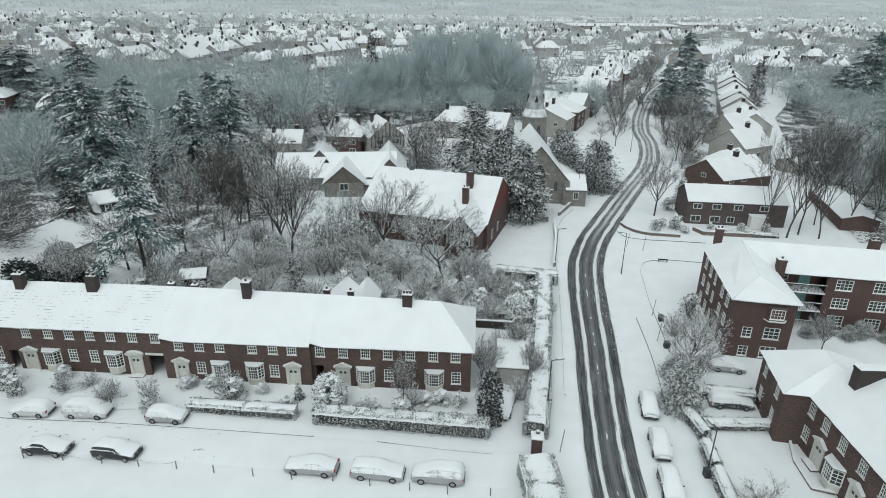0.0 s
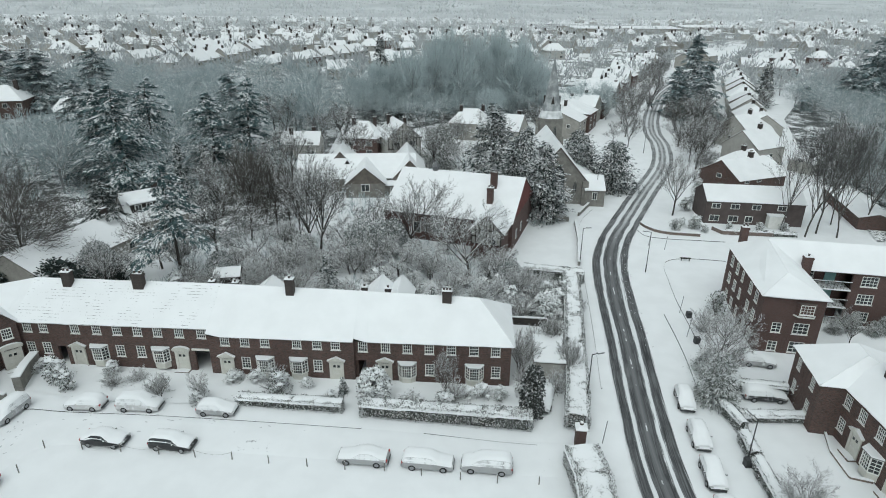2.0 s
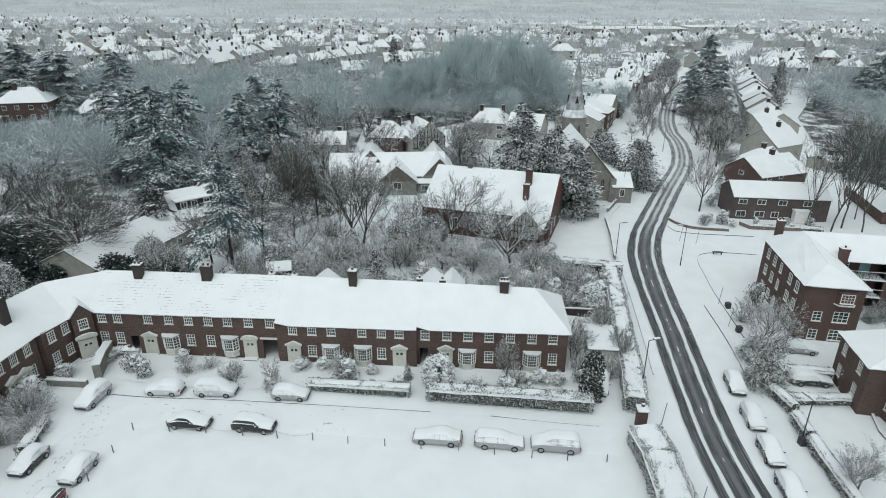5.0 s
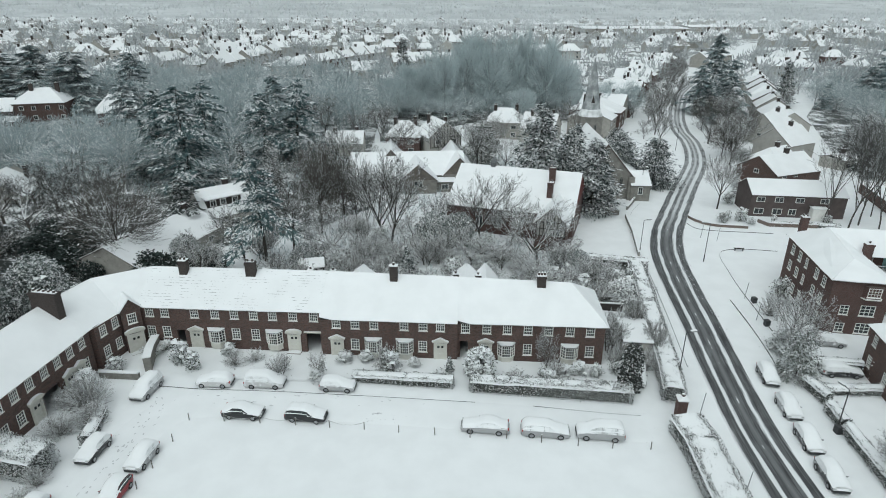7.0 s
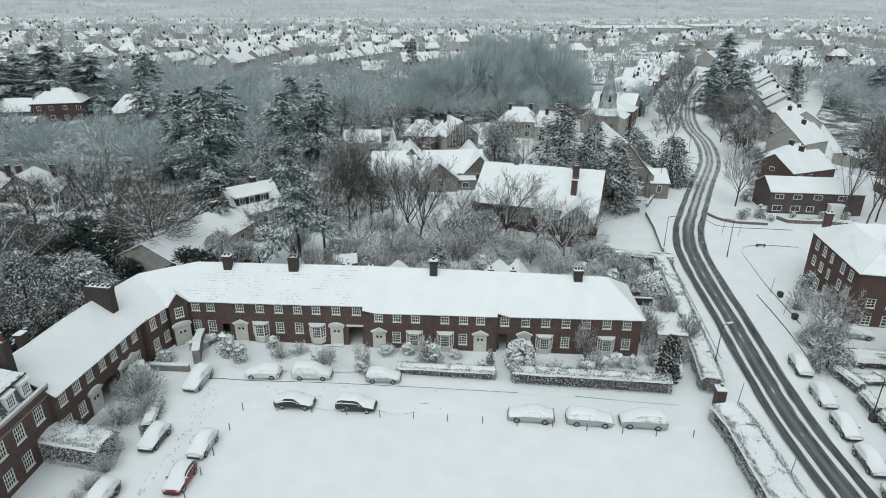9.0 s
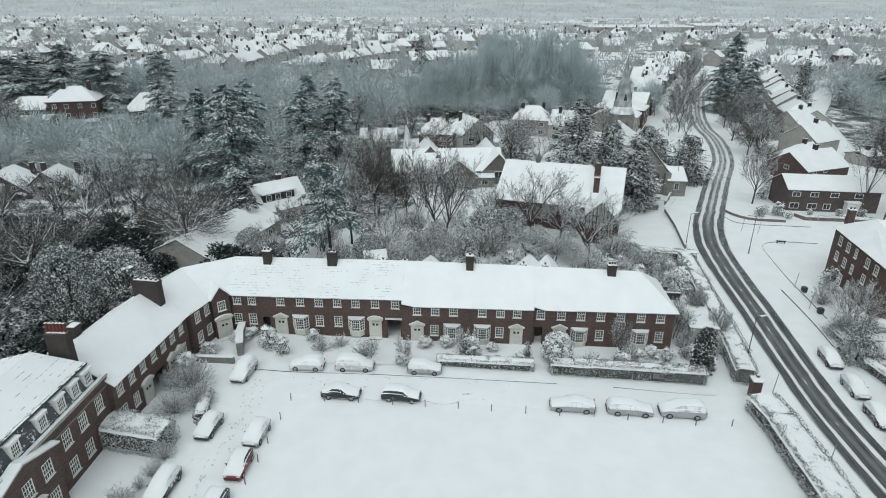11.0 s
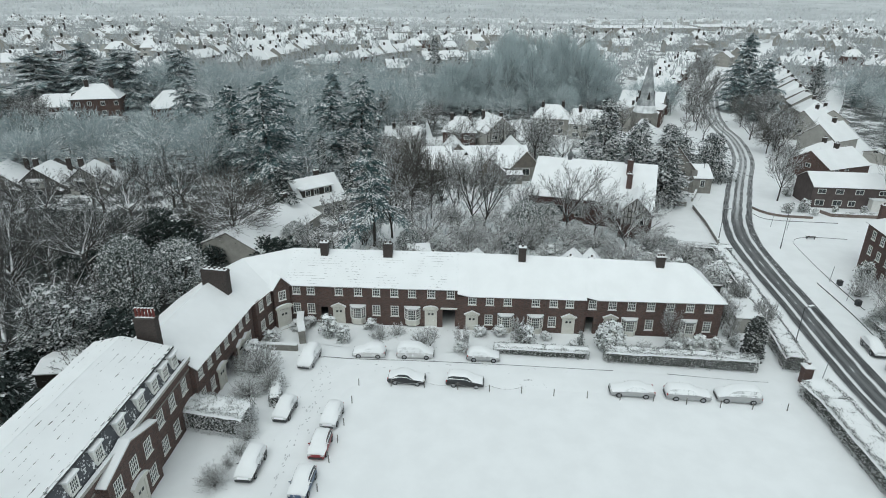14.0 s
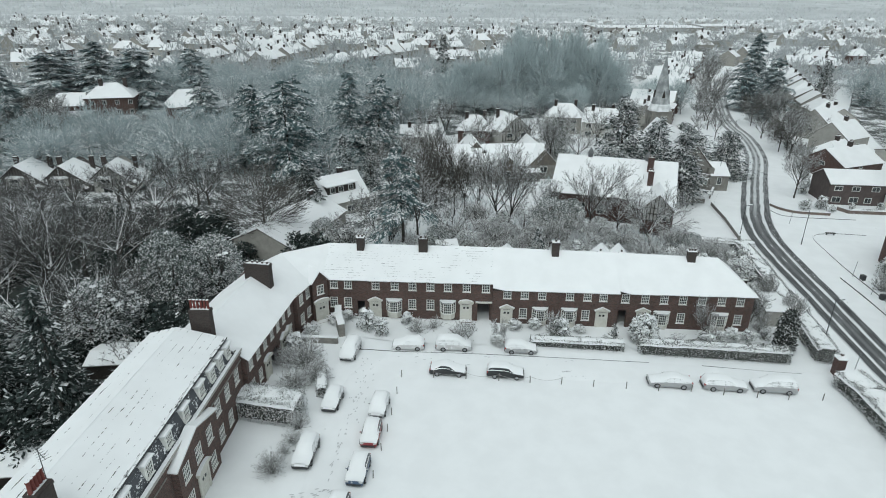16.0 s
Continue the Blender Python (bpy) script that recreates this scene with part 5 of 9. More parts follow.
for i in range(8):
    j = (i + 1) % 8
    sp.face([ring0[i], ring0[j], (*oct_[j], 14.4), (*oct_[i], 14.4)], 0)
    sp.face([(*oct_[i], 14.4), (*oct_[j], 14.4), (0, 0, 26.7)], 0)
SPIRE = surface("spire_shingles", (0.19, 0.205, 0.21), (0.30, 0.315, 0.32), 0.9, 0.6, 5.0, 0.4, settled=(0.12, 0.5, 0.3, 0.6))
part("spire", sp, [SPIRE, SNOW_ROOF], church, "snow-streaked shingled spire", at=TW)
for a in range(4):
    d = Mesh()
    d.face([(-0.5, -2.3, 16.0), (0.5, -2.3, 16.0), (0, -2.3, 17.8)])
    d.face([(0.5, -2.3, 16.0), (0.3, -1.2, 16.6), (0, -1.2, 17.8), (0, -2.3, 17.8)])
    d.face([(-0.3, -1.2, 16.6), (-0.5, -2.3, 16.0), (0, -2.3, 17.8), (0, -1.2, 17.8)])
    part("lucarne", d, DARK, church, at=TW @ pose(0, 0, 0, 0, 0, 90 * a))

# plain two-storey house past the junction
house("dark_brick_house", "plain two-storey dark brick house with a shallow snow roof", pose(48.6, 102.3, 0, 0, 0, -9), 17.5, 8.0, 4.1, 6.1, surface("dark_purple_brick", (0.075, 0.06, 0.058), (0.11, 0.09, 0.085), 0.9, 1.0, 16.0), windows=[(1.8, 2.5, 1.6, 1.0), (5.2, 2.5, 1.6, 1.0), (9.0, 2.5, 1.6, 1.0), (13.5, 2.5, 1.6, 1.0), (1.8, 0.0, 1.8, 1.2), (5.2, 0.0, 1.8, 1.2), (8.0, 0.0, 1.4, 1.2)], detail=0.5, seed=71)
pc = Mesh()
pc.box(0.6, 0, -0.4, 3.2, 1.5, 1.9)
porch = new("entrance_porch", pc.data("entrance_porch", [WHITE]))
porch.matrix_world = pose(58.6, 99.0, 0, 0, 0, -9)
tagged(porch, "white glazed entrance porch with snow on its flat roof", "porch")
part("snow", (lambda m: (m.box(0.45, -0.15, 1.903, 3.35, 1.5, 2.05), m)[-1])(Mesh()), SNOW_ROOF, porch)

house("garage_row", "long row of low garages with a snow roof and dark walls", pose(81.5, 117.5, 0, 0, 0, -107), 20.0, 6.0, 1.9, 2.7, BRICK, detail=0.5, seed=73, category="garages", over=0.2)

# houses beside the road beyond the junction, gables to the road
GREY_WALL = surface("grey_roughcast", (0.26, 0.25, 0.23), (0.36, 0.35, 0.32), 0.95, 1.0, 12.0)
def walk_line(pts, step):
    """Places at an even step along a broken line, with the heading there."""
    out, left = [], 0.0
    for (ax, ay), (bx_, by_) in zip(pts, pts[1:]):
        L = math.hypot(bx_ - ax, by_ - ay)
        u = left
        while u < L:
            out.append((ax + (bx_ - ax) * u / L, ay + (by_ - ay) * u / L, math.degrees(math.atan2(by_ - ay, bx_ - ax))))
            u += step
        left = u - L
    return out


rnd = random.Random(7)
for i, (x, y, w, d, e, r, t, wm, h0) in enumerate([(63.5, 119.5, 14.0, 11.0, 3.4, 6.6, 20, BRICK, 0), (70.0, 131.0, 9.0, 8.0, 3.2, 6.0, 28, GREY_WALL, 2.5), (79.0, 141.5, 11.5, 10.0, 5.2, 9.0, 28, BRICK_PALE, 0), (90.0, 136.0, 7.0, 6.0, 2.6, 3.4, 24, BRICK_PALE, 0), (86.0, 160.0, 12.0, 10.0, 5.2, 9.2, 30, BRICK_PALE, 0)]):
    house("gabled_house", "gabled house beside the road under deep snow", pose(x, y, ground_z(x, y), 0, 0, t), w, d, e, r, wm, hip0=h0, windows=[(2.5, 2.4, 1.3, 1.1), (6.0, 2.4, 1.3, 1.1), (2.5, 0.3, 1.6, 1.3)], sides=[(0, d / 2, 2.6, 1.4, 1.0), (1, d / 2, 2.6, 1.4, 1.1), (1, d / 2 - 2.5, 0.4, 1.6, 1.2)], chimneys=[(w * 0.6, d / 2, r - 0.7, r + 1.2, 1.0, 0.8, 2)], detail=0.5, seed=80 + i, group="houses beside the road")
for i, (x, y, a) in enumerate(walk_line([(96, 172), (101, 188), (111, 213), (122, 237), (134, 266)], 12.5)):
    m_ = pose(x, y, ground_z(x, y), 0, 0, a - 180) @ pose(-6, -5, 0)
    house("gabled_house", "house in a row beside the far road under snow", m_, 11.0, 10.0, 5.0, 8.4 + rnd.uniform(-0.4, 0.5), GREY_WALL if i % 2 else BRICK_PALE, hip0=3.0 if i % 3 == 0 else 0, hip1=3.0 if i % 3 == 1 else 0, windows=[(2.5, 2.8, 1.3, 1.1), (7.0, 2.8, 1.3, 1.1)], sides=[(1, 5, 2.8, 1.4, 1.2)], chimneys=[(3, 5, 7.2, 9.3, 1.0, 0.8, 0)], detail=0.3, seed=100 + i, group="houses beside the road")
for i, (x, y, a) in enumerate(walk_line([(40, 178), (55, 207), (82, 261), (116, 322)], 10.6)):
    dp_ = 13.0 + 1.6 * ((i * 5) % 3)
    m_ = pose(x, y, ground_z(x, y), 0, 0, a) @ pose(-5.3, -4.0 - 0.8 * (i % 2), 0)
    if i % 3 == 2:
        m_ = m_ @ pose(10.6, 0, 0, 0, 0, 90)
    w_, d_ = (dp_, 10.5) if i % 3 == 2 else (10.5, dp_)
    house("terraced_house", "terraced house in a long row by the road under snow", m_, w_, d_, 5.2 + 0.3 * (i % 3), 7.9 + 0.35 * ((i * 7) % 3), BRICK if i % 2 else GREY_WALL, hip0=3.4 if i % 3 == 1 else 0, windows=[(2.5, 3.0, 1.3, 1.2), (7.5, 3.0, 1.3, 1.2), (2.5, 0.5, 1.6, 1.4), (7.5, 0.5, 1.6, 1.4)], sides=[(0, 3, 3.0, 1.1, 1.2)], chimneys=[(1.2, d_ * 0.5, 7.2, 9.0, 1.0, 0.8, 0)] if i % 2 else [(w_ * 0.6, d_ * 0.6, 5.6, 8.9, 0.9, 0.7, 0)], detail=0.3, seed=130 + i, group="row by the road")

# villas behind the school hall
for i, (x, y, w, d, e, r, t, wm) in enumerate([(-25.5, 152.5, 9.0, 8.5, 5.2, 8.6, -8, BRICK_RED), (-5.2, 151.0, 10.5, 9.0, 5.8, 9.6, 109, BRICK_PALE), (-41.5, 150.5, 10.0, 7.0, 3.6, 6.2, 0, BRICK_PALE), (3.0, 172.0, 11.0, 9.0, 5.0, 8.4, -16, GREY_WALL), (13.0, 166.0, 10.0, 9.0, 4.8, 8.4, -25, BRICK_PALE), (-47.5, 145.0, 7.5, 8.0, 3.4, 6.6, 70, BRICK_PALE)] ):
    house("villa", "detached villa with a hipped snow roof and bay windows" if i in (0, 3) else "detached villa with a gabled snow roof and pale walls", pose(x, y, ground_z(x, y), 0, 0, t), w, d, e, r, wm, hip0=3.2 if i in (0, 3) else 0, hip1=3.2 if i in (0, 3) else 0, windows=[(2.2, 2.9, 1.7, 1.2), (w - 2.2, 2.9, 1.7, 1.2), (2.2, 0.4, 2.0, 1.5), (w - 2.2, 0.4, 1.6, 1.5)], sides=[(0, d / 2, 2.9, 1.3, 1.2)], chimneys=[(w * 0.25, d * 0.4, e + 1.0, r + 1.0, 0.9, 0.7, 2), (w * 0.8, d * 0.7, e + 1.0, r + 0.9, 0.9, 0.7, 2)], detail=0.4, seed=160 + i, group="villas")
# timbering on the front gable of one villa
timber_m = pose(-5.2, 151.0, ground_z(-5.2, 151.0), 0, 0, 109)
villa_gable = thing("timbered_gable", "white gable panel crossed by dark timbers on a villa", "gable", timber_m)
gp = Mesh()
gp.face([(-0.03, 8.9, 3.0), (-0.03, 0.1, 3.0), (-0.03, 0.1, 5.7), (-0.03, 4.5, 9.3), (-0.03, 8.9, 5.7)])
part("plaster", gp, BRICK_PALE, villa_gable)
for k in range(10):
    y_ = 0.25 + 0.94 * k
    tb = Mesh()
    tb.box(-0.09, y_ - 0.1, 3.0, -0.035, y_ + 0.1, 5.7 + 3.5 * (1 - abs(y_ - 4.5) / 4.5))
    part("timber", tb, DARK, villa_gable)
for z_ in (2.95, 5.6):
    tb = Mesh()
    tb.box(-0.12, 0.0, z_, -0.095, 9.0, z_ + 0.2)
    part("beam", tb, DARK, villa_gable)
for y_ in (2.4, 6.6):
    part("window", small_window(1.8, 1.3), None, villa_gable, at=pose(-0.13, y_, 3.8, 0, 0, -90))

# chalet with a long dormer
CH = pose(-53.3, 92.1, 0, 0, 0, 40)
ch = house("chalet_house", "chalet house with a long dark dormer, snow on both roofs", CH, 9.6, 8.6, 3.4, 7.4, BRICK_PALE, windows=[(2.4, 0.9, 1.4, 1.3), (5.2, 0.9, 1.8, 1.3), (8.0, 0.9, 1.5, 1.3)], sides=[(0, 4.3, 3.6, 0.9, 1.2)], chimneys=[(6.0, 4.6, 6.4, 8.4, 0.9, 0.7, 1)], detail=0.6, seed=171)
dm = Mesh()
dm.box(1.0, 1.2, 4.4, 7.2, 4.2, 6.05)
dmo = part("dormer", dm, DARK, ch)
part("dormer_roof", (lambda m: (m.box(0.7, 0.85, 6.053, 7.5, 4.4, 6.25), m)[-1])(Mesh()), SNOW_ROOF, dmo)
for x in (2.1, 3.9, 6.1):
    part("window", small_window(1.1, 1.1), None, dmo, at=pose(x, 1.19, 4.75))
house("low_outbuilding", "long low building with a wide snow roof among trees", pose(-55.8, 71.6, 0, 0, 0, 72), 19.5, 11.0, 3.0, 5.6, GREY_WALL, detail=0.6, seed=172, chimneys=[(17.0, 5.5, 5.0, 6.9, 1.0, 0.8, 2)], windows=[(3, 1.0, 1.2, 1.1), (7, 1.0, 1.2, 1.1), (12, 1.0, 1.2, 1.1), (16, 1.0, 1.2, 1.1)], category="outbuilding")


def timbered_house(at, wall, label):
    """Front gable at y = 0 with a long right-hand slope; upper bay, porch and timbering."""
    t = thing("timbered_house", label, "house", at, "timbered houses")
    W_, P_, E0, E1, R_, D_ = 9.6, 3.4, 4.4, 2.7, 7.2, 11.0
    me = Mesh()
    me.face([(0, 0, -0.5), (W_, 0, -0.5), (W_, 0, E1), (P_, 0, R_ - 0.1), (0, 0, E0)])
    me.face([(W_, D_, -0.5), (0, D_, -0.5), (0, D_, E0), (P_, D_, R_ - 0.1), (W_, D_, E1)])
    me.face([(0, D_, -0.5), (0, 0, -0.5), (0, 0, E0), (0, D_, E0)])
    me.face([(W_, 0, -0.5), (W_, D_, -0.5), (W_, D_, E1), (W_, 0, E1)])
    part("wall", me, wall, t)
    add_roof(t, [[(-0.5, D_ - 1.5, E0 - 0.3), (-0.5, -0.5, E0 - 0.3), (P_, -0.5, R_), (P_, D_ - 3.0, R_)], [(W_ + 0.5, -0.5, E1 - 0.3), (W_ + 0.5, D_, E1 - 0.3), (P_, D_ - 3.0, R_), (P_, -0.5, R_)]], None, 0.5, 181)
    for k in range(7):
        x = 1.4 + 0.62 * k
        top = R_ - 0.2 - abs(x - P_) * (0.85 if x < P_ else 0.7)
        if top > 5.0:
            b = Mesh()
            b.box(x - 0.07, -0.05, 4.75, x + 0.07, -0.004, top)
            part("timber", b, DARK, t)
    for x0, z0, x1, z1 in ((-0.5, E0 - 0.35, P_, R_ - 0.12), (P_, R_ - 0.12, W_ + 0.5, E1 - 0.35)):
        b = Mesh()
        b.tube((x0, -0.5, z0), (x1, -0.5, z1), 0.11, 0.11, 4)
        part("bargeboard", b, DARK, t)
    bm_ = Mesh()
    bm_.box(1.0, -0.06, 4.6, 5.8, -0.003, 4.78)
    part("beam", bm_, DARK, t)
    by = Mesh()
    by.box(1.2, -0.7, 2.6, 4.8, -0.004, 4.3)
    bay = part("bay", by, BRICK_PALE, t)
    part("window", small_window(2.2, 1.0), None, bay, at=pose(3.0, -0.705, 3.1))
    sn = Mesh()
    sn.prism([(1.0, -0.95), (5.0, -0.95), (5.0, -0.004), (1.0, -0.004)], 4.3, 4.75, inset=0.2)
    part("snow", sn, SNOW_ROOF, bay)
    part("window", small_window(2.2, 1.3), None, t, at=pose(3.0, -0.005, 0.7))
    part("window", small_window(1.1, 0.9), None, t, at=pose(6.6, -0.005, 3.0))
    po = Mesh()
    po.box(6.6, -1.5, -0.4, 6.8, -1.3, 2.0)
    po.box(8.8, -1.5, -0.4, 9.0, -1.3, 2.0)
    porch_ = part("porch", po, DARK, t)
    pr = Mesh()
    roof_slab(pr, [[(6.4, 0.0, 1.95), (6.4, -1.7, 1.95), (7.8, -1.7, 2.75), (7.8, 0.0, 2.75)], [(9.2, -1.7, 1.95), (9.2, 0.0, 1.95), (7.8, 0.0, 2.75), (7.8, -1.7, 2.75)]], 0.16)
    part("porch_roof", pr, TILE, porch_)
    chimney(t, 0.9, 6.0, 4.5, 8.0, 1.0, 0.8, 2)
    chimney(t, 7.2, 8.6, 4.2, 7.4, 0.9, 0.8, 2)
    return t


for i, (x, y) in enumerate(((-122.8, 109.5), (-113.6, 109.2), (-104.4, 109.5))):
    timbered_house(pose(x, y, ground_z(x, y) - 0.6, 0, 0, 6) @ Matrix.Diagonal((0.86, 0.9, 0.9, 1)), BRICK_PALE if i == 2 else surface("dark_gable_%d" % i, (0.09, 0.085, 0.08), (0.15, 0.14, 0.13), 0.9), "pale house with a timbered gable and bay window, snow roof" if i == 2 else "dark gabled house with a snow roof among bare trees")
house("large_villa", "large brick villa with a hipped snow roof in the trees", pose(-147, 190, ground_z(-152, 190), 0, 0, 14), 15, 12, 6.2, 10.2, BRICK, hip0=5, hip1=5, windows=[(x, z, 1.3, 1.4) for x in (2.5, 6, 10, 14) for z in (0.8, 3.8)], chimneys=[(5, 5, 8.5, 11.6, 1.2, 0.8, 2), (12, 7, 8.5, 11.6, 1.2, 0.8, 2)], detail=0.4, seed=190)
house("large_villa", "brick villa with a steep snow roof in the trees", pose(-116, 182, ground_z(-116, 182), 0, 0, 30), 11, 10, 5, 9.6, BRICK, hip0=4.0, windows=[(2.5, 3, 1.3, 1.3), (7.5, 3, 1.3, 1.3)], detail=0.4, seed=191)
house("villa_wing", "lower hipped wing of a large brick villa under snow", pose(-157.5, 186.0, ground_z(-157, 186), 0, 0, 14), 11.5, 9.0, 4.4, 7.8, BRICK, hip0=3.6, windows=[(2.5, 0.8, 1.3, 1.4), (6.5, 0.8, 1.3, 1.4), (2.5, 2.9, 1.3, 1.2)], detail=0.4, seed=193)
house("flat_roofed_annexe", "low annexe with a broad snow roof", pose(-158, 176, ground_z(-158, 176), 0, 0, 12), 18, 8, 3.0, 3.9, BRICK, detail=0.4, seed=192, category="annexe")

# rear extensions and the garage beside the terrace
for i, (x, w) in enumerate(((-25.9, 3.6), (-11.9, 3.4), (-9.0, 2.6))):
    m_ = pose(x + w, 60.2 - 0.0 * i, 0, 0, 0, 90 - 5)
    house("rear_extension", "small gabled rear extension of the terrace under snow", m_, 6.4, w, 3.9, 5.4, BRICK, detail=0.6, seed=200 + i, category="extension")
for i, (x, y) in enumerate(((-29.9, 63.4), (-27.0, 63.0), (-11.4, 61.6), (-8.6, 61.2))):
    st = thing("chimney_stack", "slim brick chimney stack behind the terrace with snow on top", "chimney", pose(x, y, 0))
    chimney(st, 0, 0, 0, 6.3, 0.7, 0.55, 1)
gar = house("garage", "small concrete garage with snow on its flat roof", pose(7.5, 52.0, -0.3, 0, 0, -8), 3.2, 5.4, 2.3, 2.6, surface("concrete_panel", (0.22, 0.215, 0.2), (0.32, 0.31, 0.29), 0.9), detail=1.0, seed=210, category="garage", over=0.15)
gd = Mesh()
gd.box(0.4, -0.05, -0.1, 2.8, -0.004, 2.0)
gdo = part("garage_door", gd, BRICK_PALE, gar)
for i in range(6):
    rb = Mesh()
    rb.box(0.4, -0.07, 0.05 + i * 0.33, 2.8, -0.051, 0.1 + i * 0.33)
    part("rib", rb, BRICK_PALE, gdo)
for i, (x, y, w, d, t) in enumerate(((-71.2, 41.3, 4.4, 4.0, 4), (-70.8, 25.6, 4.6, 4.0, 2), (-75.5, 27.5, 3.6, 3, 12))):
    house("shed", "low shed with a snow-covered sheet roof behind the terrace", pose(x, y, 0.2, 0, 0, t), w, d, 2.2, 2.7, DARK, detail=0.6, seed=220 + i, category="shed", over=0.2)
house("garden_shed", "dark timber shed with a snow roof under the trees", pose(-33.5, 73.5, 0.2, 0, 0, 10), 3.4, 2.6, 2.0, 2.7, DARK, detail=0.8, seed=230, category="shed")

# ---- trees ----
def strip(me, a, b, wa, wb, roll, slot=0):
    """A flat twig from a to b."""
    d = b - a
    s = d.cross(Vector((math.cos(roll), math.sin(roll), 0.35)))
    if s.length < 1e-6:
        return
    s.normalize()
    n = len(me.v)
    me.v += [tuple(a - s * wa), tuple(a + s * wa), tuple(b + s * wb), tuple(b - s * wb)]
    me.f.append((n, n + 1, n + 2, n + 3))
    me.m.append(slot)


def bare_tree(seed, h=12.0, spread_=1.0, trunk=0.32, limbs=6, per=(7, 7, 6), droop=0.0, low=0.25, stems=1, twig_w=0.016, upright=0.55):
    """Trunk and limbs in one mesh, the web of twigs in another: limbs rise and fan out like a vase, twigs follow them; height h, foot at the origin."""
    r = random.Random(seed)
    wood, web = Mesh(), Mesh()

    def bend(d, ang):
        ax = Vector((r.gauss(0, 1), r.gauss(0, 1), r.gauss(0, 0.7)))
        ax = ax - d * ax.dot(d)
        ax.normalize()
        return (d * math.cos(ang) + ax * math.sin(ang)).normalized()

    def grow(p, d, length, rad, level):
        segs = (3, 5, 4, 3, 2)[level]
        pts, q, dd = [p], p, d
        lift = (0.0, 0.16 * upright, 0.20 * upright, 0.12 * upright, 0.06)[level] - droop * (0.0, 0.05, 0.22, 0.45, 0.6)[level]
        for s in range(segs):
            dd = (dd + Vector((r.gauss(0, 0.07), r.gauss(0, 0.07), lift + r.gauss(0, 0.05)))).normalized()
            q = q + dd * (length / segs)
            pts.append(q)
        for i in range(segs):
            ra, rb = rad * (1 - 0.8 * i / segs), rad * (1 - 0.8 * (i + 1) / segs)
            if level == 0:
                ra, rb = rad * (1 - 0.35 * i / segs), rad * (1 - 0.35 * (i + 1) / segs)
            if level < 3:
                wood.tube(pts[i], pts[i + 1], max(ra, 0.02), max(rb, 0.016), (7, 5, 3)[level])
            else:
                strip(web, pts[i], pts[i + 1], max(ra, twig_w), max(rb, twig_w * 0.7), r.uniform(0, 6.28))
        if level >= 4:
            return
        n = limbs if level == 0 else per[level - 1]
        for k in range(n):
            if level == 0:
                f = 1.0 - (1.0 - low) * 0.75 * ((n - 1 - k) / n) ** 1.4
                a = 2.4 * k + r.uniform(-0.5, 0.5)
                el = r.uniform(0.62, 1.0) + 0.35 * (k / n) * upright
                nd_ = Vector((math.cos(a) * math.cos(el), math.sin(a) * math.cos(el), math.sin(el)))
                ln = h * 0.64 * (0.62 + 0.38 * math.sin(el)) * r.uniform(0.82, 1.12)
                nd_ = Vector((nd_.x * spread_, nd_.y * spread_, nd_.z)).normalized()
                rr = rad * r.uniform(0.42, 0.6)
            else:
                f = (0.22, 0.2, 0.12)[level - 1] + (0.78, 0.8, 0.86)[level - 1] * (k + r.random()) / n
                rr = max(rad * 0.5 * (1 - 0.55 * f), (0.030, 0.020, twig_w * 0.8)[level - 1])
            f = min(f, 0.999)
            i = int(f * segs)
            o = pts[i].lerp(pts[i + 1], f * segs - i)
            if level:
                base = (pts[i + 1] - pts[i]).normalized()
                nd_ = bend(base, r.uniform(0.35, 0.75))
                ln = length * (0.58, 0.50, 0.42)[level - 1] * (1.15 - 0.5 * f) * r.uniform(0.75, 1.2)
            grow(o, nd_, ln, rr, level + 1)

    for s in range(stems):
        a = s * 2.1 + r.random()
        off = Vector((math.cos(a), math.sin(a), 0)) * (0.35 if stems > 1 else 0)
        lean = Vector((off.x * 0.7 + r.gauss(0, 0.05), off.y * 0.7 + r.gauss(0, 0.05), 1)).normalized()
        grow(off, lean, h * (0.18 + 0.25 * low) * 1.2, trunk, 0)
    return wood, web


def leaflet(me, c, d, s, ln, w):
    """One small spray: a tapering quad."""
    n = len(me.v)
    e = c + d * ln
    me.v += [tuple(c - s * w * 0.5), tuple(c + s * w * 0.5), tuple(e + s * w * 0.22), tuple(e - s * w * 0.22)]
    me.f.append((n, n + 1, n + 2, n + 3))
    me.m.append(0)


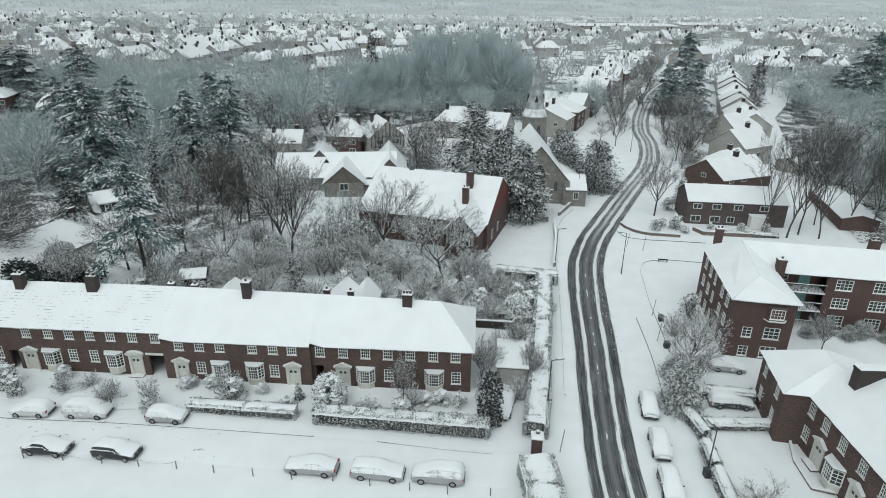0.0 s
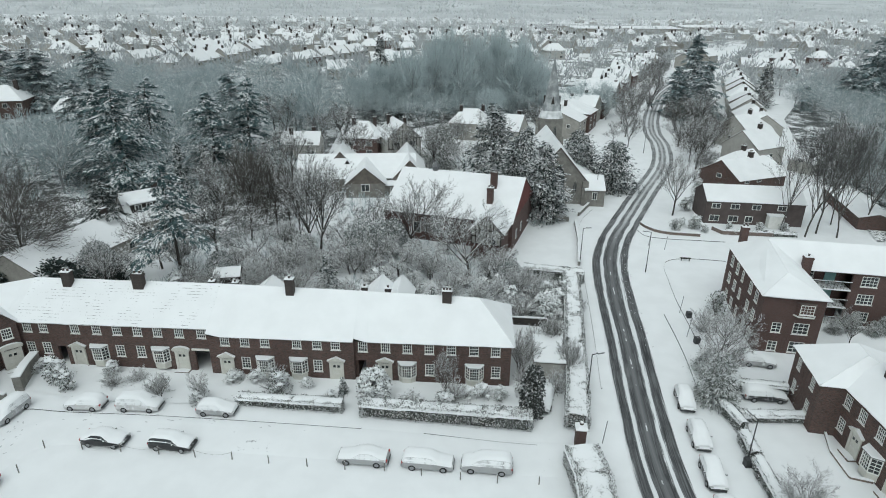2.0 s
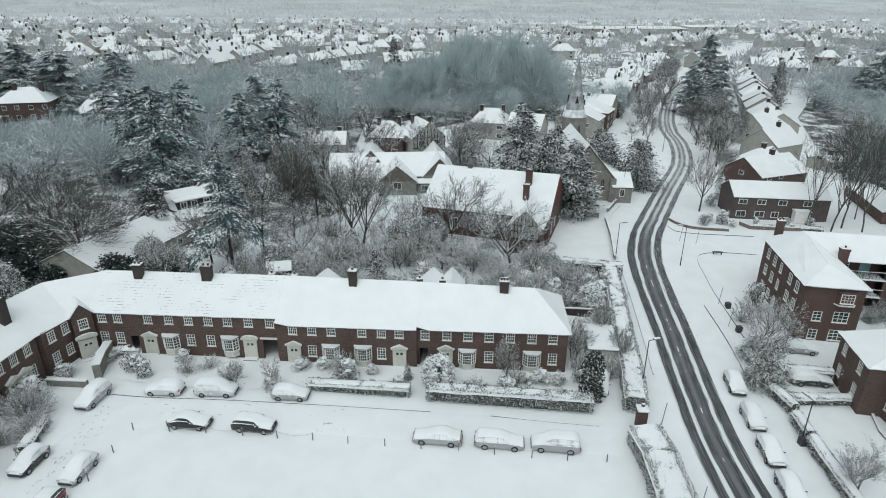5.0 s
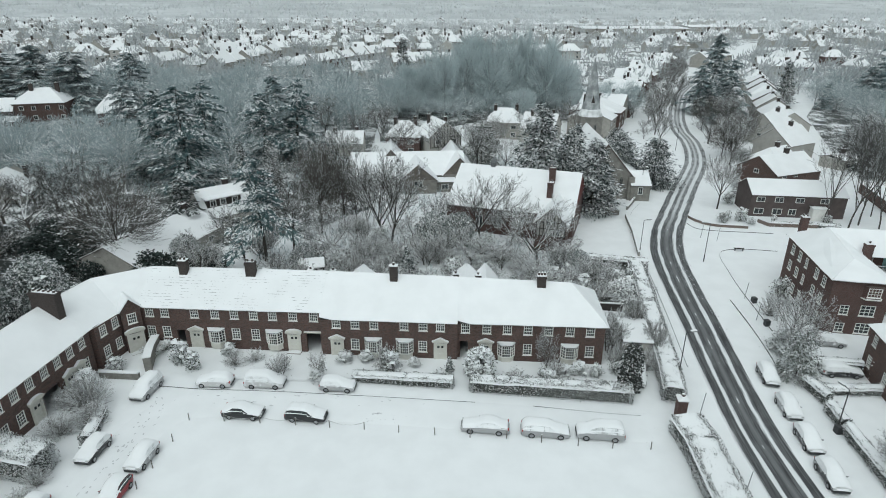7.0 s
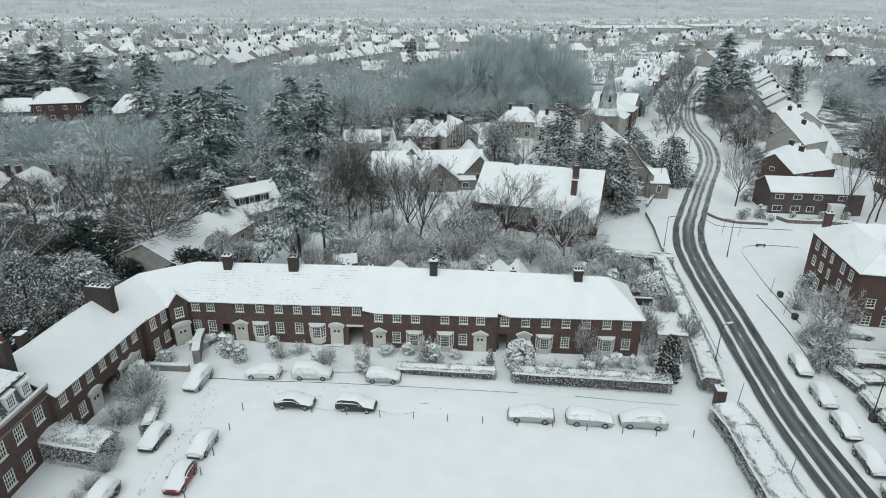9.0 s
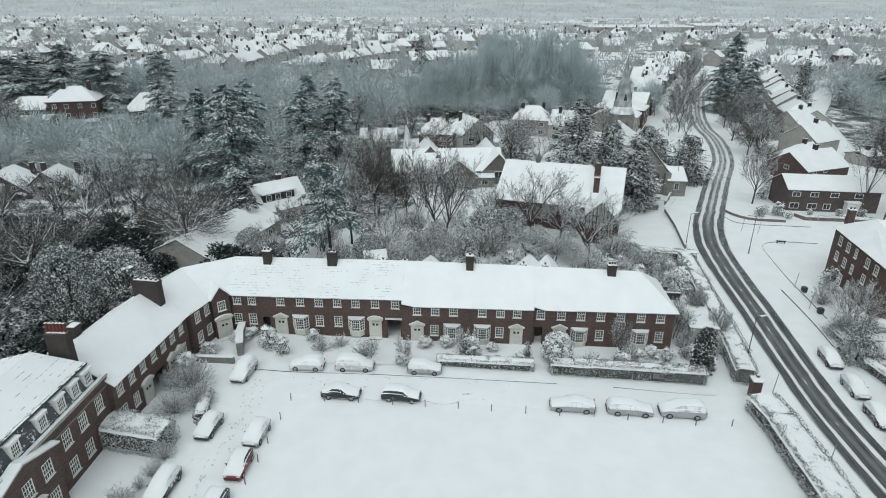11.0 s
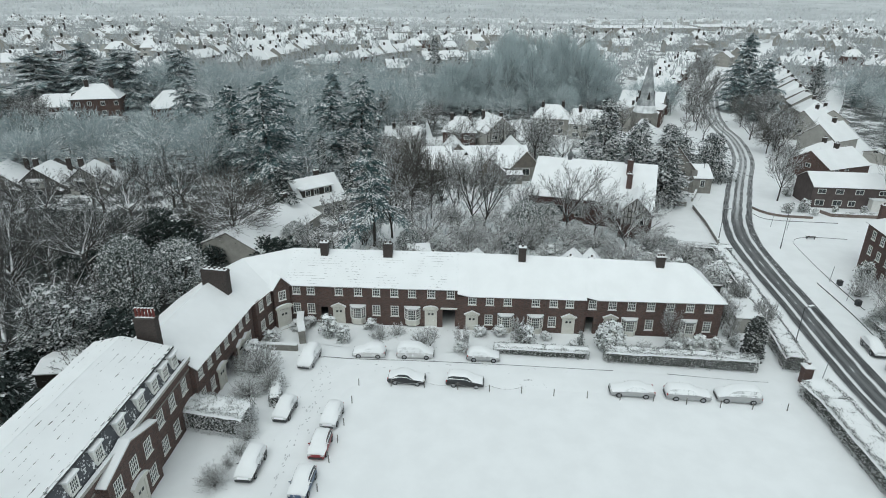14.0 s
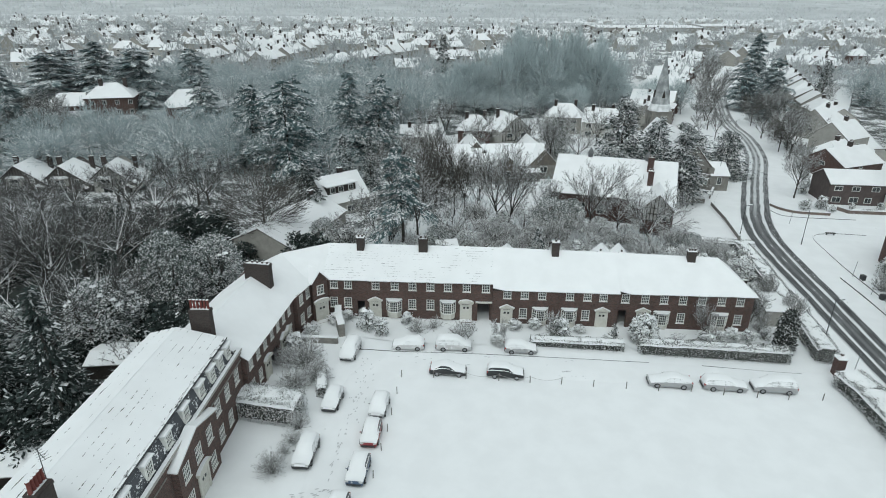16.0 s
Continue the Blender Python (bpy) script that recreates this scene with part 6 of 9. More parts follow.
def fir(seed, h=14.0, w=4.0, n=4200, size=0.6, shape=0.8, foot=0.05, lump=0.28, lobes=60, waist=0.0):
    """A dense conifer: drooping sprays over a lumpy cone, some deeper inside."""
    r = random.Random(seed)
    wood, web = Mesh(), Mesh()
    wood.tube((0, 0, 0), (0, 0, h * 0.9), 0.02 * h, 0.004 * h, 6)
    tips = []
    for k in range(lobes):
        z = foot + (1 - foot) * ((k + r.random()) / lobes) ** 1.12
        tips.append((z, r.uniform(0, 6.28), r.uniform(0.6, 1.25)))
    for k in range(lobes):
        z, a, g = tips[k]
        q = (1 - z) ** shape
        R = (w * q + 0.2) * g
        c = Vector((math.cos(a) * R * 0.62, math.sin(a) * R * 0.62, z * h))
        out = Vector((math.cos(a), math.sin(a), 0))
        wood.tube((0, 0, z * h + 0.1 * R), tuple(c), 0.03 + 0.03 * q, 0.02, 3)
        m = int(n / lobes * (0.35 + 1.3 * q))
        side = Vector((-out.y, out.x, 0))
        for _ in range(m):
            u_, v_ = r.gauss(0, 0.42), r.gauss(0, 0.42)
            p = c + out * u_ * R * 0.55 + side * v_ * (0.62 * R + 0.25) + Vector((0, 0, r.gauss(0, 0.028 * h) - 0.30 * max(0, u_) * R * 0.5))
            d = (out * 0.8 + side * v_ * 1.2 + Vector((r.gauss(0, 0.35), r.gauss(0, 0.35), r.gauss(-0.25, 0.35)))).normalized()
            t = d.cross(Vector((r.gauss(0, 0.5), r.gauss(0, 0.5), 1)))
            if t.length < 1e-5:
                continue
            t.normalize()
            L = size * r.uniform(0.6, 1.3)
            leaflet(web, p, d, t, L, L * r.uniform(0.30, 0.55))
    return wood, web


def snow_pad(me, c, along, side, ln, w, r):
    """A low, ragged heap of snow lying on a bough."""
    n, k = len(me.v), 7
    me.v.append(tuple(c + Vector((0, 0, 0.10 * w + 0.05))))
    for i in range(k):
        u = 2 * math.pi * i / k
        g = r.uniform(0.65, 1.2)
        p = c + along * (math.cos(u) * ln * g) + side * (math.sin(u) * w * g)
        me.v.append((p.x, p.y, p.z - 0.10 * r.random()))
    for i in range(k):
        me.f.append((n, n + 1 + i, n + 1 + (i + 1) % k))
        me.m.append(0)


def cedar(seed, h=18.0, w=4.6, bare=0.2, boughs=70, per=62, size=0.55, shape=0.5, droop=0.15, pads=5):
    """A tall conifer of flat, spreading boughs in layers, with gaps between them and snow lying on each."""
    r = random.Random(seed)
    wood, web, caps = Mesh(), Mesh(), Mesh()
    p, line = Vector((0, 0, 0)), [Vector((0, 0, 0))]
    for i in range(6):
        p = p + Vector((r.gauss(0, 0.012 * h), r.gauss(0, 0.012 * h), h / 6))
        line.append(p)
    for i in range(6):
        wood.tube(line[i], line[i + 1], 0.020 * h * (1 - i / 6.2), 0.020 * h * (1 - (i + 1) / 6.2), 6)
    for b in range(boughs):
        f = bare + (1 - bare) * (b + r.random()) / boughs
        i = min(5, int(f * 6))
        c = line[i].lerp(line[i + 1], f * 6 - i)
        L = (w * (1 - (f - bare) / (1 - bare)) ** shape + 0.35) * r.choice((0.35, 0.6, 0.85, 1.0, 1.15, 1.45))
        a = b * 2.4 + r.uniform(-0.6, 0.6)
        rise = 0.30 - droop * r.uniform(0.3, 1.6)
        out = Vector((math.cos(a), math.sin(a), rise)).normalized()
        side = Vector((-out.y, out.x, 0)).normalized()

        def spot(g, v_):
            return c + out * (g * L) + side * v_ + Vector((0, 0, -0.30 * g * g * L * (0.4 + droop) - 0.18 * abs(v_)))
        wood.tube(c, spot(0.5, 0), 0.03 + 0.014 * L, 0.03, 4)
        wood.tube(spot(0.5, 0), spot(0.95, 0), 0.03, 0.012, 3)
        m = int(per * (0.25 + 0.75 * L / w))
        for _ in range(m):
            g = r.random() ** 0.6
            wide = 0.34 * L * (1.1 - 0.55 * g)
            v_ = r.uniform(-1, 1) * wide
            q = spot(g, v_) + Vector((0, 0, r.uniform(-0.32, 0.04)))
            d = (out * 0.75 + side * (0.9 if v_ > 0 else -0.9) * r.uniform(0.2, 1.0) + Vector((0, 0, r.gauss(-0.35, 0.22)))).normalized()
            t = d.cross(Vector((r.gauss(0, 0.35), r.gauss(0, 0.35), 1)))
            t.normalize()
            k = size * r.uniform(0.6, 1.3)
            leaflet(web, q, d, t, k, k * r.uniform(0.25, 0.42))
        for _ in range(max(1, int(pads * L / w + r.random()))):
            g = 1.0 - 0.7 * r.random() ** 1.6
            v_ = r.gauss(0, 0.20) * L
            dirn = (out + side * (1.1 if v_ > 0 else -1.1) * r.random()).normalized()
            dirn = Vector((dirn.x, dirn.y, dirn.z - 0.15)).normalized()
            sd = Vector((-dirn.y, dirn.x, 0)).normalized()
            snow_pad(caps, spot(g, v_) + Vector((0, 0, 0.07)), dirn, sd, r.uniform(0.14, 0.34) * (0.6 + 0.08 * L), r.uniform(0.07, 0.15), r)
    return wood, web, caps


def evergreen(seed, h=6.0, w=2.6, lumps=26, size=0.55, per=34, foot=0.15, rad=(0.26, 0.44), cap=0.55):
    """A leafy rounded crown of many lumps over short stems, with gaps between them and snow on the upper ones."""
    r = random.Random(seed)
    wood, web, caps = Mesh(), Mesh(), Mesh()
    for k in range(5):
        a = k * 1.3
        wood.tube((0, 0, 0), (math.cos(a) * w * 0.5, math.sin(a) * w * 0.5, h * 0.7), 0.02 * h, 0.01 * h, 4)
    for k in range(lumps):
        z = foot + (1 - foot) * (k + r.random()) / lumps
        prof = math.sqrt(max(0.02, 1 - ((z - 0.42) / 0.60) ** 2))
        a, rr = r.uniform(0, 6.28), w * prof * r.uniform(0.35, 0.85) ** (0.6 if lumps > 60 else 1.0)
        c = Vector((math.cos(a) * rr, math.sin(a) * rr, z * h * 0.92))
        ra = w * r.uniform(*rad)
        if z > 0.25 and r.random() < cap:
            top = c + Vector((r.gauss(0, 0.1), r.gauss(0, 0.1), 0.62)) * ra
            rings = [[top + Vector((0, 0, 0.30 * ra))]]
            for q_, d_ in ((0.5, 0.14), (0.85, -0.16)):
                rings.append([top + Vector((math.cos(u) * ra * q_ * r.uniform(0.6, 1.2), math.sin(u) * ra * q_ * r.uniform(0.6, 1.2), ra * d_ + r.gauss(0, 0.08) * ra)) for u in (0, 0.9, 1.8, 2.7, 3.6, 4.5, 5.4)])
            for i in range(7):
                j = (i + 1) % 7
                caps.face([rings[0][0], rings[1][i], rings[1][j]])
                caps.face([rings[1][i], rings[2][i], rings[2][j], rings[1][j]])
        for _ in range(per):
            d = Vector((r.gauss(0, 1), r.gauss(0, 1), r.gauss(0.35, 0.8))).normalized()
            s = d.cross(Vector((r.gauss(0, 1), r.gauss(0, 1), r.gauss(0, 1))))
            if s.length < 1e-5:
                continue
            s.normalize()
            k_ = size * r.uniform(0.5, 1.1)
            leaflet(web, c + d * ra * r.uniform(0.55, 1.05), (d + Vector((0, 0, -0.35))).normalized(), s, k_, k_ * r.uniform(0.5, 0.9))
    return wood, web, caps


def twiggy(seed, h=2.0, w=1.4, n=60, twig_w=0.011):
    """A bare snow-laden shrub: a rounded mass of many fine stems that fork towards its edge."""
    r = random.Random(seed)
    wood, web = Mesh(), Mesh()
    for k in range(n):
        a, el = r.uniform(0, 6.28), math.asin(r.uniform(0.12, 0.99))
        d = Vector((math.cos(a) * math.cos(el), math.sin(a) * math.cos(el), math.sin(el)))
        reach = Vector((d.x * w, d.y * w, d.z * h)).length * r.uniform(0.72, 1.0)
        d = Vector((d.x * w, d.y * w, d.z * h)).normalized()
        q = Vector((r.gauss(0, 0.10 * w), r.gauss(0, 0.10 * w), 0))
        for s in range(4):
            d = (d + Vector((r.gauss(0, 0.10), r.gauss(0, 0.10), r.gauss(0.02, 0.08)))).normalized()
            e = q + d * (reach / 4)
            if s == 0:
                wood.tube(q, e, 0.020, 0.013, 3)
            else:
                strip(web, q, e, twig_w * 1.3, twig_w, r.uniform(0, 6.28))
            for _ in range((1, 3, 5, 6)[s]):
                t = (d + Vector((r.gauss(0, 0.5), r.gauss(0, 0.5), r.gauss(0.08, 0.35)))).normalized()
                strip(web, e, e + t * reach * r.uniform(0.08, 0.2), twig_w * 1.1, twig_w * 0.6, r.uniform(0, 6.28))
            q = e
    return wood, web


def brush_tree(seed, h=12.0, w=4.2, boughs=34, n=1300, trunk=0.2, twig_w=0.03, mid=0.6, tall=0.42):
    """A bare tree seen from afar: limbs that fan out to the crown's edge, and a haze of twigs."""
    r = random.Random(seed)
    wood, web = Mesh(), Mesh()
    top = Vector((r.gauss(0, 0.2), r.gauss(0, 0.2), h * 0.62))
    wood.tube((0, 0, 0), top * 0.5, trunk, trunk * 0.7, 5)
    wood.tube(top * 0.5, top, trunk * 0.7, trunk * 0.3, 4)
    ends = []
    for k in range(boughs):
        d = Vector((r.gauss(0, 1), r.gauss(0, 1), r.gauss(0.25, 0.8))).normalized()
        e = Vector((d.x * w, d.y * w, h * mid + d.z * h * tall)) * 1.0
        e.z = max(e.z, h * 0.22)
        b = top * r.uniform(0.32, 0.95)
        m = b.lerp(e, 0.5) + Vector((0, 0, 0.06 * h))
        strip(wood, b, m, trunk * 0.22, trunk * 0.14, r.uniform(0, 6.28))
        strip(wood, m, e, trunk * 0.14, 0.02, r.uniform(0, 6.28))
        ends.append((b, m, e))
    for k in range(n):
        b, m, e = ends[k % boughs]
        f = r.random() ** 0.6
        o = m.lerp(e, f) if r.random() < 0.8 else b.lerp(m, f)
        o = o + Vector((r.gauss(0, 0.10 * w), r.gauss(0, 0.10 * w), r.gauss(0, 0.05 * h)))
        d = (o - Vector((0, 0, h * 0.42))).normalized()
        d = (d + Vector((r.gauss(0, 0.45), r.gauss(0, 0.45), r.gauss(0.35, 0.4)))).normalized()
        strip(web, o, o + d * h * r.uniform(0.05, 0.13), twig_w, twig_w * 0.6, r.uniform(0, 6.28))
    return wood, web


KINDS = {}


def kind_of(key, made, crown, name, label, category, trunk_mat=None, capped=False):
    KINDS[key] = (made[0].data("trunk", trunk_mat or BARK, True), made[1].data("crown", crown), name, label, category, made[2].data("snow", SNOW_ROOF, True) if len(made) > 2 and capped else None)


def plant(key, x, y, h_scale=1.0, w_scale=None, turn=0.0, z=None, group="", label=""):
    tr, cr, name, lab, cat, cap = KINDS[key]
    w = w_scale or h_scale
    m = pose(x, y, (ground_z(x, y) if z is None else z) - 0.08, 0, 0, turn) @ Matrix.Diagonal((w, w, h_scale, 1))
    t = thing(name, label or lab, cat, m, group)
    part("trunk", tr, None, t)
    part("crown", cr, None, t)
    if cap:
        tagged(part("snow", cap, None, t), kind="stuff")
    return t


BARE_L = "tall bare tree, snow lying along its limbs"
for i in range(4):
    kind_of("bare%d" % i, bare_tree(11 + i, 12.0, 0.95 + 0.1 * (i % 3), 0.20, 6 + i % 2, (8, 8, 6), 0.0, 0.25 + 0.15 * (i % 2), 1 + (i == 3), 0.018), TWIG, "bare_tree", BARE_L, "tree", LIMB)
for i in range(2):
    kind_of("snowy%d" % i, bare_tree(25 + i, 12.0, 1.25, 0.20, 8, (7, 8, 7), 0.05, 0.15, 1, 0.018, 0.45), TWIG_SNOWY, "bare_tree", "rounded bare tree, every twig white with snow", "tree", LIMB)
for i in range(2):
    kind_of("tall%d" % i, bare_tree(21 + i, 18.0, 0.72, 0.19, 8, (6, 6, 5), 0.0, 0.32, 1, 0.018, 0.6), TWIG_DARK, "bare_tree", "tall dark bare tree with an upright crown", "tree", BARK)
kind_of("dome0", brush_tree(31, 12.5, 5.4, 64, 3600, 0.2, 0.02, 0.64, 0.36), TWIG_BROWN, "bare_tree", "bare tree with a dense domed crown of dark twigs", "tree", LIMB)
kind_of("broom0", brush_tree(36, 12.0, 3.2, 56, 3000, 0.18, 0.02, 0.6, 0.42), TWIG_BROWN, "bare_tree", "bare tree with a dark upright broom of twigs", "tree", LIMB)
for i in range(2):
    kind_of("feather%d" % i, bare_tree(45 + i, 5.0, 1.0, 0.09, 7, (6, 6, 5), 0.1, 0.05, 3, 0.016, 0.5), TWIG_WHITE, "snowy_tree", "small feathery tree white with snow to its twig ends", "tree")
kind_of("weep", bare_tree(41, 5.0, 1.5, 0.13, 9, (8, 7, 6), 0.62, 0.35, 1, 0.016, 0.4), TWIG_WHITE, "weeping_tree", "small weeping tree white with snow", "tree")
for i in range(3):
    kind_of("pine%d" % i, cedar(51 + i, 18.0, 5.8, 0.18 - 0.05 * i, 56, 190, 0.60, 0.55, 0.36, 15), NEEDLE, "pine_tree", "tall dark pine with snow on its spreading boughs", "tree", LIMB, True)
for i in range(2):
    kind_of("farpine%d" % i, cedar(54 + i, 18.0, 4.8, 0.10, 60, 130, 0.85, 0.55 + 0.2 * i, 0.34), NEEDLE_FROST_HAZE, "conifer_tree", "tall grey-green conifer, its boughs frosted", "tree", BARK_FROST_HAZE)
kind_of("barepine", cedar(59, 18.0, 5.0, 0.42, 42, 190, 0.55, 0.45, 0.34, 15), NEEDLE, "pine_tree", "pine with a bare lower trunk and snow on its boughs", "tree", LIMB, True)
kind_of("darkpine", cedar(60, 18.0, 4.6, 0.12, 56, 170, 0.6, 0.5, 0.4, 3), NEEDLE_DARK, "pine_tree", "ragged dark pine with a little snow", "tree", LIMB, True)
kind_of("fleck0", fir(58, 14.0, 3.6, 4200, 0.5, 0.85, 0.02, lobes=80), NEEDLE_DARK, "spruce_tree", "dark spruce with a snow-dusted tip", "tree")
for i in range(2):
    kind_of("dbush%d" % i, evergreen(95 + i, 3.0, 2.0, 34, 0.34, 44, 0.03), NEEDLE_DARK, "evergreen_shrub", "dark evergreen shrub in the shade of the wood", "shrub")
    kind_of("dbare%d" % i, bare_tree(17 + i, 12.0, 1.35, 0.30, 7, (7, 6, 5), 0.03, 0.2, 1, 0.018, 0.4), TWIG_DARK, "bare_tree", "large bare tree, snow along its dark limbs", "tree", BARK)
for i in range(2):
    kind_of("fluff%d" % i, fir(65 + i, 6.0, 2.9, 5200, 0.28, 0.45, 0.0, lobes=110), FLUFF, "evergreen_tree", "feathery grey-green evergreen dusted with snow", "tree")
kind_of("dark0", cedar(57, 18.0, 5.2, 0.06, 72, 120, 0.75, 0.6, 0.30, 10), NEEDLE, "conifer_tree", "broad dark conifer, snow along its boughs", "tree", LIMB, True)
kind_of("spruce0", fir(61, 12.0, 2.5, 2600, 0.5, 0.9, 0.03, lobes=70), NEEDLE_FLECK, "spruce_tree", "narrow dark spruce dusted with snow", "tree")
for i in range(2):
    kind_of("yew%d" % i, fir(71 + i, 15.0, 4.9, 5600, 0.55, 0.72, 0.06, lobes=90), NEEDLE_FLECK, "cypress_tree", "dense dark conifer with snow flecked over its boughs", "tree")
kind_of("spread0", fir(75, 11.0, 5.4, 6400, 0.5, 0.42, 0.0, lobes=120), NEEDLE_FLECK, "cypress_tree", "broad spreading conifer, its low boughs flecked with snow", "tree")
kind_of("snowfir", fir(81, 5.5, 2.0, 1500, 0.32, 0.85, 0.03, lobes=46), NEEDLE_FLECK, "fir_tree", "young fir bowed under snow", "tree")
for i in range(2):
    kind_of("ever%d" % i, evergreen(91 + i, 8.0, 4.0, 400, 0.22, 34, 0.06, (0.08, 0.14), 0.05), EVER_LEAF, "evergreen_tree", "leafy evergreen tree heaped with snow", "tree", None, True)
for i in range(3):
    kind_of("bush%d" % i, evergreen(101 + i, 2.0, 1.1, 26, 0.24, 40, 0.05), LEAF, "evergreen_shrub", "rounded evergreen shrub capped with snow", "shrub", None, True)
for i in range(3):
    kind_of("twig%d" % i, twiggy(111 + i, 2.2, 1.5, 80, 0.014), TWIG, "bare_shrub", "bare garden shrub with snow on every twig", "shrub")
kind_of("ball", evergreen(126, 3.0, 1.6, 240, 0.16, 30, 0.06, (0.12, 0.19), 1.0), LEAF_WHITE, "round_shrub", "large round evergreen shrub heaped with snow", "shrub", None, True)
kind_of("cone", evergreen(121, 5.0, 1.2, 220, 0.20, 34, 0.0, (0.16, 0.26), 0.0), YEW, "clipped_yew", "dark clipped yew flecked with snow", "tree")

for i in range(3):
    kind_of("frost%d" % i, brush_tree(131 + i, 12.0, 4.4 + 0.4 * i, 34, 840, twig_w=0.034), TWIG_FROST_HAZE, "bare_tree", "bare tree in the wood, its fine twigs frosted", "tree", BARK_FROST_HAZE)
    kind_of("dusk%d" % i, brush_tree(141 + i, 12.0, 4.0 + 0.4 * i, 44, 1350, 0.2, 0.042, 0.56, 0.46), TWIG_DUSK_HAZE, "bare_tree", "tall grey bare tree on the wooded rise", "tree", BARK_FROST_HAZE)
    kind_of("white%d" % i, evergreen(151 + i, 2.0, 1.1, 30, 0.15, 60, 0.05), LEAF_WHITE, "evergreen_shrub", "rounded shrub heaped all over with snow", "shrub", None, True)
    kind_of("wtwig%d" % i, twiggy(161 + i, 2.2, 1.5, 110, 0.013), TWIG_WHITE, "bare_shrub", "bare garden shrub white with snow", "shrub")
for i in range(2):
    kind_of("thick%d" % i, twiggy(171 + i, 2.2, 1.5, 260, 0.010), TWIG_WHITE, "bare_shrub", "dense rounded shrub, its fine twigs white with snow", "shrub")
rt = random.Random(5)


def T(key, x, y, h, base_h, w=None, **kw):
    # Past y 150 conifers switch to the needles that carry painted haze.
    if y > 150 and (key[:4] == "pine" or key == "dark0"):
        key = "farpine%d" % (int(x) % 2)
    plant(key, x, y, h / base_h, (w if w else h / base_h), rt.uniform(0, 360), **kw)


# behind the terrace
T("barepine", -39.1, 76.0, 17.8, 18, 0.85)
T("dome0", -60.8, 76.7, 13.6, 12.5, 1.15)
T("broom0", -33.4, 92.0, 15.2, 12, 1.15)
T("broom0", -29.6, 94.5, 12.5, 12, 0.95)
for k, x, y, h, w in (("bare0", -36.6, 84.0, 13.4, 1.05), ("bare2", -25.4, 93.0, 13.0, 0.62), ("bare1", -27.6, 95.5, 11.0, 0.55), ("bare3", -21.2, 86.0, 15.0, 1.1), ("bare1", -6.2, 84.5, 12.6, 1.15), ("bare2", -43.5, 80.0, 10.5, 0.9), ("bare0", -47.0, 72.0, 7.5, 0.75), ("bare2", -13.4, 90.5, 9.0, 0.7)):
    T(k, x, y, h, 12, w)
T("darkpine", -56.6, 92.2, 10.5, 18, 0.85)
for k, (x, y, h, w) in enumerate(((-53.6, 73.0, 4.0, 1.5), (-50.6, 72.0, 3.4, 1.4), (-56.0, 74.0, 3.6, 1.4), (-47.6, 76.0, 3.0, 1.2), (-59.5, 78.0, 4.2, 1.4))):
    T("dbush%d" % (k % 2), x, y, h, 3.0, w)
T("snowy0", 2.4, 78.0, 11.4, 12, 1.12)
T("snowy1", -30.6, 82.0, 8.4, 12, 0.85)
T("snowy1", -0.6, 86.5, 8.0, 12, 0.8)
for k in range(30):
    f = k / 29
    T("bare%d" % (k % 4), 53 + 90 * f + rt.uniform(-2, 3), 168 + 200 * f + rt.uniform(-5, 5), rt.uniform(3.5, 6), 12, rt.uniform(0.4, 0.6))
T("weep", -8.2, 77.6, 6.4, 5, 1.35)
T("weep", 5.0, 69.0, 4.6, 5)
T("weep", -9.5, 68.6, 5.0, 5, 1.1)
T("ball", 11.6, 66.0, 3.4, 3.0, 1.2)
T("wtwig1", 8.4, 65.6, 3.2, 2.2, 1.7)
T("snowfir", -3.4, 67.0, 3.6, 5.5, 0.7)
T("weep", 11.2, 73.0, 4.4, 5)
T("snowfir", -17.6, 72.6, 5.6, 5.5)
for k, x, y, h in (("ever0", -13.6, 83.6, 7.4), ("ever1", -33.5, 76.5, 4.6), ("ever0", -52.0, 79.0, 5.0), ("ever1", 8.0, 75.0, 4.0), ("ever1", -9.6, 86.0, 6.4)):
    T(k, x, y, h, 8)
for k, (x, y, h, w) in enumerate(((-24.0, 78.0, 5.6, 1.2), (-19.0, 81.0, 6.2, 1.3), (-15.0, 78.5, 5.4, 1.2), (-11.4, 81.5, 6.0, 1.3), (-27.6, 80.5, 5.4, 1.2), (-31.5, 79.0, 4.6, 1.1), (-3.4, 77.0, 4.8, 1.1), (0.6, 74.0, 4.4, 1.0), (5.4, 76.5, 4.6, 1.0), (-41.0, 81.0, 5.6, 1.2), (-45.6, 77.5, 5.4, 1.2), (-21.6, 74.2, 4.0, 0.95), (-50.0, 74.5, 4.6, 1.0), (-17.4, 87.5, 6.5, 1.3), (-26.0, 86.5, 6.0, 1.2), (9.2, 71.6, 4.6, 1.0), (6.8, 80.0, 4.6, 1.1))):
    T(("feather0", "weep", "feather1")[k % 3], x, y, h, 5, w)
for k, (x, y, h, w) in enumerate(((-22.4, 82.0, 5.0, 1.1), (-5.8, 80.5, 4.6, 1.0), (-28.8, 76.5, 3.6, 0.9))):
    T("fluff%d" % (k % 2), x, y, h, 6, w)
for k in range(26):
    x = rt.uniform(-46, 12)
    T("wtwig%d" % (k % 3), x, rt.uniform(66, 79) - 0.05 * x, rt.uniform(2.4, 4.0), 2.2, rt.uniform(1.2, 2.0))
for k in range(14):
    T("white%d" % (k % 3), rt.uniform(-46, 10), rt.uniform(68, 80), rt.uniform(1.6, 3.0), 2.0, rt.uniform(1.0, 1.7))
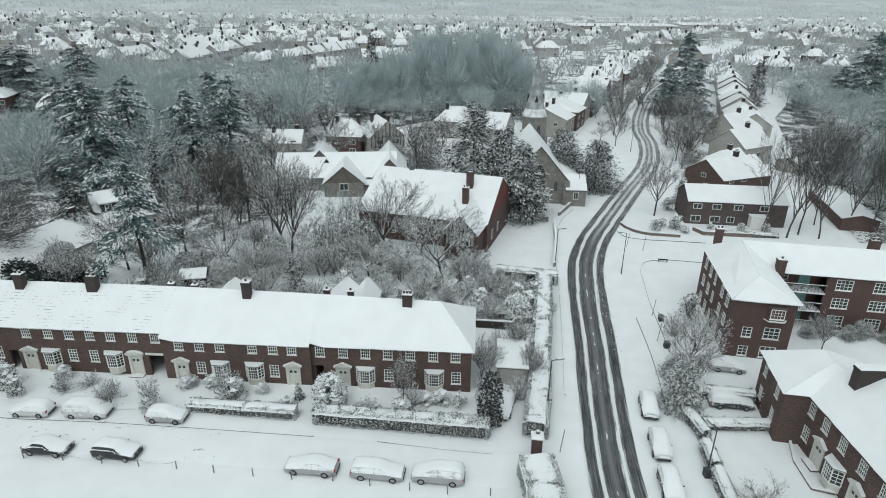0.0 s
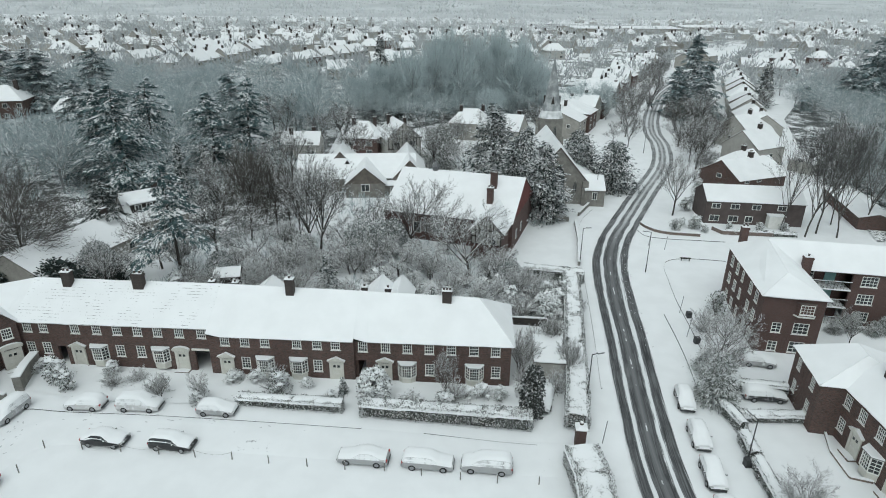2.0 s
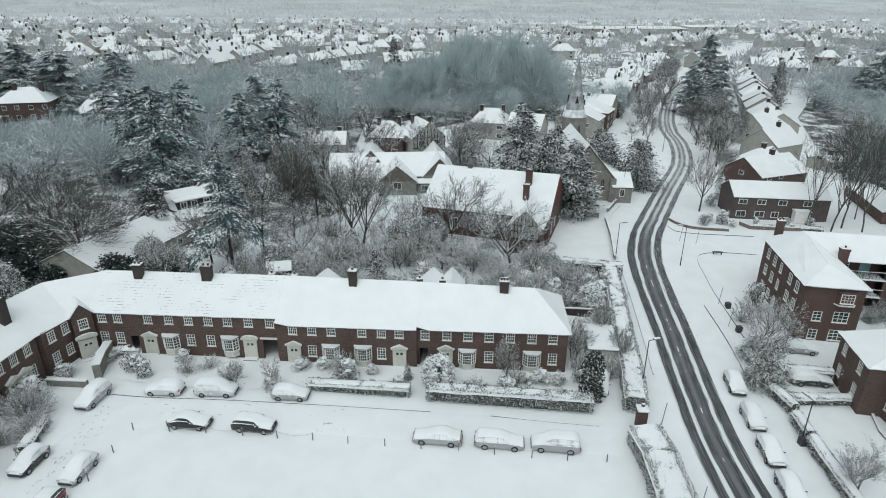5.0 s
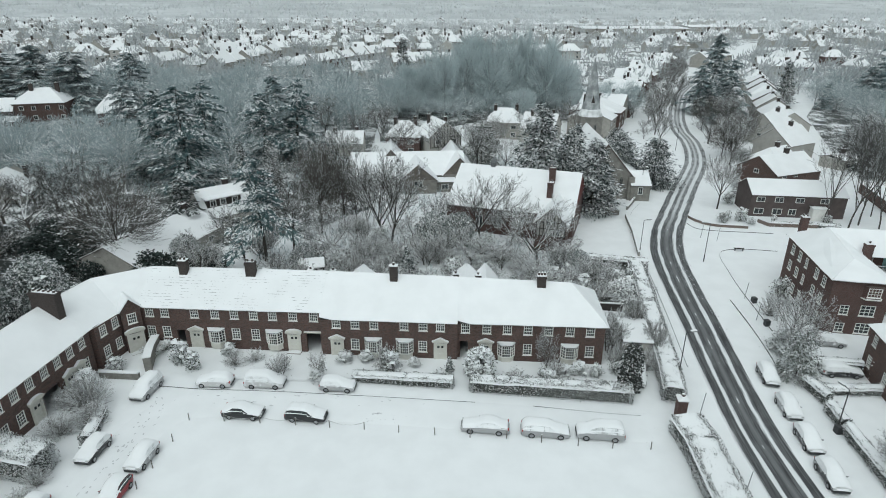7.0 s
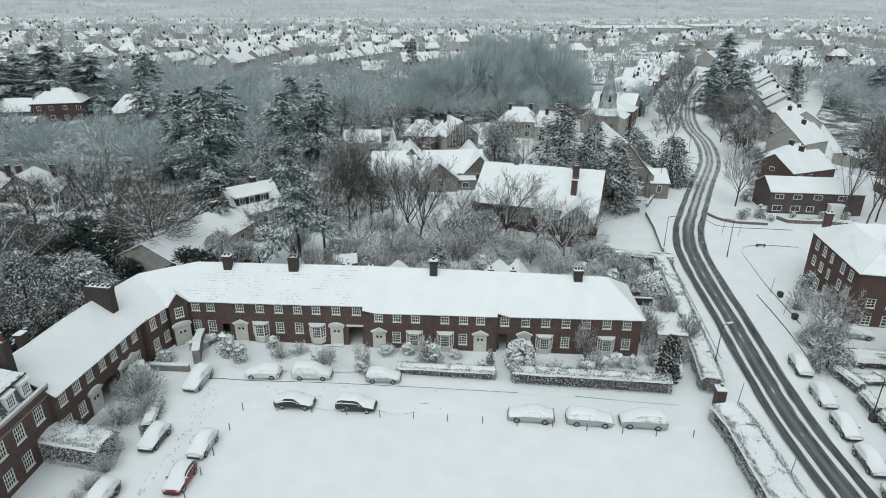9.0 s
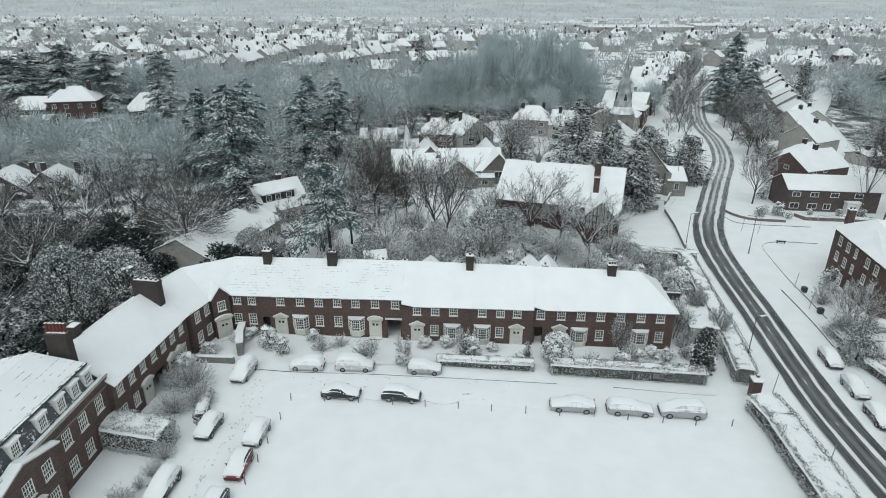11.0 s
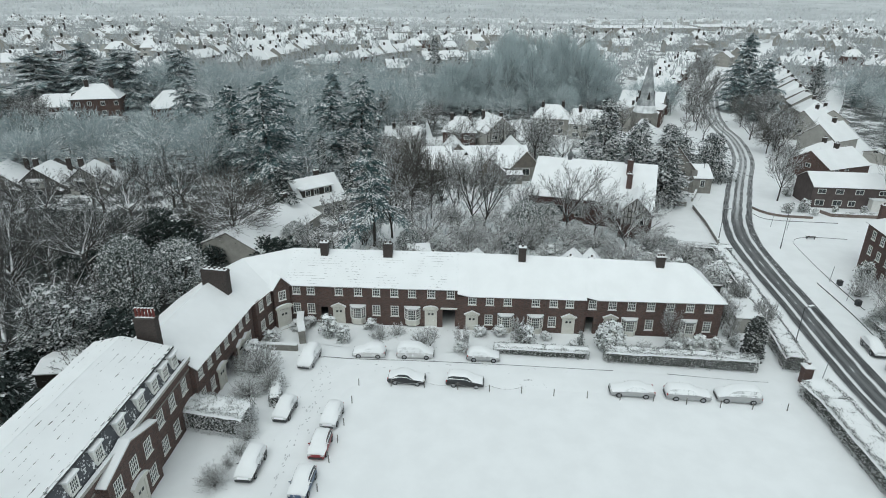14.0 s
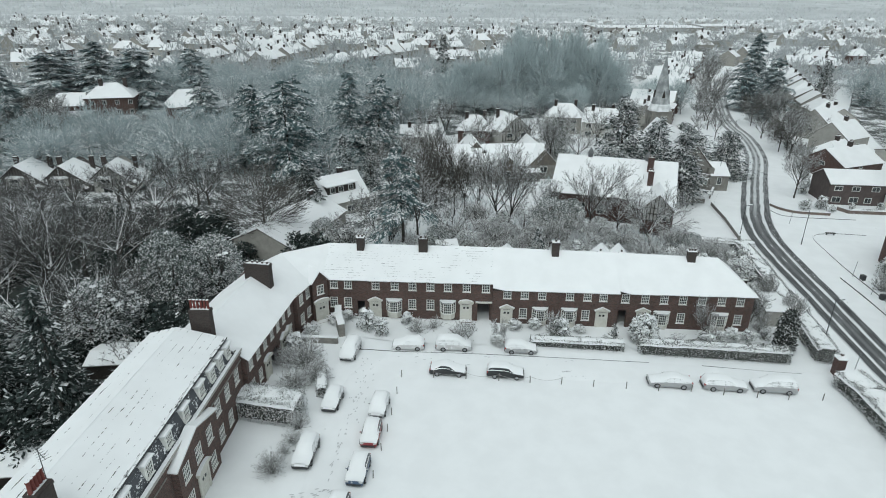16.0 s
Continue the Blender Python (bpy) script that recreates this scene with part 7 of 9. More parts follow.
# conifers in the wood
for k, x, y, h, w in ((0, -79.6, 132.3, 13.0, 0.85), (1, -64.9, 118.0, 22.5, 1.35), (2, -66.8, 137.0, 21.5, 1.3), (0, -54.4, 137.0, 18.5, 1.35), (1, -47.1, 143.0, 21.0, 1.25), (0, -75.0, 128.0, 20.0, 1.2), (1, -57.0, 161.0, 19.5, 1.3), (2, -155.7, 223.0, 23.0, 2.0), (0, -136.6, 211.0, 22.0, 1.9), (1, -179.0, 236.0, 18.0, 2.0), (2, -168.0, 212.0, 20.0, 1.9), (1, -120.0, 215.0, 19.0, 1.6)):
    T("dark0" if x < -130 and k != 1 else "pine%d" % k, x, y, h * (0.9 if x < -130 else 1.0), 18, w * (1.25 if x < -130 else 1.0))
# more conifers
for k, x, y, h, w in ((0, -190.0, 205.0, 22.0, 1.9), (2, -82.0, 147.0, 18.0, 1.2), (0, -186, 188, 20, 1.7), (1, -202, 214, 22, 1.8), (0, -171, 176, 15, 1.3), (1, -160, 160, 20, 1.5), (0, -173, 150, 19, 1.4), (2, -186, 165, 22, 1.6), (0, -150, 148, 12, 1.0), (1, -160, 132, 14, 1.1), (0, -142, 122, 11, 0.9), (1, -100.0, 165.0, 17.0, 1.3)):
    T("dark0" if x < -130 and k != 1 else "pine%d" % k, x, y, h * (0.9 if x < -130 else 1.0), 18, w * (1.25 if x < -130 else 1.0))
for k, (x, y, h, w) in enumerate(((-150.0, 157.0, 20.0, 1.2), (-163.0, 168.0, 22.0, 1.3), (-175.0, 181.0, 21.0, 1.3), (-139.0, 149.0, 11.0, 0.9), (-158.0, 150.0, 17.0, 1.1), (-170.0, 160.0, 21.0, 1.2), (-186.0, 176.0, 22.0, 1.4))):
    T("pine%d" % (k % 3), x, y, h, 18, w)
T("spruce0", -52.7, 114.0, 11.5, 12)
T("spruce0", -46.8, 112.0, 12.0, 12)
T("spruce0", -24.7, 288.0, 17.0, 12, 1.8)
T("fleck0", -68.2, 32.4, 15.0, 14, 0.92)
T("fleck0", -77.0, 37.0, 12.5, 14, 0.95)
T("ever0", -68.4, 57.6, 11.2, 8, 0.95)
T("ever1", -73.0, 50.0, 8.0, 8, 1.2)
T("ever1", -64.5, 63.0, 8.5, 8, 1.0)
T("ever0", -83.0, 45.0, 7.0, 8, 1.2)
# trees by the church and up the road
for k, x, y, h, w in ((0, 10.2, 120.5, 18.4, 1.55), (1, 16.0, 114.4, 15.4, 1.25), (0, 18.0, 105.2, 14.2, 1.25), (1, 13.0, 110.5, 12.5, 0.95)):
    T("yew%d" % k, x, y, h, 15, w)
for x, y, h, w in ((37.6, 124.6, 10.6, 1.05), (31.6, 130.0, 9.6, 1.1), (33.0, 139.0, 10.0, 1.0)):
    T("spread0", x, y, h, 11, w)
T("bare1", 44.4, 106.6, 11.0, 12, 0.9)
T("fluff0", -0.5, 143.0, 10.5, 6, 1.75)
T("snowy1", 5.5, 140.0, 9.0, 12, 0.9)
T("fluff1", -6.5, 139.0, 6.0, 6, 1.1)
for k, (x, y, h) in enumerate(((66.0, 150.0, 10.0), (71.0, 158.0, 11.0), (75.0, 168.0, 12.0), (79.0, 176.0, 12.0), (74.0, 181.0, 10.0), (82.0, 186.0, 12.0), (69.0, 165.0, 9.0), (62.0, 133.0, 6.0), (80.0, 166.0, 9.0))):
    T(("dome0", "bare0", "dbare0", "bare3")[k % 4], x, y, h, 12, h / 12 * 0.95)
for k, (x, y, h) in enumerate(((58.0, 116.0, 1.8), (60.5, 121.0, 2.2), (63.0, 127.0, 1.8), (65.0, 134.0, 2.4), (68.0, 140.0, 2.0), (70.5, 146.0, 2.4), (56.5, 111.0, 2.0), (73.0, 151.0, 2.6))):
    T(("thick0", "bush1", "white0", "thick1")[k % 4], x, y, h, (2.2, 2.0, 2.0, 2.2)[k % 4], h / 2)
T("bare2", 64.3, 142.0, 13.6, 12, 1.25)
T("bare3", 69.5, 152.0, 11.0, 12)
T("dark0", 85.5, 190.0, 16.5, 18, 1.15)
T("pine0", 92.0, 203.0, 19.0, 18, 1.5)
T("dark0", 83.5, 206.0, 17.0, 18, 1.2)
T("pine1", 99.0, 232.0, 25.0, 18, 1.7)
for k, x, y, h in (("tall0", 63.6, 94.6, 19.8), ("tall1", 66.6, 96.2, 19.6), ("tall0", 61.2, 98.2, 17.0), ("tall1", 77.0, 98.5, 17.0), ("tall0", 87.0, 104.5, 15.5), ("tall1", 82.0, 93.0, 15.0), ("tall0", 94.0, 112.0, 16.0), ("tall1", 72.5, 101.0, 14.5)):
    T(k, x, y, h, 18, h / 18 * 0.8)
for k, (x, y, h) in enumerate(((69.0, 94.0, 17.5), (80.0, 96.5, 16.5), (90.5, 106.0, 16.5), (98.0, 108.0, 15.0), (86.0, 114.0, 15.0))):
    T("tall%d" % (k % 2), x, y, h, 18, h / 18 * 0.8)
for k, x, y, h, w in ((0, 124.0, 145.0, 22.0, 0.95), (1, 133.0, 160.0, 23.0, 1.0), (2, 166.0, 224.0, 26.0, 1.7), (0, 147.0, 182.0, 25.0, 1.35), (1, 181.0, 240.0, 24.0, 1.7), (0, 150.0, 213.0, 15.5, 1.25), (1, 134.0, 212.0, 9.5, 0.6), (2, 130.0, 128.0, 24.0, 1.8)):
    T("pine%d" % k, x, y, h, 18, w)
T("spruce0", 123.0, 221.0, 16.0, 12, 1.7)
T("spruce0", 114.5, 163.0, 9.0, 12, 1.4)
for k, x, y, h in (("bare0", 80.5, 219.0, 14.0), ("bare1", 67.5, 202.0, 12.5), ("bare2", 57.0, 176.0, 11.0), ("bare3", 62.0, 188.0, 12.0), ("bare0", 74.0, 160.0, 9.0), ("bare1", 92.0, 128.0, 10.0), ("bare2", 105.0, 120.0, 11.0), ("bare3", 100.0, 140.0, 12.0), ("bare1", 54.0, 164.0, 8.0), ("bare0", 110.0, 200.0, 11.0), ("bare2", 90.0, 250.0, 12.0), ("bare3", 100.0, 268.0, 12.0)):
    T(k, x, y, h, 12)
for k in range(12):
    x, y = rt.uniform(82, 122), rt.uniform(101, 142)
    if x < 86 + (y - 110) * 0.42:
        x += 14
    T(("dbare0", "bare1", "dome0", "bare3")[k % 4], x, y, rt.uniform(9.0, 14.0), 12, rt.uniform(0.8, 1.1))
# trees before the timbered houses
for k, (x, y, h) in enumerate(((-126.0, 98.0, 8.0), (-120.5, 101.0, 7.2), (-116.0, 97.0, 8.4), (-111.0, 101.5, 7.0), (-106.5, 98.0, 7.6), (-101.0, 95.5, 9.0), (-96.5, 103.0, 9.0), (-92.0, 98.0, 10.0), (-93.0, 109.0, 9.5), (-87.0, 106.0, 10.5), (-85.0, 94.0, 9.0), (-129.0, 92.0, 9.0), (-122.0, 91.0, 8.5), (-110.0, 91.5, 8.5), (-104.0, 90.0, 9.0), (-80.0, 101.0, 9.5))):
    T("dbare%d" % (k % 2), x, y, h, 12, 0.95)
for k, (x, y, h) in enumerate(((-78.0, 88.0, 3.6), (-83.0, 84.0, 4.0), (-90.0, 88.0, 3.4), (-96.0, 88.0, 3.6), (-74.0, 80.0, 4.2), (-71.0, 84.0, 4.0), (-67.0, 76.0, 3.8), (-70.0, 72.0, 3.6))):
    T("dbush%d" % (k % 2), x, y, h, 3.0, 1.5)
for k, (x, y) in enumerate(((-160, 172), (-152, 167), (-152, 174), (-143, 165), (-142, 172), (-147, 153), (-142, 153), (-136, 152))):
    T(("dbare0", "dome0", "dbare1", "bare3")[k % 4], x, y, 9.0 + (k * 5 % 4), 12, 1.05)
# the wood to the left
LATE = []
for k in range(44):
    x, y = rt.uniform(-130, -68), rt.uniform(36, 112)
    if -130 < x < -78 and 84 < y or (x > -73 and y > 62):
        continue
    if k % 2 and y > 50:
        LATE.append((x, y, rt.uniform(9.0, 12.0), rt.uniform(0.9, 1.2)))
        continue
    T("dbare%d" % (k % 2), x, y, rt.uniform(9.5, 13.0), 12, rt.uniform(0.8, 1.1))
for x, y, h in ((-85.9, 62.0, 14.5), (-90.0, 54.0, 14.0), (-80.6, 70.0, 12.0), (-77.0, 46.0, 11.0)):
    T("dbare%d" % int(h * 2 % 2), x, y, h, 12, 1.3)
for k in range(12):
    x, y = rt.uniform(-115, -64), rt.uniform(34, 74)
    T("twig%d" % (k % 3), x, y, rt.uniform(2.5, 4.5), 2.2, rt.uniform(1.5, 2.4))
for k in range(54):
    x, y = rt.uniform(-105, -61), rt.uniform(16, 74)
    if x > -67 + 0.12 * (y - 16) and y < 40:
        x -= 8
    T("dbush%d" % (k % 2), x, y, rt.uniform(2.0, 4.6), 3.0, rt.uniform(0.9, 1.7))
GROVE = []


def far_tree(key, x, y, h, base_h, w, **kw):
    """One more tree for the joined far woods; lower in the gardens before the houses."""
    if -130 < x < -72 and 78 < y < 118:
        if y > 86:
            return
        h, w = min(h, 7.0), min(w, 0.8)
    if -160 < x < -84 and 150 < y < 196:
        if y > 162:
            return
        h, w = min(h, 7.0), min(w, 0.9)
    m = pose(x, y, ground_z(x, y) - 0.08, 0, 0, rt.uniform(0, 360)) @ Matrix.Diagonal((w, w, h / base_h, 1))
    GROVE.append((key, m))


for k, (x, y, h, w) in enumerate(LATE):
    if x > -110 and y < 80:
        T("dbare%d" % (k % 2), x, y, h, 12, w)
    else:
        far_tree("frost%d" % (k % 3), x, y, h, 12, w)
for k in range(30):
    far_tree("dbare%d" % (k % 2), rt.uniform(-128, -80), rt.uniform(62, 92), rt.uniform(8, 12), 12, rt.uniform(0.9, 1.2))

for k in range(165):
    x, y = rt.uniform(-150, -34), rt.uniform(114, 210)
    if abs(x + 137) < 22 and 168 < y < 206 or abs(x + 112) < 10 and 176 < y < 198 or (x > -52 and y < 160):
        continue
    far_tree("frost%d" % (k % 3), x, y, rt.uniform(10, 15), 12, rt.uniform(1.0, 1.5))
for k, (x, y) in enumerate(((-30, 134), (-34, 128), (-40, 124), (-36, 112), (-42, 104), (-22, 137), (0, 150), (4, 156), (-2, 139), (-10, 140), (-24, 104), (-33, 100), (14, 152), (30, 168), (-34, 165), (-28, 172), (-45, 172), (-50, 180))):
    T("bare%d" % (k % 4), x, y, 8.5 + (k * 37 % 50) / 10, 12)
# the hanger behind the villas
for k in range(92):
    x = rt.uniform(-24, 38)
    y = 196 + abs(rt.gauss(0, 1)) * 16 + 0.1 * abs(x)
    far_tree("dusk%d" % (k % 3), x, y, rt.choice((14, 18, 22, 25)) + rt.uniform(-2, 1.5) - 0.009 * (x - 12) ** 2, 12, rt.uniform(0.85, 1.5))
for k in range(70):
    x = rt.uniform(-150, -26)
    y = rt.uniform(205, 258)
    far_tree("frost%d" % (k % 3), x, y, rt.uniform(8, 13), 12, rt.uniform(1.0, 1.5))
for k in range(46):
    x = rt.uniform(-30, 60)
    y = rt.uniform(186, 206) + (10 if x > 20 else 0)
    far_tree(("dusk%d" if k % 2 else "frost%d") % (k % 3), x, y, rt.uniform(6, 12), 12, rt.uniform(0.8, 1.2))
for k in range(280):
    x, y = 74 + 140 * rt.random() ** 1.5, rt.uniform(94, 270)
    if x < max(72, 88 + (y - 119) * 0.42):
        continue
    far_tree("frost%d" % (k % 3), x, y, rt.uniform(5, 11), 12, rt.uniform(0.8, 1.4))


def join_grove(keys, name, label, mats):
    """All the far trees of some kinds as one mesh."""
    vs, fs, ms, base = [], [], [], 0
    for key, m in GROVE:
        if key[:-1] not in keys:
            continue
        for slot, data in enumerate(KINDS[key][:2]):
            co = np.empty(len(data.vertices) * 3)
            data.vertices.foreach_get("co", co)
            co = co.reshape(-1, 3) @ np.array(m.to_3x3()).T + np.array(m.translation)
            lv = np.empty(len(data.loops), dtype=np.int32)
            data.loops.foreach_get("vertex_index", lv)
            vs.append(co)
            fs.append(lv.reshape(-1, 4) + base if len(lv) == 4 * len(data.polygons) else None)
            ms.append(np.full(len(data.polygons), slot, dtype=np.int32))
            base += len(co)
    v, f, mi = np.concatenate(vs), np.concatenate(fs), np.concatenate(ms)
    me = bpy.data.meshes.new(name)
    me.vertices.add(len(v))
    me.vertices.foreach_set("co", v.ravel())
    me.loops.add(f.size)
    me.loops.foreach_set("vertex_index", f.ravel().astype(np.int32))
    me.polygons.add(len(f))
    me.polygons.foreach_set("loop_start", np.arange(0, f.size, 4, dtype=np.int32))
    me.polygons.foreach_set("material_index", mi)
    for mt in mats:
        me.materials.append(mt)
    me.update(calc_edges=True)
    tagged(new(name, me), label, "woodland", kind="stuff")


join_grove(("frost",), "far_woodland", "frosted bare woodland beyond the terrace", [BARK_FROST_HAZE, TWIG_FROST_HAZE])
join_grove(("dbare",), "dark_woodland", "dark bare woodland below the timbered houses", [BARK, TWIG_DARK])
join_grove(("dusk",), "wooded_rise", "grey bare wood on the rise behind the villas", [BARK_FROST_HAZE, TWIG_DUSK_HAZE])


def undergrowth():
    """Frosted, haze-paled scrub that hides the floor of the woods."""
    r = random.Random(9)
    pale, shade = Mesh(), Mesh()
    for x0, x1, y0, y1, n, hgt in ((-130, -64, 24, 112, 8000, 2.2), (-150, -34, 112, 205, 15000, 3.0), (-150, 50, 205, 262, 7000, 3.5), (80, 200, 92, 230, 9000, 1.8), (-46, 10, 70, 94, 2600, 1.6), (-30, 20, 100, 150, 3000, 2.0)):
        me = shade if x0 == -130 else pale
        for _ in range(n // 5):
            x, y = r.uniform(x0, x1), r.uniform(y0, y1)
            if x0 == 80 and x < 74 + (y - 92) * 0.62 + 30 * noise.noise((x * 0.05, y * 0.05, 1.0)) or (x0 == -130 and x > -74 and y < 50):
                continue
            if noise.noise((x * 0.07, y * 0.07, 4.0)) < -0.25:
                continue
            z = ground_z(x, y)
            s_ = hgt * r.uniform(0.4, 1.0)
            for _k in range(5):
                a = Vector((x + r.gauss(0, 0.5), y + r.gauss(0, 0.5), z))
                d = Vector((r.gauss(0, 0.5), r.gauss(0, 0.5), 1)).normalized()
                strip(me, a, a + d * s_, 0.05, 0.025, r.uniform(0, 6.28))
    for me, mt, lab in ((pale, TWIG_FROST_HAZE, "frosted scrub and saplings under the trees"), (shade, TWIG_DARK, "dark scrub and brambles under the trees")):
        tagged(new("undergrowth", me.data("undergrowth", mt)), lab, "undergrowth", kind="stuff")


undergrowth()
# shrubs and young trees in the front gardens
for key, x, y, h, b, w in (("ball", -9.4, 48.3, 3.7, 3.0, 1.12), ("cone", 6.2, 45.6, 6.0, 5.0, 1.0), ("wtwig0", -19.7, 49.9, 3.4, 2.2, 1.0), ("white0", -19.4, 49.6, 2.6, 2.0, 1.25), ("snowfir", -12.7, 49.2, 2.1, 5.5, 0.3), ("white1", -42.7, 51.6, 2.7, 2.0, 1.1), ("white2", -40.8, 49.9, 2.3, 2.0, 0.8), ("thick0", -48.8, 43.4, 3.7, 2.2, 1.55), ("thick1", -47.2, 41.0, 2.4, 2.2, 1.1), ("thick0", -49.4, 39.6, 2.2, 2.2, 1.2), ("white2", -26.9, 48.0, 1.3, 2.0, 1.0), ("weep", -26.9, 48.1, 4.0, 5, 0.35), ("bare1", -2.2, 48.3, 5.0, 12, 0.34), ("wtwig0", -1.4, 48.0, 2.8, 2.2, 1.0), ("white0", -2.5, 46.8, 2.0, 2.0, 1.15)):
    T(key, x, y, h, b, w)
# more garden shrubs
for key, x, y, h, b, w in (("white1", 1.5, 48.6, 1.6, 2.0, 0.9), ("white2", 3.4, 48.2, 1.5, 2.0, 0.8), ("white0", 5.6, 48.6, 1.7, 2.0, 0.7), ("white1", 0.0, 48.6, 1.2, 2.0, 0.8), ("wtwig2", -31.5, 49.3, 2.4, 2.2, 0.9), ("bare2", -30.6, 48.0, 3.2, 12, 0.26), ("white1", -37.8, 53.0, 1.4, 2.0, 0.8), ("wtwig1", -36.6, 50.8, 2.0, 2.2, 0.9), ("white2", -22.0, 51.5, 1.3, 2.0, 0.9), ("white0", -24.6, 51.6, 1.2, 2.0, 1.0), ("white1", -13.8, 48.2, 1.1, 2.0, 0.6), ("wtwig0", -34.5, 51.6, 1.6, 2.2, 0.8), ("wtwig2", 8.8, 58.0, 3.2, 2.2, 1.4)):
    T(key, x, y, h, b, w)
# growth beside the end wall
for key, x, y, h, b, w in (("feather0", 6.2, 53.2, 5.2, 5, 0.8), ("feather0", 10.6, 57.5, 5.4, 5, 0.6), ("feather1", 11.4, 52.6, 4.6, 5, 0.6), ("wtwig0", 6.3, 50.6, 3.2, 2.2, 0.8)):
    T(key, x, y, h, b, w)
# shrubs by the lane and the end wall
for key, x, y, h, b, w in (("white0", -45.6, 53.8, 1.1, 2.0, 1.3), ("white1", -46.6, 53.6, 1.0, 2.0, 1.2), ("white2", -49.3, 50.2, 1.5, 2.0, 1.0), ("thick1", -48.9, 27.6, 2.0, 2.2, 0.95), ("wtwig1", -47.6, 33.2, 1.9, 2.2, 0.9), ("wtwig2", -47.9, 31.2, 1.5, 2.2, 0.75), ("wtwig0", -48.3, 29.8, 1.1, 2.2, 0.5), ("thick1", -51.2, 44.4, 1.9, 2.2, 0.95), ("white1", -50.6, 46.6, 2.2, 2.0, 1.2), ("wtwig2", -5.6, 47.2, 1.7, 2.2, 1.1), ("white0", -16.5, 50.6, 1.0, 2.0, 0.7), ("wtwig1", 9.4, 49.6, 2.6, 2.2, 1.1)):
    T(key, x, y, h, b, w)
# across the road
for key, x, y, h, b, w in (("snowy0", 30.8, 57.4, 6.0, 12, 0.5), ("fluff0", 25.7, 48.0, 5.4, 6, 0.8), ("snowy1", 29.4, 54.4, 7.2, 12, 0.62), ("fluff1", 27.4, 53.4, 2.8, 6, 0.62), ("feather1", 28.2, 51.6, 4.6, 5, 0.7), ("white2", 34.6, 47.0, 2.6, 2.0, 1.3), ("bare3", 25.4, 32.8, 3.8, 12, 0.42), ("wtwig0", 28.0, 53.5, 3.2, 2.2, 1.3), ("wtwig1", 30.5, 62.0, 3.0, 2.2, 1.2), ("white0", 34.0, 66.0, 3.6, 2.0, 1.1), ("wtwig2", 37.8, 60.5, 2.6, 2.2, 1.0), ("bare1", 46.5, 58.0, 4.5, 12, 0.35)):
    T(key, x, y, h, b, w)
for k in range(10):
    T(("fluff%d" % (k % 2)), 47 + k * 1.5, 61.5 - 0.25 * k + (k % 3) * 0.6, 1.8 + (k * 7 % 5) * 0.2, 6, 0.34)
for k, (x, y, h) in enumerate(((41.6, 98.6, 2.0), (43.5, 100.4, 1.6), (45.5, 99.0, 2.6), (46.6, 97.2, 1.3), (52, 99.0, 1.2), (57.0, 97.8, 1.6), (61, 97, 1.8), (48.2, 110.0, 2.4), (51.5, 114, 2.0), (55.0, 120, 2.4), (58, 126, 2.0), (61.0, 132.0, 2.2))):
    T("white%d" % (k % 3), x, y, h, 2.0, h / 2.0 * 0.9)
for k in range(16):
    T(("thick%d" % (k % 2), "white%d" % (k % 3), "white%d" % (k % 2))[k % 3], 3.0 + k * 0.85, 70.5 + (k * 7 % 5) * 1.5 - 0.2 * k, (2.2, 2.0, 2.4)[k % 3], (2.2, 2.0, 2.0)[k % 3], (1.0, 1.1, 1.2)[k % 3])
for k in range(46):
    x, y = rt.uniform(70, 118), rt.uniform(92, 150)
    if x < max(70, 84 + (y - 119) * 0.42) or (y > 97 and x < 70):
        continue
    T(("wtwig%d" % (k % 3), "bush%d" % (k % 3), "twig%d" % (k % 3))[k % 3], x, y, (3.4, 2.4, 3.0)[k % 3], (2.2, 2.0, 2.2)[k % 3], (1.9, 1.4, 1.8)[k % 3])
for k in range(16):
    f = k / 15
    T("bush%d" % (k % 3) if k % 2 else "twig%d" % (k % 3), 69 + 30 * f, 150 + 70 * f + rt.uniform(-3, 3), 2.6, 2.0, 1.4)
for k in range(60):
    x, y = rt.uniform(76, 150), rt.uniform(92, 215)
    if x < 72 + (y - 92) * 0.62:
        continue
    T(("twig%d" % (k % 3), "bush%d" % (k % 3))[k % 2], x, y, (3.0, 2.6)[k % 2], (2.2, 2.0)[k % 2], (1.8, 1.6)[k % 2])

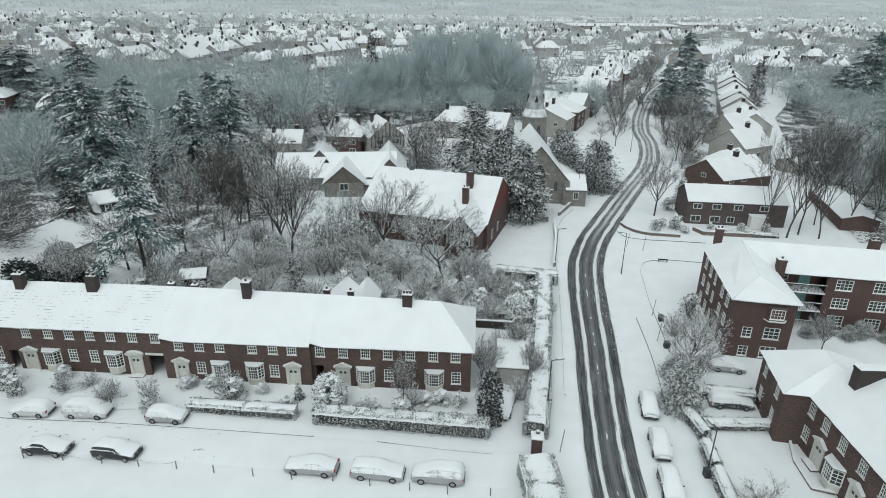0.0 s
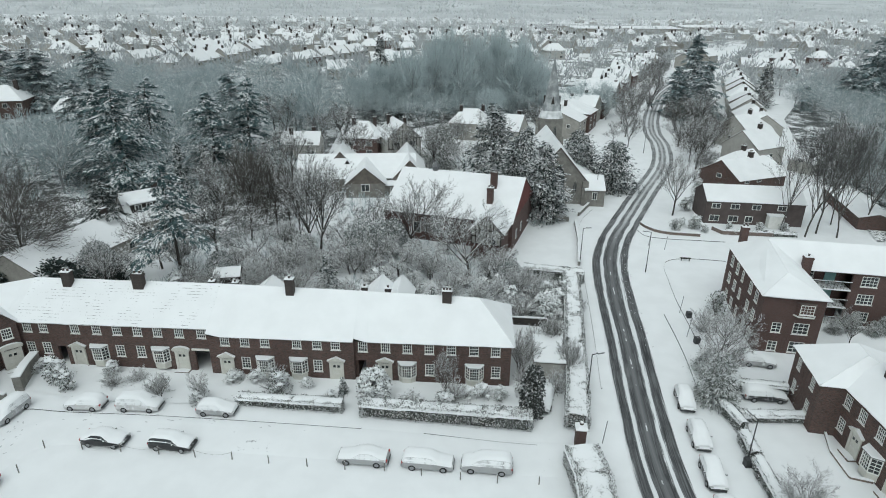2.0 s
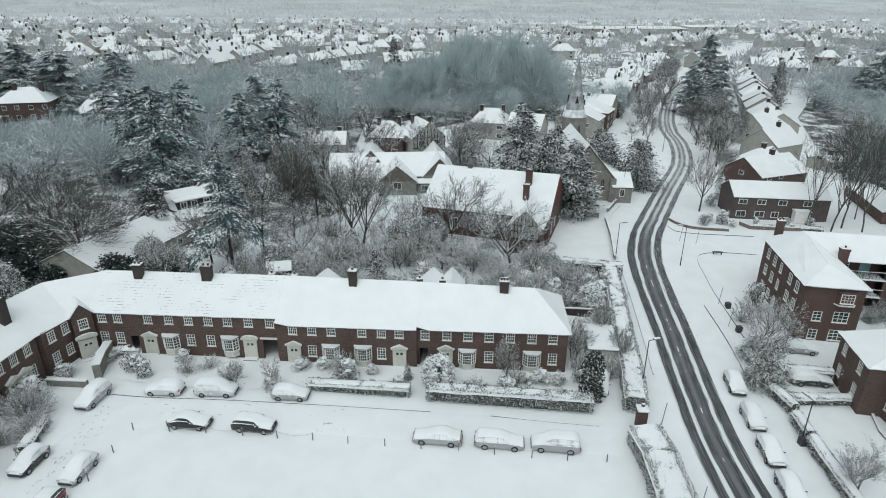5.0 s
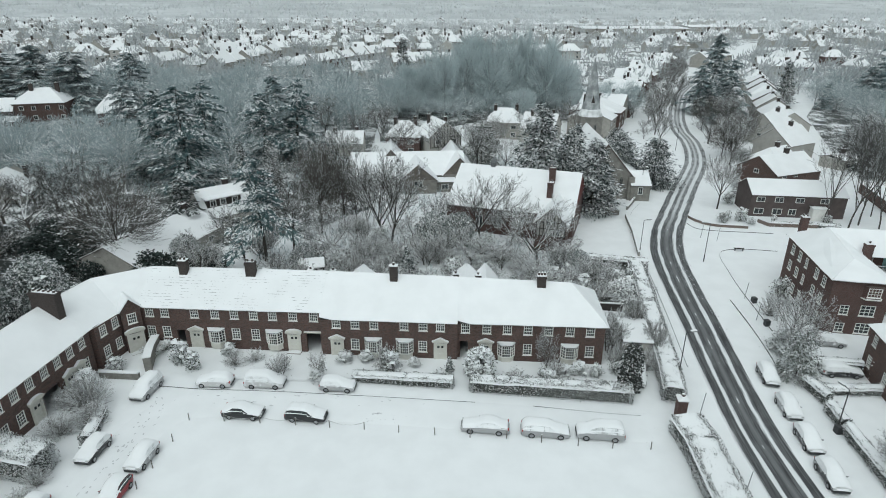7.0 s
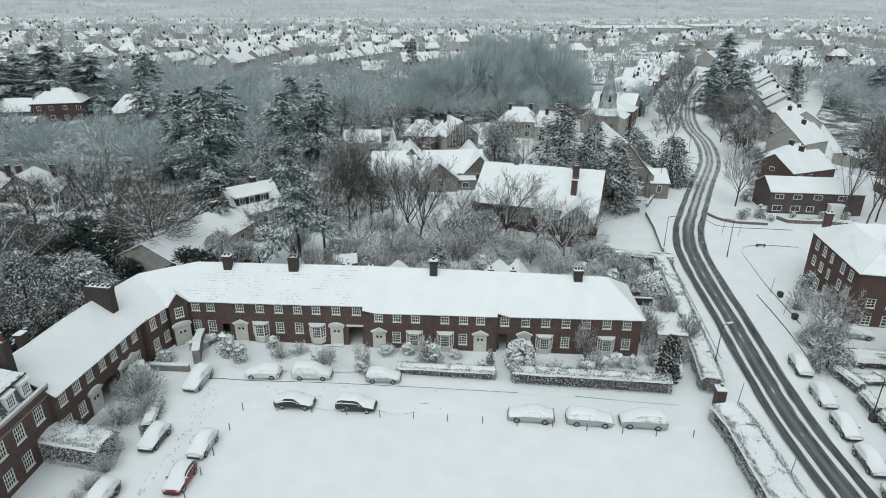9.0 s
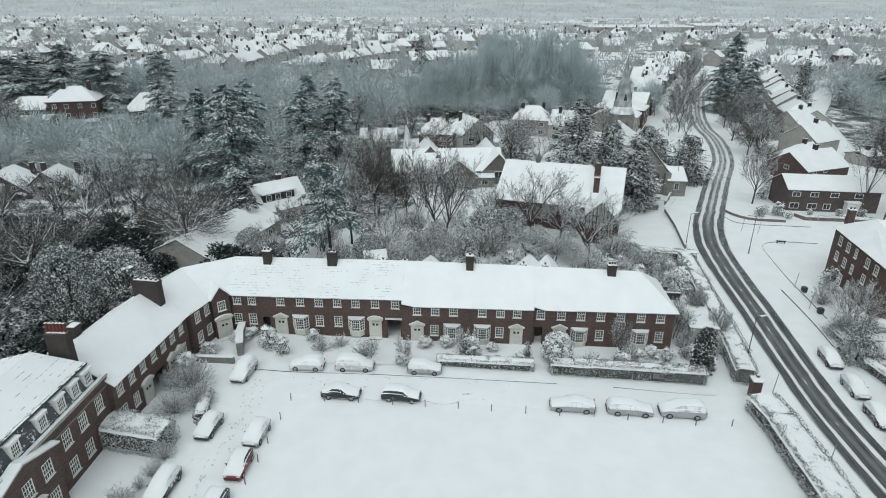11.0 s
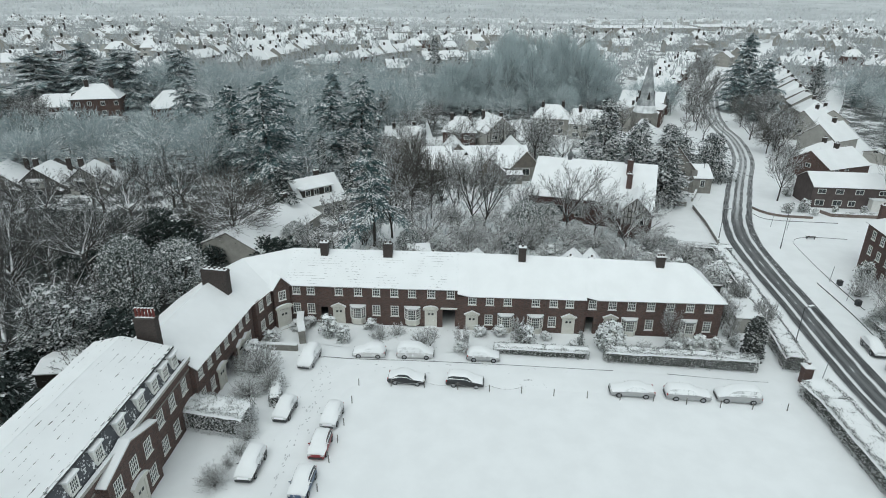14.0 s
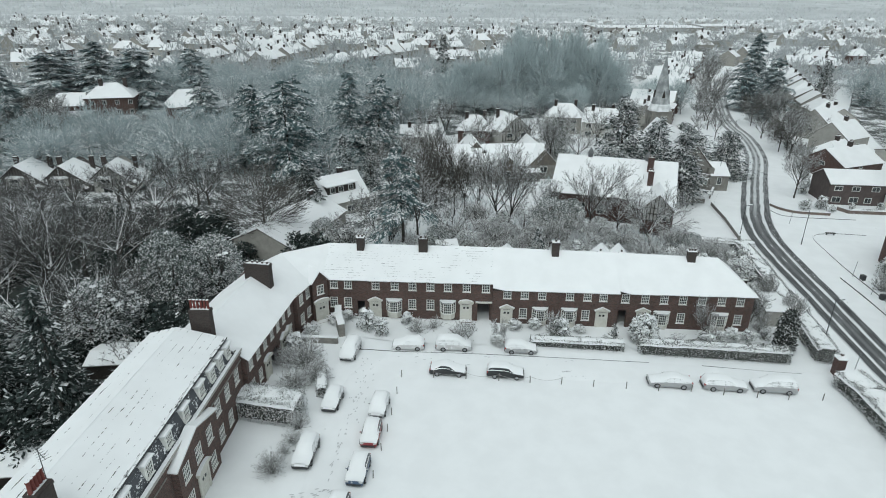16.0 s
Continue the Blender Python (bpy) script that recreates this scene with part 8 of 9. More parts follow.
# ---- hedges and walls ----
def hedge(line, w, h, seed, label, snow_top=0.0, mat_=None, dens=140):
    """A clipped hedge of small leaf sprays along a line, with snow settled on top."""
    r = random.Random(seed)
    P = [Vector((x, y, 0)) for x, y in line]
    core, leaf, top = Mesh(), Mesh(), Mesh()
    for a, b in zip(P, P[1:]):
        d = (b - a)
        L = d.length
        d.normalize()
        s = Vector((d.y, -d.x, 0))
        z0 = min(ground_z(a.x, a.y), ground_z(b.x, b.y)) - 0.1
        ia, ib = a + d * min(0.35, L / 4) * (a is P[0]), b - d * min(0.35, L / 4) * (b is P[-1])
        c = [ia - s * w * 0.34, ia + s * w * 0.34, ib + s * w * 0.34, ib - s * w * 0.34]
        ring = [(v.x, v.y) for v in c]
        if sum(ring[k][0] * ring[(k + 1) % 4][1] - ring[(k + 1) % 4][0] * ring[k][1] for k in range(4)) < 0:
            ring = ring[::-1]
        core.prism(ring, z0, z0 + h * 0.86)
        n = int(L * (2 * h + w) * dens)
        for _ in range(n):
            u, side = r.uniform(-0.05, L + 0.05), r.random() * (2 * h + w)
            if side < h:
                p, nn = a + d * u - s * w * 0.5 + Vector((0, 0, z0 + side)), -s
            elif side < 2 * h:
                p, nn = a + d * u + s * w * 0.5 + Vector((0, 0, z0 + side - h)), s
            else:
                p, nn = a + d * u + s * (side - 2 * h - w / 2) + Vector((0, 0, z0 + h)), Vector((0, 0, 1))
            bump = 0.17 * noise.noise((p.x * 1.1, p.y * 1.1, p.z * 1.1)) + 0.06 * noise.noise((p.x * 3.1, p.y * 3.1, p.z * 3.1))
            if side < 2 * h:
                bump -= 0.16 * w * max(0.0, ((side % h) / h - 0.65) / 0.35) ** 2
            dd = (nn + Vector((r.gauss(0, 0.6), r.gauss(0, 0.6), r.gauss(0.1, 0.5)))).normalized()
            t = dd.cross(Vector((r.gauss(0, 1), r.gauss(0, 1), r.gauss(0, 1))))
            if t.length < 1e-5:
                continue
            t.normalize()
            leaflet(leaf, p + nn * (bump - 0.06), dd, t, r.uniform(0.08, 0.16), r.uniform(0.05, 0.08))
        for end, o, dirn in ((a is P[0], a, -d), (b is P[-1], b, d)):
            for _ in range(int(w * h * dens * 1.4) if end else 0):
                v_, z_ = r.uniform(-0.5, 0.5), r.random()
                p = o + s * (v_ * w) + dirn * (0.10 - 0.7 * v_ * v_ * w - 0.18 * z_ * z_) + Vector((0, 0, z0 + z_ * h))
                dd = (dirn + Vector((r.gauss(0, 0.6), r.gauss(0, 0.6), r.gauss(0.1, 0.5)))).normalized()
                t = dd.cross(Vector((r.gauss(0, 1), r.gauss(0, 1), r.gauss(0, 1))))
                t.normalize()
                leaflet(leaf, p, dd, t, r.uniform(0.08, 0.16), r.uniform(0.05, 0.08))
        if snow_top:
            nu, nv = max(2, int(L * 2)), 5
            n0 = len(top.v)
            for i in range(nu + 1):
                for j in range(nv + 1):
                    v = (j / nv - 0.5) * w * 1.02
                    p = a + d * (L * i / nu) + s * v
                    e = 1 - abs(2 * j / nv - 1) ** 3
                    z = z0 + h * 0.97 + snow_top * e + 0.10 * noise.noise((p.x * 0.9, p.y * 0.9, 1.0)) - (0.26 if j in (0, nv) else 0)
                    top.v.append((p.x, p.y, z))
            for i in range(nu):
                for j in range(nv):
                    k = n0 + i * (nv + 1) + j
                    top.f.append((k, k + 1, k + nv + 2, k + nv + 1))
                    top.m.append(0)
    t = thing("hedge", label, "hedge")
    part("core", core, HEDGE_CORE, t)
    part("foliage", leaf, mat_ or HEDGE, t)
    if snow_top:
        top.f = [f if (Vector(top.v[f[1]]) - Vector(top.v[f[0]])).cross(Vector(top.v[f[3]]) - Vector(top.v[f[0]])).z > 0 else f[::-1] for f in top.f]
        part("snow", top, SNOW_BED_TOP, t, smooth=True)
    return t


SNOW_BED_TOP = thin_snow_mat("snow_on_hedge", (0.18, 0.18, 0.165), 0.79, 0.0, 0.9, 6.0)
hedge([(-23.1, 47.9), (-12.4, 46.6)], 1.2, 1.15, 1, "low clipped garden hedge, thick snow along its top", 0.1)
hedge([(-10.6, 46.2), (5.9, 43.9)], 1.5, 1.75, 2, "clipped garden hedge, broad snow along its top", 0.05)
hedge([(10.1, 43.4), (11.4, 48.5), (13.0, 56.5), (15.8, 69.5), (17.0, 76.0)], 2.3, 1.9, 3, "long tall hedge beside the road, snow heaped on top", 0.12)
hedge([(9.4, 39.3), (9.6, 36.0), (9.0, 30.0), (8.2, 22.0), (7.6, 8.0)], 3.1, 1.9, 4, "broad hedge beside the road, snow heaped on top", 0.12)
hedge([(10.5, 78.4), (19.0, 76.2)], 1.6, 1.9, 5, "hedge at the hall's forecourt with snow on top", 0.12)
hedge([(-53.6, 36.0), (-47.6, 34.5)], 2.9, 2.5, 6, "stout clipped hedge by the wing, crusted with snow", 0.05, HEDGE_WHITE)
hedge([(-47.0, 42.5), (-46.2, 38.0)], 1.2, 1.0, 17, "low rounded hedge along the lane", 0.08)
hedge([(25.6, 46.3), (26.0, 42.9)], 1.0, 1.3, 8, "garden hedge beside the pavement with a snow cap", 0.16)
hedge([(25.4, 41.9), (25.0, 38.9)], 1.0, 1.3, 9, "garden hedge beside the pavement with a snow cap", 0.16)
hedge([(24.9, 38.5), (24.0, 31.0), (23.4, 22.0)], 1.0, 1.3, 10, "garden hedge beside the pavement with a snow cap", 0.16)
hedge([(26.6, 44.9), (34.6, 44.6)], 1.1, 1.0, 11, "garden hedge between two houses with a snow cap", 0.14)
hedge([(28.0, 49.6), (33.4, 48.6)], 1.0, 1.5, 12, "dark garden hedge with a snow cap", 0.14)
hedge([(26.6, 50.6), (26.9, 54.0)], 1.2, 1.1, 13, "low hedge by a gateway with snow on top", 0.12)
hedge([(50.0, 96.4), (62.0, 94.6)], 0.8, 0.8, 14, "low hedge in front of a house with snow on top", 0.1)
hedge([(-9.0, 69.5), (8.0, 66.5), (13.5, 65.0)], 1.0, 1.3, 15, "straggling back-garden hedge with snow on top", 0.08)


def low_wall(line, w, h, label, mat_=None, name="garden_wall"):
    me, sn = Mesh(), Mesh()
    for (ax, ay), (bx_, by_) in zip(line, line[1:]):
        a, b = Vector((ax, ay, 0)), Vector((bx_, by_, 0))
        d = (b - a).normalized()
        s = Vector((d.y, -d.x, 0))
        for m_, ww, z0, z1 in ((me, w, -0.2, h), (sn, w + 0.1, h + 0.003, h + 0.12)):
            ring = [(v.x, v.y) for v in (a - s * ww / 2, b - s * ww / 2, b + s * ww / 2, a + s * ww / 2)]
            if sum(ring[k][0] * ring[(k + 1) % 4][1] - ring[(k + 1) % 4][0] * ring[k][1] for k in range(4)) < 0:
                ring = ring[::-1]
            z = ground_z(ax, ay)
            m_.prism(ring, z + z0, z + z1)
    t = thing(name, label, "wall")
    part("masonry", me, mat_ or WALL_STONE, t)
    part("snow", sn, SNOW_ROOF, t)
    return t


low_wall([(-46.6, 54.6), (-46.3, 52.4), (-45.6, 49.8)], 0.75, 1.6, "tall grey garden wall beside the corner door, snow on top", STONE)
low_wall([(-50.2, 48.7), (-45.9, 48.3)], 0.35, 0.7, "low stone garden wall in front of the corner house", STONE)
low_wall([(36.2, 101.4), (36.6, 99.4), (37.4, 97.8), (38.5, 96.7), (40.0, 96.0), (44.8, 95.0)], 0.22, 0.45, "curved low garden wall at the junction, snow on top")
low_wall([(48.6, 98.6), (49.4, 96.2), (58, 94.9)], 0.3, 0.6, "low garden wall with snow on top")
low_wall([(15.5, 104.6), (23.0, 102.8)], 0.4, 0.9, "dark churchyard wall with snow on top", STONE)
low_wall([(19.8, 82.0), (22.2, 92.0), (23.9, 101.5)], 0.3, 0.7, "forecourt wall beside the pavement with snow on top", STONE)
low_wall([(25.6, 106.0), (33.2, 119.0)], 0.3, 0.7, "churchyard wall along the pavement with snow on top", STONE)
low_wall([(34.3, 43.8), (32.8, 40.2), (32.4, 37.0), (34.0, 36.4)], 0.12, 0.18, "low edging wall round a front garden")
low_wall([(-9.5, 65.8), (11.0, 63.0)], 0.15, 0.9, "back-garden fence with snow along its top", DARK, "garden_fence")

# ---- cars ----
TYRE = surface("tyre", (0.012, 0.012, 0.013), (0.03, 0.03, 0.031), 0.85)
RIM = surface("alloy_rim", (0.25, 0.255, 0.26), (0.4, 0.405, 0.41), 0.4, metal=0.7)
CAR_GLASS_SNOWY = surface("snowed_car_glass", (0.05, 0.055, 0.058), (0.10, 0.107, 0.11), 0.4, settled=(-0.25, 0.35, 0.6, 1.6))
CAR_GLASS = surface("car_glass", (0.02, 0.024, 0.026), (0.05, 0.056, 0.06), 0.12, spec=0.7)
LAMP_RED = surface("tail_lamp", (0.25, 0.02, 0.02), (0.35, 0.03, 0.03), 0.3)
LAMP_CLEAR = surface("head_lamp", (0.45, 0.46, 0.46), (0.6, 0.61, 0.61), 0.2)
PAINTS = {}


def paint(name, c, low=0.55):
    name += "_snowy" if low < 0.5 else ""
    if name not in PAINTS:
        PAINTS[name] = surface("car_paint_" + name, tuple(v * 0.8 for v in c), c, 0.35, 1.2, 18.0, 0.05, settled=(low, low + 0.3, 0.5, 2.2), spec=0.6)
    return PAINTS[name]


WHEELS = {}


def wheel_data():
    if not WHEELS:
        t = Mesh()
        k = 16
        for i in range(k):
            a, b = 2 * math.pi * i / k, 2 * math.pi * (i + 1) / k
            for (r0, y0), (r1, y1) in zip(((0.2, 0.1), (0.31, 0.1), (0.325, 0.06), (0.325, -0.06), (0.31, -0.1)), ((0.31, 0.1), (0.325, 0.06), (0.325, -0.06), (0.31, -0.1), (0.2, -0.1))):
                t.face([(r0 * math.cos(a), y0, r0 * math.sin(a)), (r1 * math.cos(a), y1, r1 * math.sin(a)), (r1 * math.cos(b), y1, r1 * math.sin(b)), (r0 * math.cos(b), y0, r0 * math.sin(b))])
        r = Mesh()
        for i in range(k):
            a, b = 2 * math.pi * i / k, 2 * math.pi * (i + 1) / k
            r.face([(0.2 * math.cos(a), -0.09, 0.2 * math.sin(a)), (0.2 * math.cos(a), 0.09, 0.2 * math.sin(a)), (0.2 * math.cos(b), 0.09, 0.2 * math.sin(b)), (0.2 * math.cos(b), -0.09, 0.2 * math.sin(b))])
            for y in (-0.09, 0.09):
                r.face([(0, y, 0), (0.2 * math.cos(a), y, 0.2 * math.sin(a)), (0.2 * math.cos(b), y, 0.2 * math.sin(b))])
        WHEELS["t"], WHEELS["r"] = t.data("tyre", TYRE), r.data("rim", RIM)
    return WHEELS["t"], WHEELS["r"]


# side profiles: x from the nose, height of bonnet or roof, and the height where glass begins
SHAPES = {
    "hatch": (3.9, 1.72, [(0.0, 0.55), (0.12, 0.72), (0.9, 0.92), (1.15, 0.98), (1.75, 1.38), (2.2, 1.47), (3.0, 1.46), (3.5, 1.32), (3.8, 0.98), (3.9, 0.6)], 0.92),
    "saloon": (4.5, 1.76, [(0.0, 0.52), (0.12, 0.68), (1.1, 0.88), (1.4, 0.93), (2.05, 1.36), (2.5, 1.43), (3.1, 1.40), (3.75, 1.02), (4.35, 0.94), (4.5, 0.58)], 0.90),
    "estate": (4.5, 1.78, [(0.0, 0.55), (0.12, 0.72), (1.0, 0.92), (1.3, 0.97), (1.9, 1.42), (2.4, 1.5), (3.7, 1.5), (4.15, 1.40), (4.42, 1.0), (4.5, 0.6)], 0.94),
    "mpv": (4.4, 1.82, [(0.0, 0.6), (0.1, 0.8), (0.7, 1.02), (0.95, 1.08), (1.7, 1.62), (2.2, 1.72), (3.6, 1.72), (4.15, 1.60), (4.35, 1.05), (4.4, 0.65)], 1.02),
}


def car(kind, colour, at, label, group, snow_depth=0.13, bare_sides=True):
    L, W, prof, belt = SHAPES[kind]
    t = thing("car", label, "car", at, group)
    body, glass, snow = Mesh(), Mesh(), Mesh()
    secs = []
    for x, z in prof:
        taper = min(1.0, 0.80 + 0.9 * min(x, L - x))
        w = W / 2 * min(1.0, taper)
        zb = min(z, belt)
        wr = w * (0.78 if z > belt + 0.25 else (0.86 if z > belt + 0.05 else 0.93))
        secs.append([(x, -w * 0.94, 0.22), (x, -w, 0.45), (x, -w * 0.97, zb * 0.96), (x, -wr, z - 0.03), (x, -wr * 0.72, z), (x, wr * 0.72, z), (x, wr, z - 0.03), (x, w * 0.97, zb * 0.96), (x, w, 0.45), (x, w * 0.94, 0.22)])
    for a, b in zip(secs, secs[1:]):
        for k in range(9):
            tall = (a[3][2] > belt + 0.1 or b[3][2] > belt + 0.1) and k in (2, 6)
            body.face([a[k], a[k + 1], b[k + 1], b[k]][::-1])
            if tall:
                mid = [Vector(v) for v in (a[k], a[k + 1], b[k + 1], b[k])]
                c = sum(mid, Vector()) / 4
                off = Vector((0, -0.012 if k == 2 else 0.012, 0.004))
                glass.face([c + (v - c) * 0.95 + off for v in mid][::-1])
    body.face(secs[0])
    body.face(secs[-1][::-1])
    body.face([s[0] for s in secs] + [s[-1] for s in reversed(secs)])
    plastered = snow_depth > 0.14
    part("body", body, paint(*colour, 0.02 if plastered else 0.55), t)
    for s in (-1, 1):
        g = Mesh()
        for f in glass.f:
            pts = [glass.v[i] for i in f]
            if pts[0][1] * s > 0:
                g.face(pts)
        part("side_window", g, CAR_GLASS_SNOWY if plastered or colour[0] == "silver" else CAR_GLASS, t)
    # a thick rounded cap over bonnet, screen and roof
    rs = random.Random(int(at.translation.x * 10))
    rows = []
    for (x, z), s in zip(prof, secs):
        if z < 0.6:
            continue
        w = s[6][1] * 0.55 + s[7][1] * 0.45
        row = []
        for j in range(9):
            v = (j / 8 - 0.5) * 2
            e = 1 - abs(v) ** 5
            row.append(len(snow.v))
            snow.v.append((x, v * (w + 0.05), z - 0.02 + snow_depth * e + 0.02 * rs.gauss(0, 1) * e - (0.55 * (z - min(z, belt)) + 0.03 if abs(v) == 1 else (0.06 if abs(v) > 0.7 else 0))))
        rows.append(row)
    for a, b in zip(rows, rows[1:]):
        for j in range(8):
            snow.f.append((a[j], b[j], b[j + 1], a[j + 1]))
            snow.m.append(0)
    part("snow_cover", snow, SNOW_ROOF, t, smooth=True)
    ty, ri = wheel_data()
    for x in (L * 0.19, L * 0.79):
        for y in (-W / 2 + 0.08, W / 2 - 0.08):
            w = part("wheel", ty, None, t, at=pose(x, y, 0.325))
            part("rim", ri, None, w)
    for s in (-1, 1):
        hl, tl, mi = Mesh(), Mesh(), Mesh()
        hl.box(0.02, s * W * 0.36 - 0.14, 0.58, 0.16, s * W * 0.36 + 0.14, 0.70)
        part("headlight", hl, LAMP_CLEAR, t)
        tl.box(L - 0.14, s * W * 0.38 - 0.1, 0.68, L - 0.02, s * W * 0.38 + 0.1, 0.9)
        part("tail_light", tl, LAMP_RED, t)
        mi.box(L * 0.36, s * (W / 2 + 0.06) - 0.08, belt, L * 0.36 + 0.12, s * (W / 2 + 0.06) + 0.08, belt + 0.13)
        part("wing_mirror", mi, paint(*colour), t)
    for x in (-0.05, L - 0.06):
        bp = Mesh()
        bp.box(x, -W * 0.36, 0.28, x + 0.11, W * 0.36, 0.46)
        part("bumper", bp, IRON, t)
    return t


def stand(x0, y0, x1, y1, k=0.95):
    """The pose of a car whose nose is at (x0, y0) and tail towards (x1, y1)."""
    a = math.degrees(math.atan2(y1 - y0, x1 - x0))
    return pose(x0, y0, ground_z(x0, y0) - 0.04, 0, 0, a) @ Matrix.Diagonal((k, 0.97, 0.89, 1))


SILVER, DARKP, RED, WHITEP, BLUE = ("silver", (0.36, 0.365, 0.37)), ("black", (0.02, 0.021, 0.023)), ("red", (0.22, 0.012, 0.02)), ("white", (0.6, 0.6, 0.6)), ("blue", (0.05, 0.09, 0.16))
G1, G2, G3 = "cars beside the green", "cars in front of the gardens", "cars along the main road"
car("saloon", SILVER, stand(-11.9, 39.9, -7.6, 39.3, 1.0), "silver coupe under a thick cap of snow beside the green", G1)
car("estate", SILVER, stand(-1.8, 38.7, -6.3, 39.3, 1.0), "silver estate car under thick snow beside the green", G1)
car("mpv", SILVER, stand(-1.1, 38.8, 3.2, 38.2, 1.0), "grey people carrier with a bare snowless side beside the green", G1, 0.1)
car("saloon", DARKP, stand(-31.2, 41.9, -35.3, 42.4, 0.88), "black saloon with a snow-covered roof beside the green", G1)
car("estate", DARKP, stand(-25.0, 41.3, -29.1, 41.9, 0.88), "black estate car with a snow-covered roof beside the green", G1)
car("hatch", WHITEP, stand(-39.4, 47.4, -35.2, 47.1, 0.95), "pale hatchback buried in snow by the gardens", G2, 0.18)
car("mpv", WHITEP, stand(-30.2, 47.0, -34.6, 47.3, 0.95), "pale people carrier buried in snow by the gardens", G2, 0.18)
car("hatch", SILVER, stand(-22.7, 46.2, -26.7, 46.6, 0.95), "silver hatchback buried in snow by the gardens", G2, 0.16)
car("mpv", SILVER, stand(-44.5, 44.2, -43.7, 48.6, 0.85), "snow-covered grey car parked at the lane's bend", G2, 0.16)
car("hatch", DARKP, stand(-45.2, 35.3, -44.6, 39.3, 0.85), "dark hatchback with a snow-covered roof by the hedge", G2, 0.15)
car("estate", DARKP, stand(-46.5, 27.6, -46.0, 32.1, 0.85), "dark estate car under snow by the front garden", G2, 0.15)
car("hatch", SILVER, stand(-40.5, 34.3, -39.8, 38.8, 0.85), "grey hatchback buried in snow at the green's edge", G1, 0.16)
car("hatch", RED, stand(-40.9, 30.2, -40.5, 34.1, 0.85), "dark red hatchback with snow on its roof", G1, 0.13)
car("hatch", BLUE, stand(-41.7, 25.6, -41.1, 30.1, 0.85), "dark blue hatchback under snow at the green's edge", G1, 0.14)
car("hatch", DARKP, stand(-43.0, 21.2, -42.4, 25.4, 0.85), "dark hatchback under snow at the green's edge", G1, 0.14)
for i, (x0, y0, x1, y1) in enumerate(((21.9, 45.8, 22.8, 50.0), (21.0, 40.2, 21.7, 44.2), (20.1, 35.4, 20.8, 39.4), (19.3, 30.8, 20.0, 35.2), (18.4, 25.4, 19.0, 29.8))):
    car(("hatch", "hatch", "hatch", "hatch", "saloon")[i], (DARKP, SILVER, DARKP, DARKP, SILVER)[i], stand(x0, y0, x1, y1, 0.95), "parked car buried in snow along the main road", G3, 0.2)
car("saloon", SILVER, stand(7.2, 45.8, 8.6, 50.0, 0.95), "snow-covered car in the drive beside the terrace", "", 0.2)
car("estate", DARKP, stand(33.0, 48.0, 28.6, 48.6, 0.95), "dark car under snow in a drive behind a hedge", "", 0.25)
car("hatch", SILVER, stand(35.4, 54.2, 31.2, 55.2, 0.95), "car wholly buried in snow beside the flats", "", 0.3)

# ---- posts, lamps, small things ----
def post(x, y, h=0.85, r=0.05, lean=0.0):
    me = Mesh()
    me.tube((0, 0, -0.1), (lean, 0, h), r, r * 0.9, 6, cap=True)
    ob = new("fence_post", me.data("fence_post", GALV_POST))
    ob.matrix_world = pose(x, y, ground_z(x, y))
    return tagged(ob, "short timber post at the edge of the snowy green", "post", "posts round the green")


GALV_POST = surface("weathered_post", (0.12, 0.115, 0.105), (0.2, 0.19, 0.175), 0.9, settled=(0.6, 0.8, 0.2, 3.0))
GREEN_POSTS = ((-38.2, 41.4), (-34.8, 41.2), (-31.3, 40.9), (-27.8, 40.5), (-24.5, 40.1), (-21.2, 39.8), (-17.9, 39.3), (-14.5, 38.9), (-11.2, 38.5), (-7.8, 38.3), (-4.6, 37.7), (-1.3, 37.2), (1.8, 36.8), (5.3, 36.6), (-38.6, 38.4), (-39.0, 35.0), (-39.3, 32.6), (-39.7, 30.0), (-40.2, 26.7), (-40.6, 23.4), (-41.0, 20.0), (-41.4, 16.6))
for x, y in GREEN_POSTS:
    post(x, y, 0.85, 0.05, 0.03 * math.sin(x * 7))


def chain(a, b):
    """A slack chain hung between two posts."""
    me = Mesh()
    pts = []
    for k in range(9):
        f = k / 8
        x, y = a[0] + (b[0] - a[0]) * f, a[1] + (b[1] - a[1]) * f
        pts.append((x, y, ground_z(x, y) + 0.74 - 1.5 * f * (1 - f)))
    for p, q in zip(pts, pts[1:]):
        me.tube(p, q, 0.02, 0.02, 4)
    return tagged(new("post_chain", me.data("post_chain", GALV_POST)), "slack chain hung between two short posts", "chain", "chains round the green")


for a_, b_ in zip(GREEN_POSTS[1:5], GREEN_POSTS[2:6]):
    chain(a_, b_)


def lamp_post(x, y, h, turn, label):
    t = thing("street_lamp", label, "street lamp", pose(x, y, ground_z(x, y), 0, 0, turn))
    p = Mesh()
    p.tube((0, 0, -0.1), (0, 0, 1.2), 0.09, 0.08, 8)
    p.tube((0, 0, 1.2), (0, 0, h), 0.055, 0.045, 8)
    p.tube((0, 0, h), (0.8, 0, h + 0.08), 0.04, 0.035, 6)
    part("pole", p, IRON, t)
    head = Mesh()
    head.box(0.55, -0.14, h + 0.02, 1.25, 0.14, h + 0.14)
    part("lamp_head", head, GALV, t)
    s = Mesh()
    s.box(0.55, -0.13, h + 0.143, 1.25, 0.13, h + 0.2)
    part("snow", s, SNOW_ROOF, t)


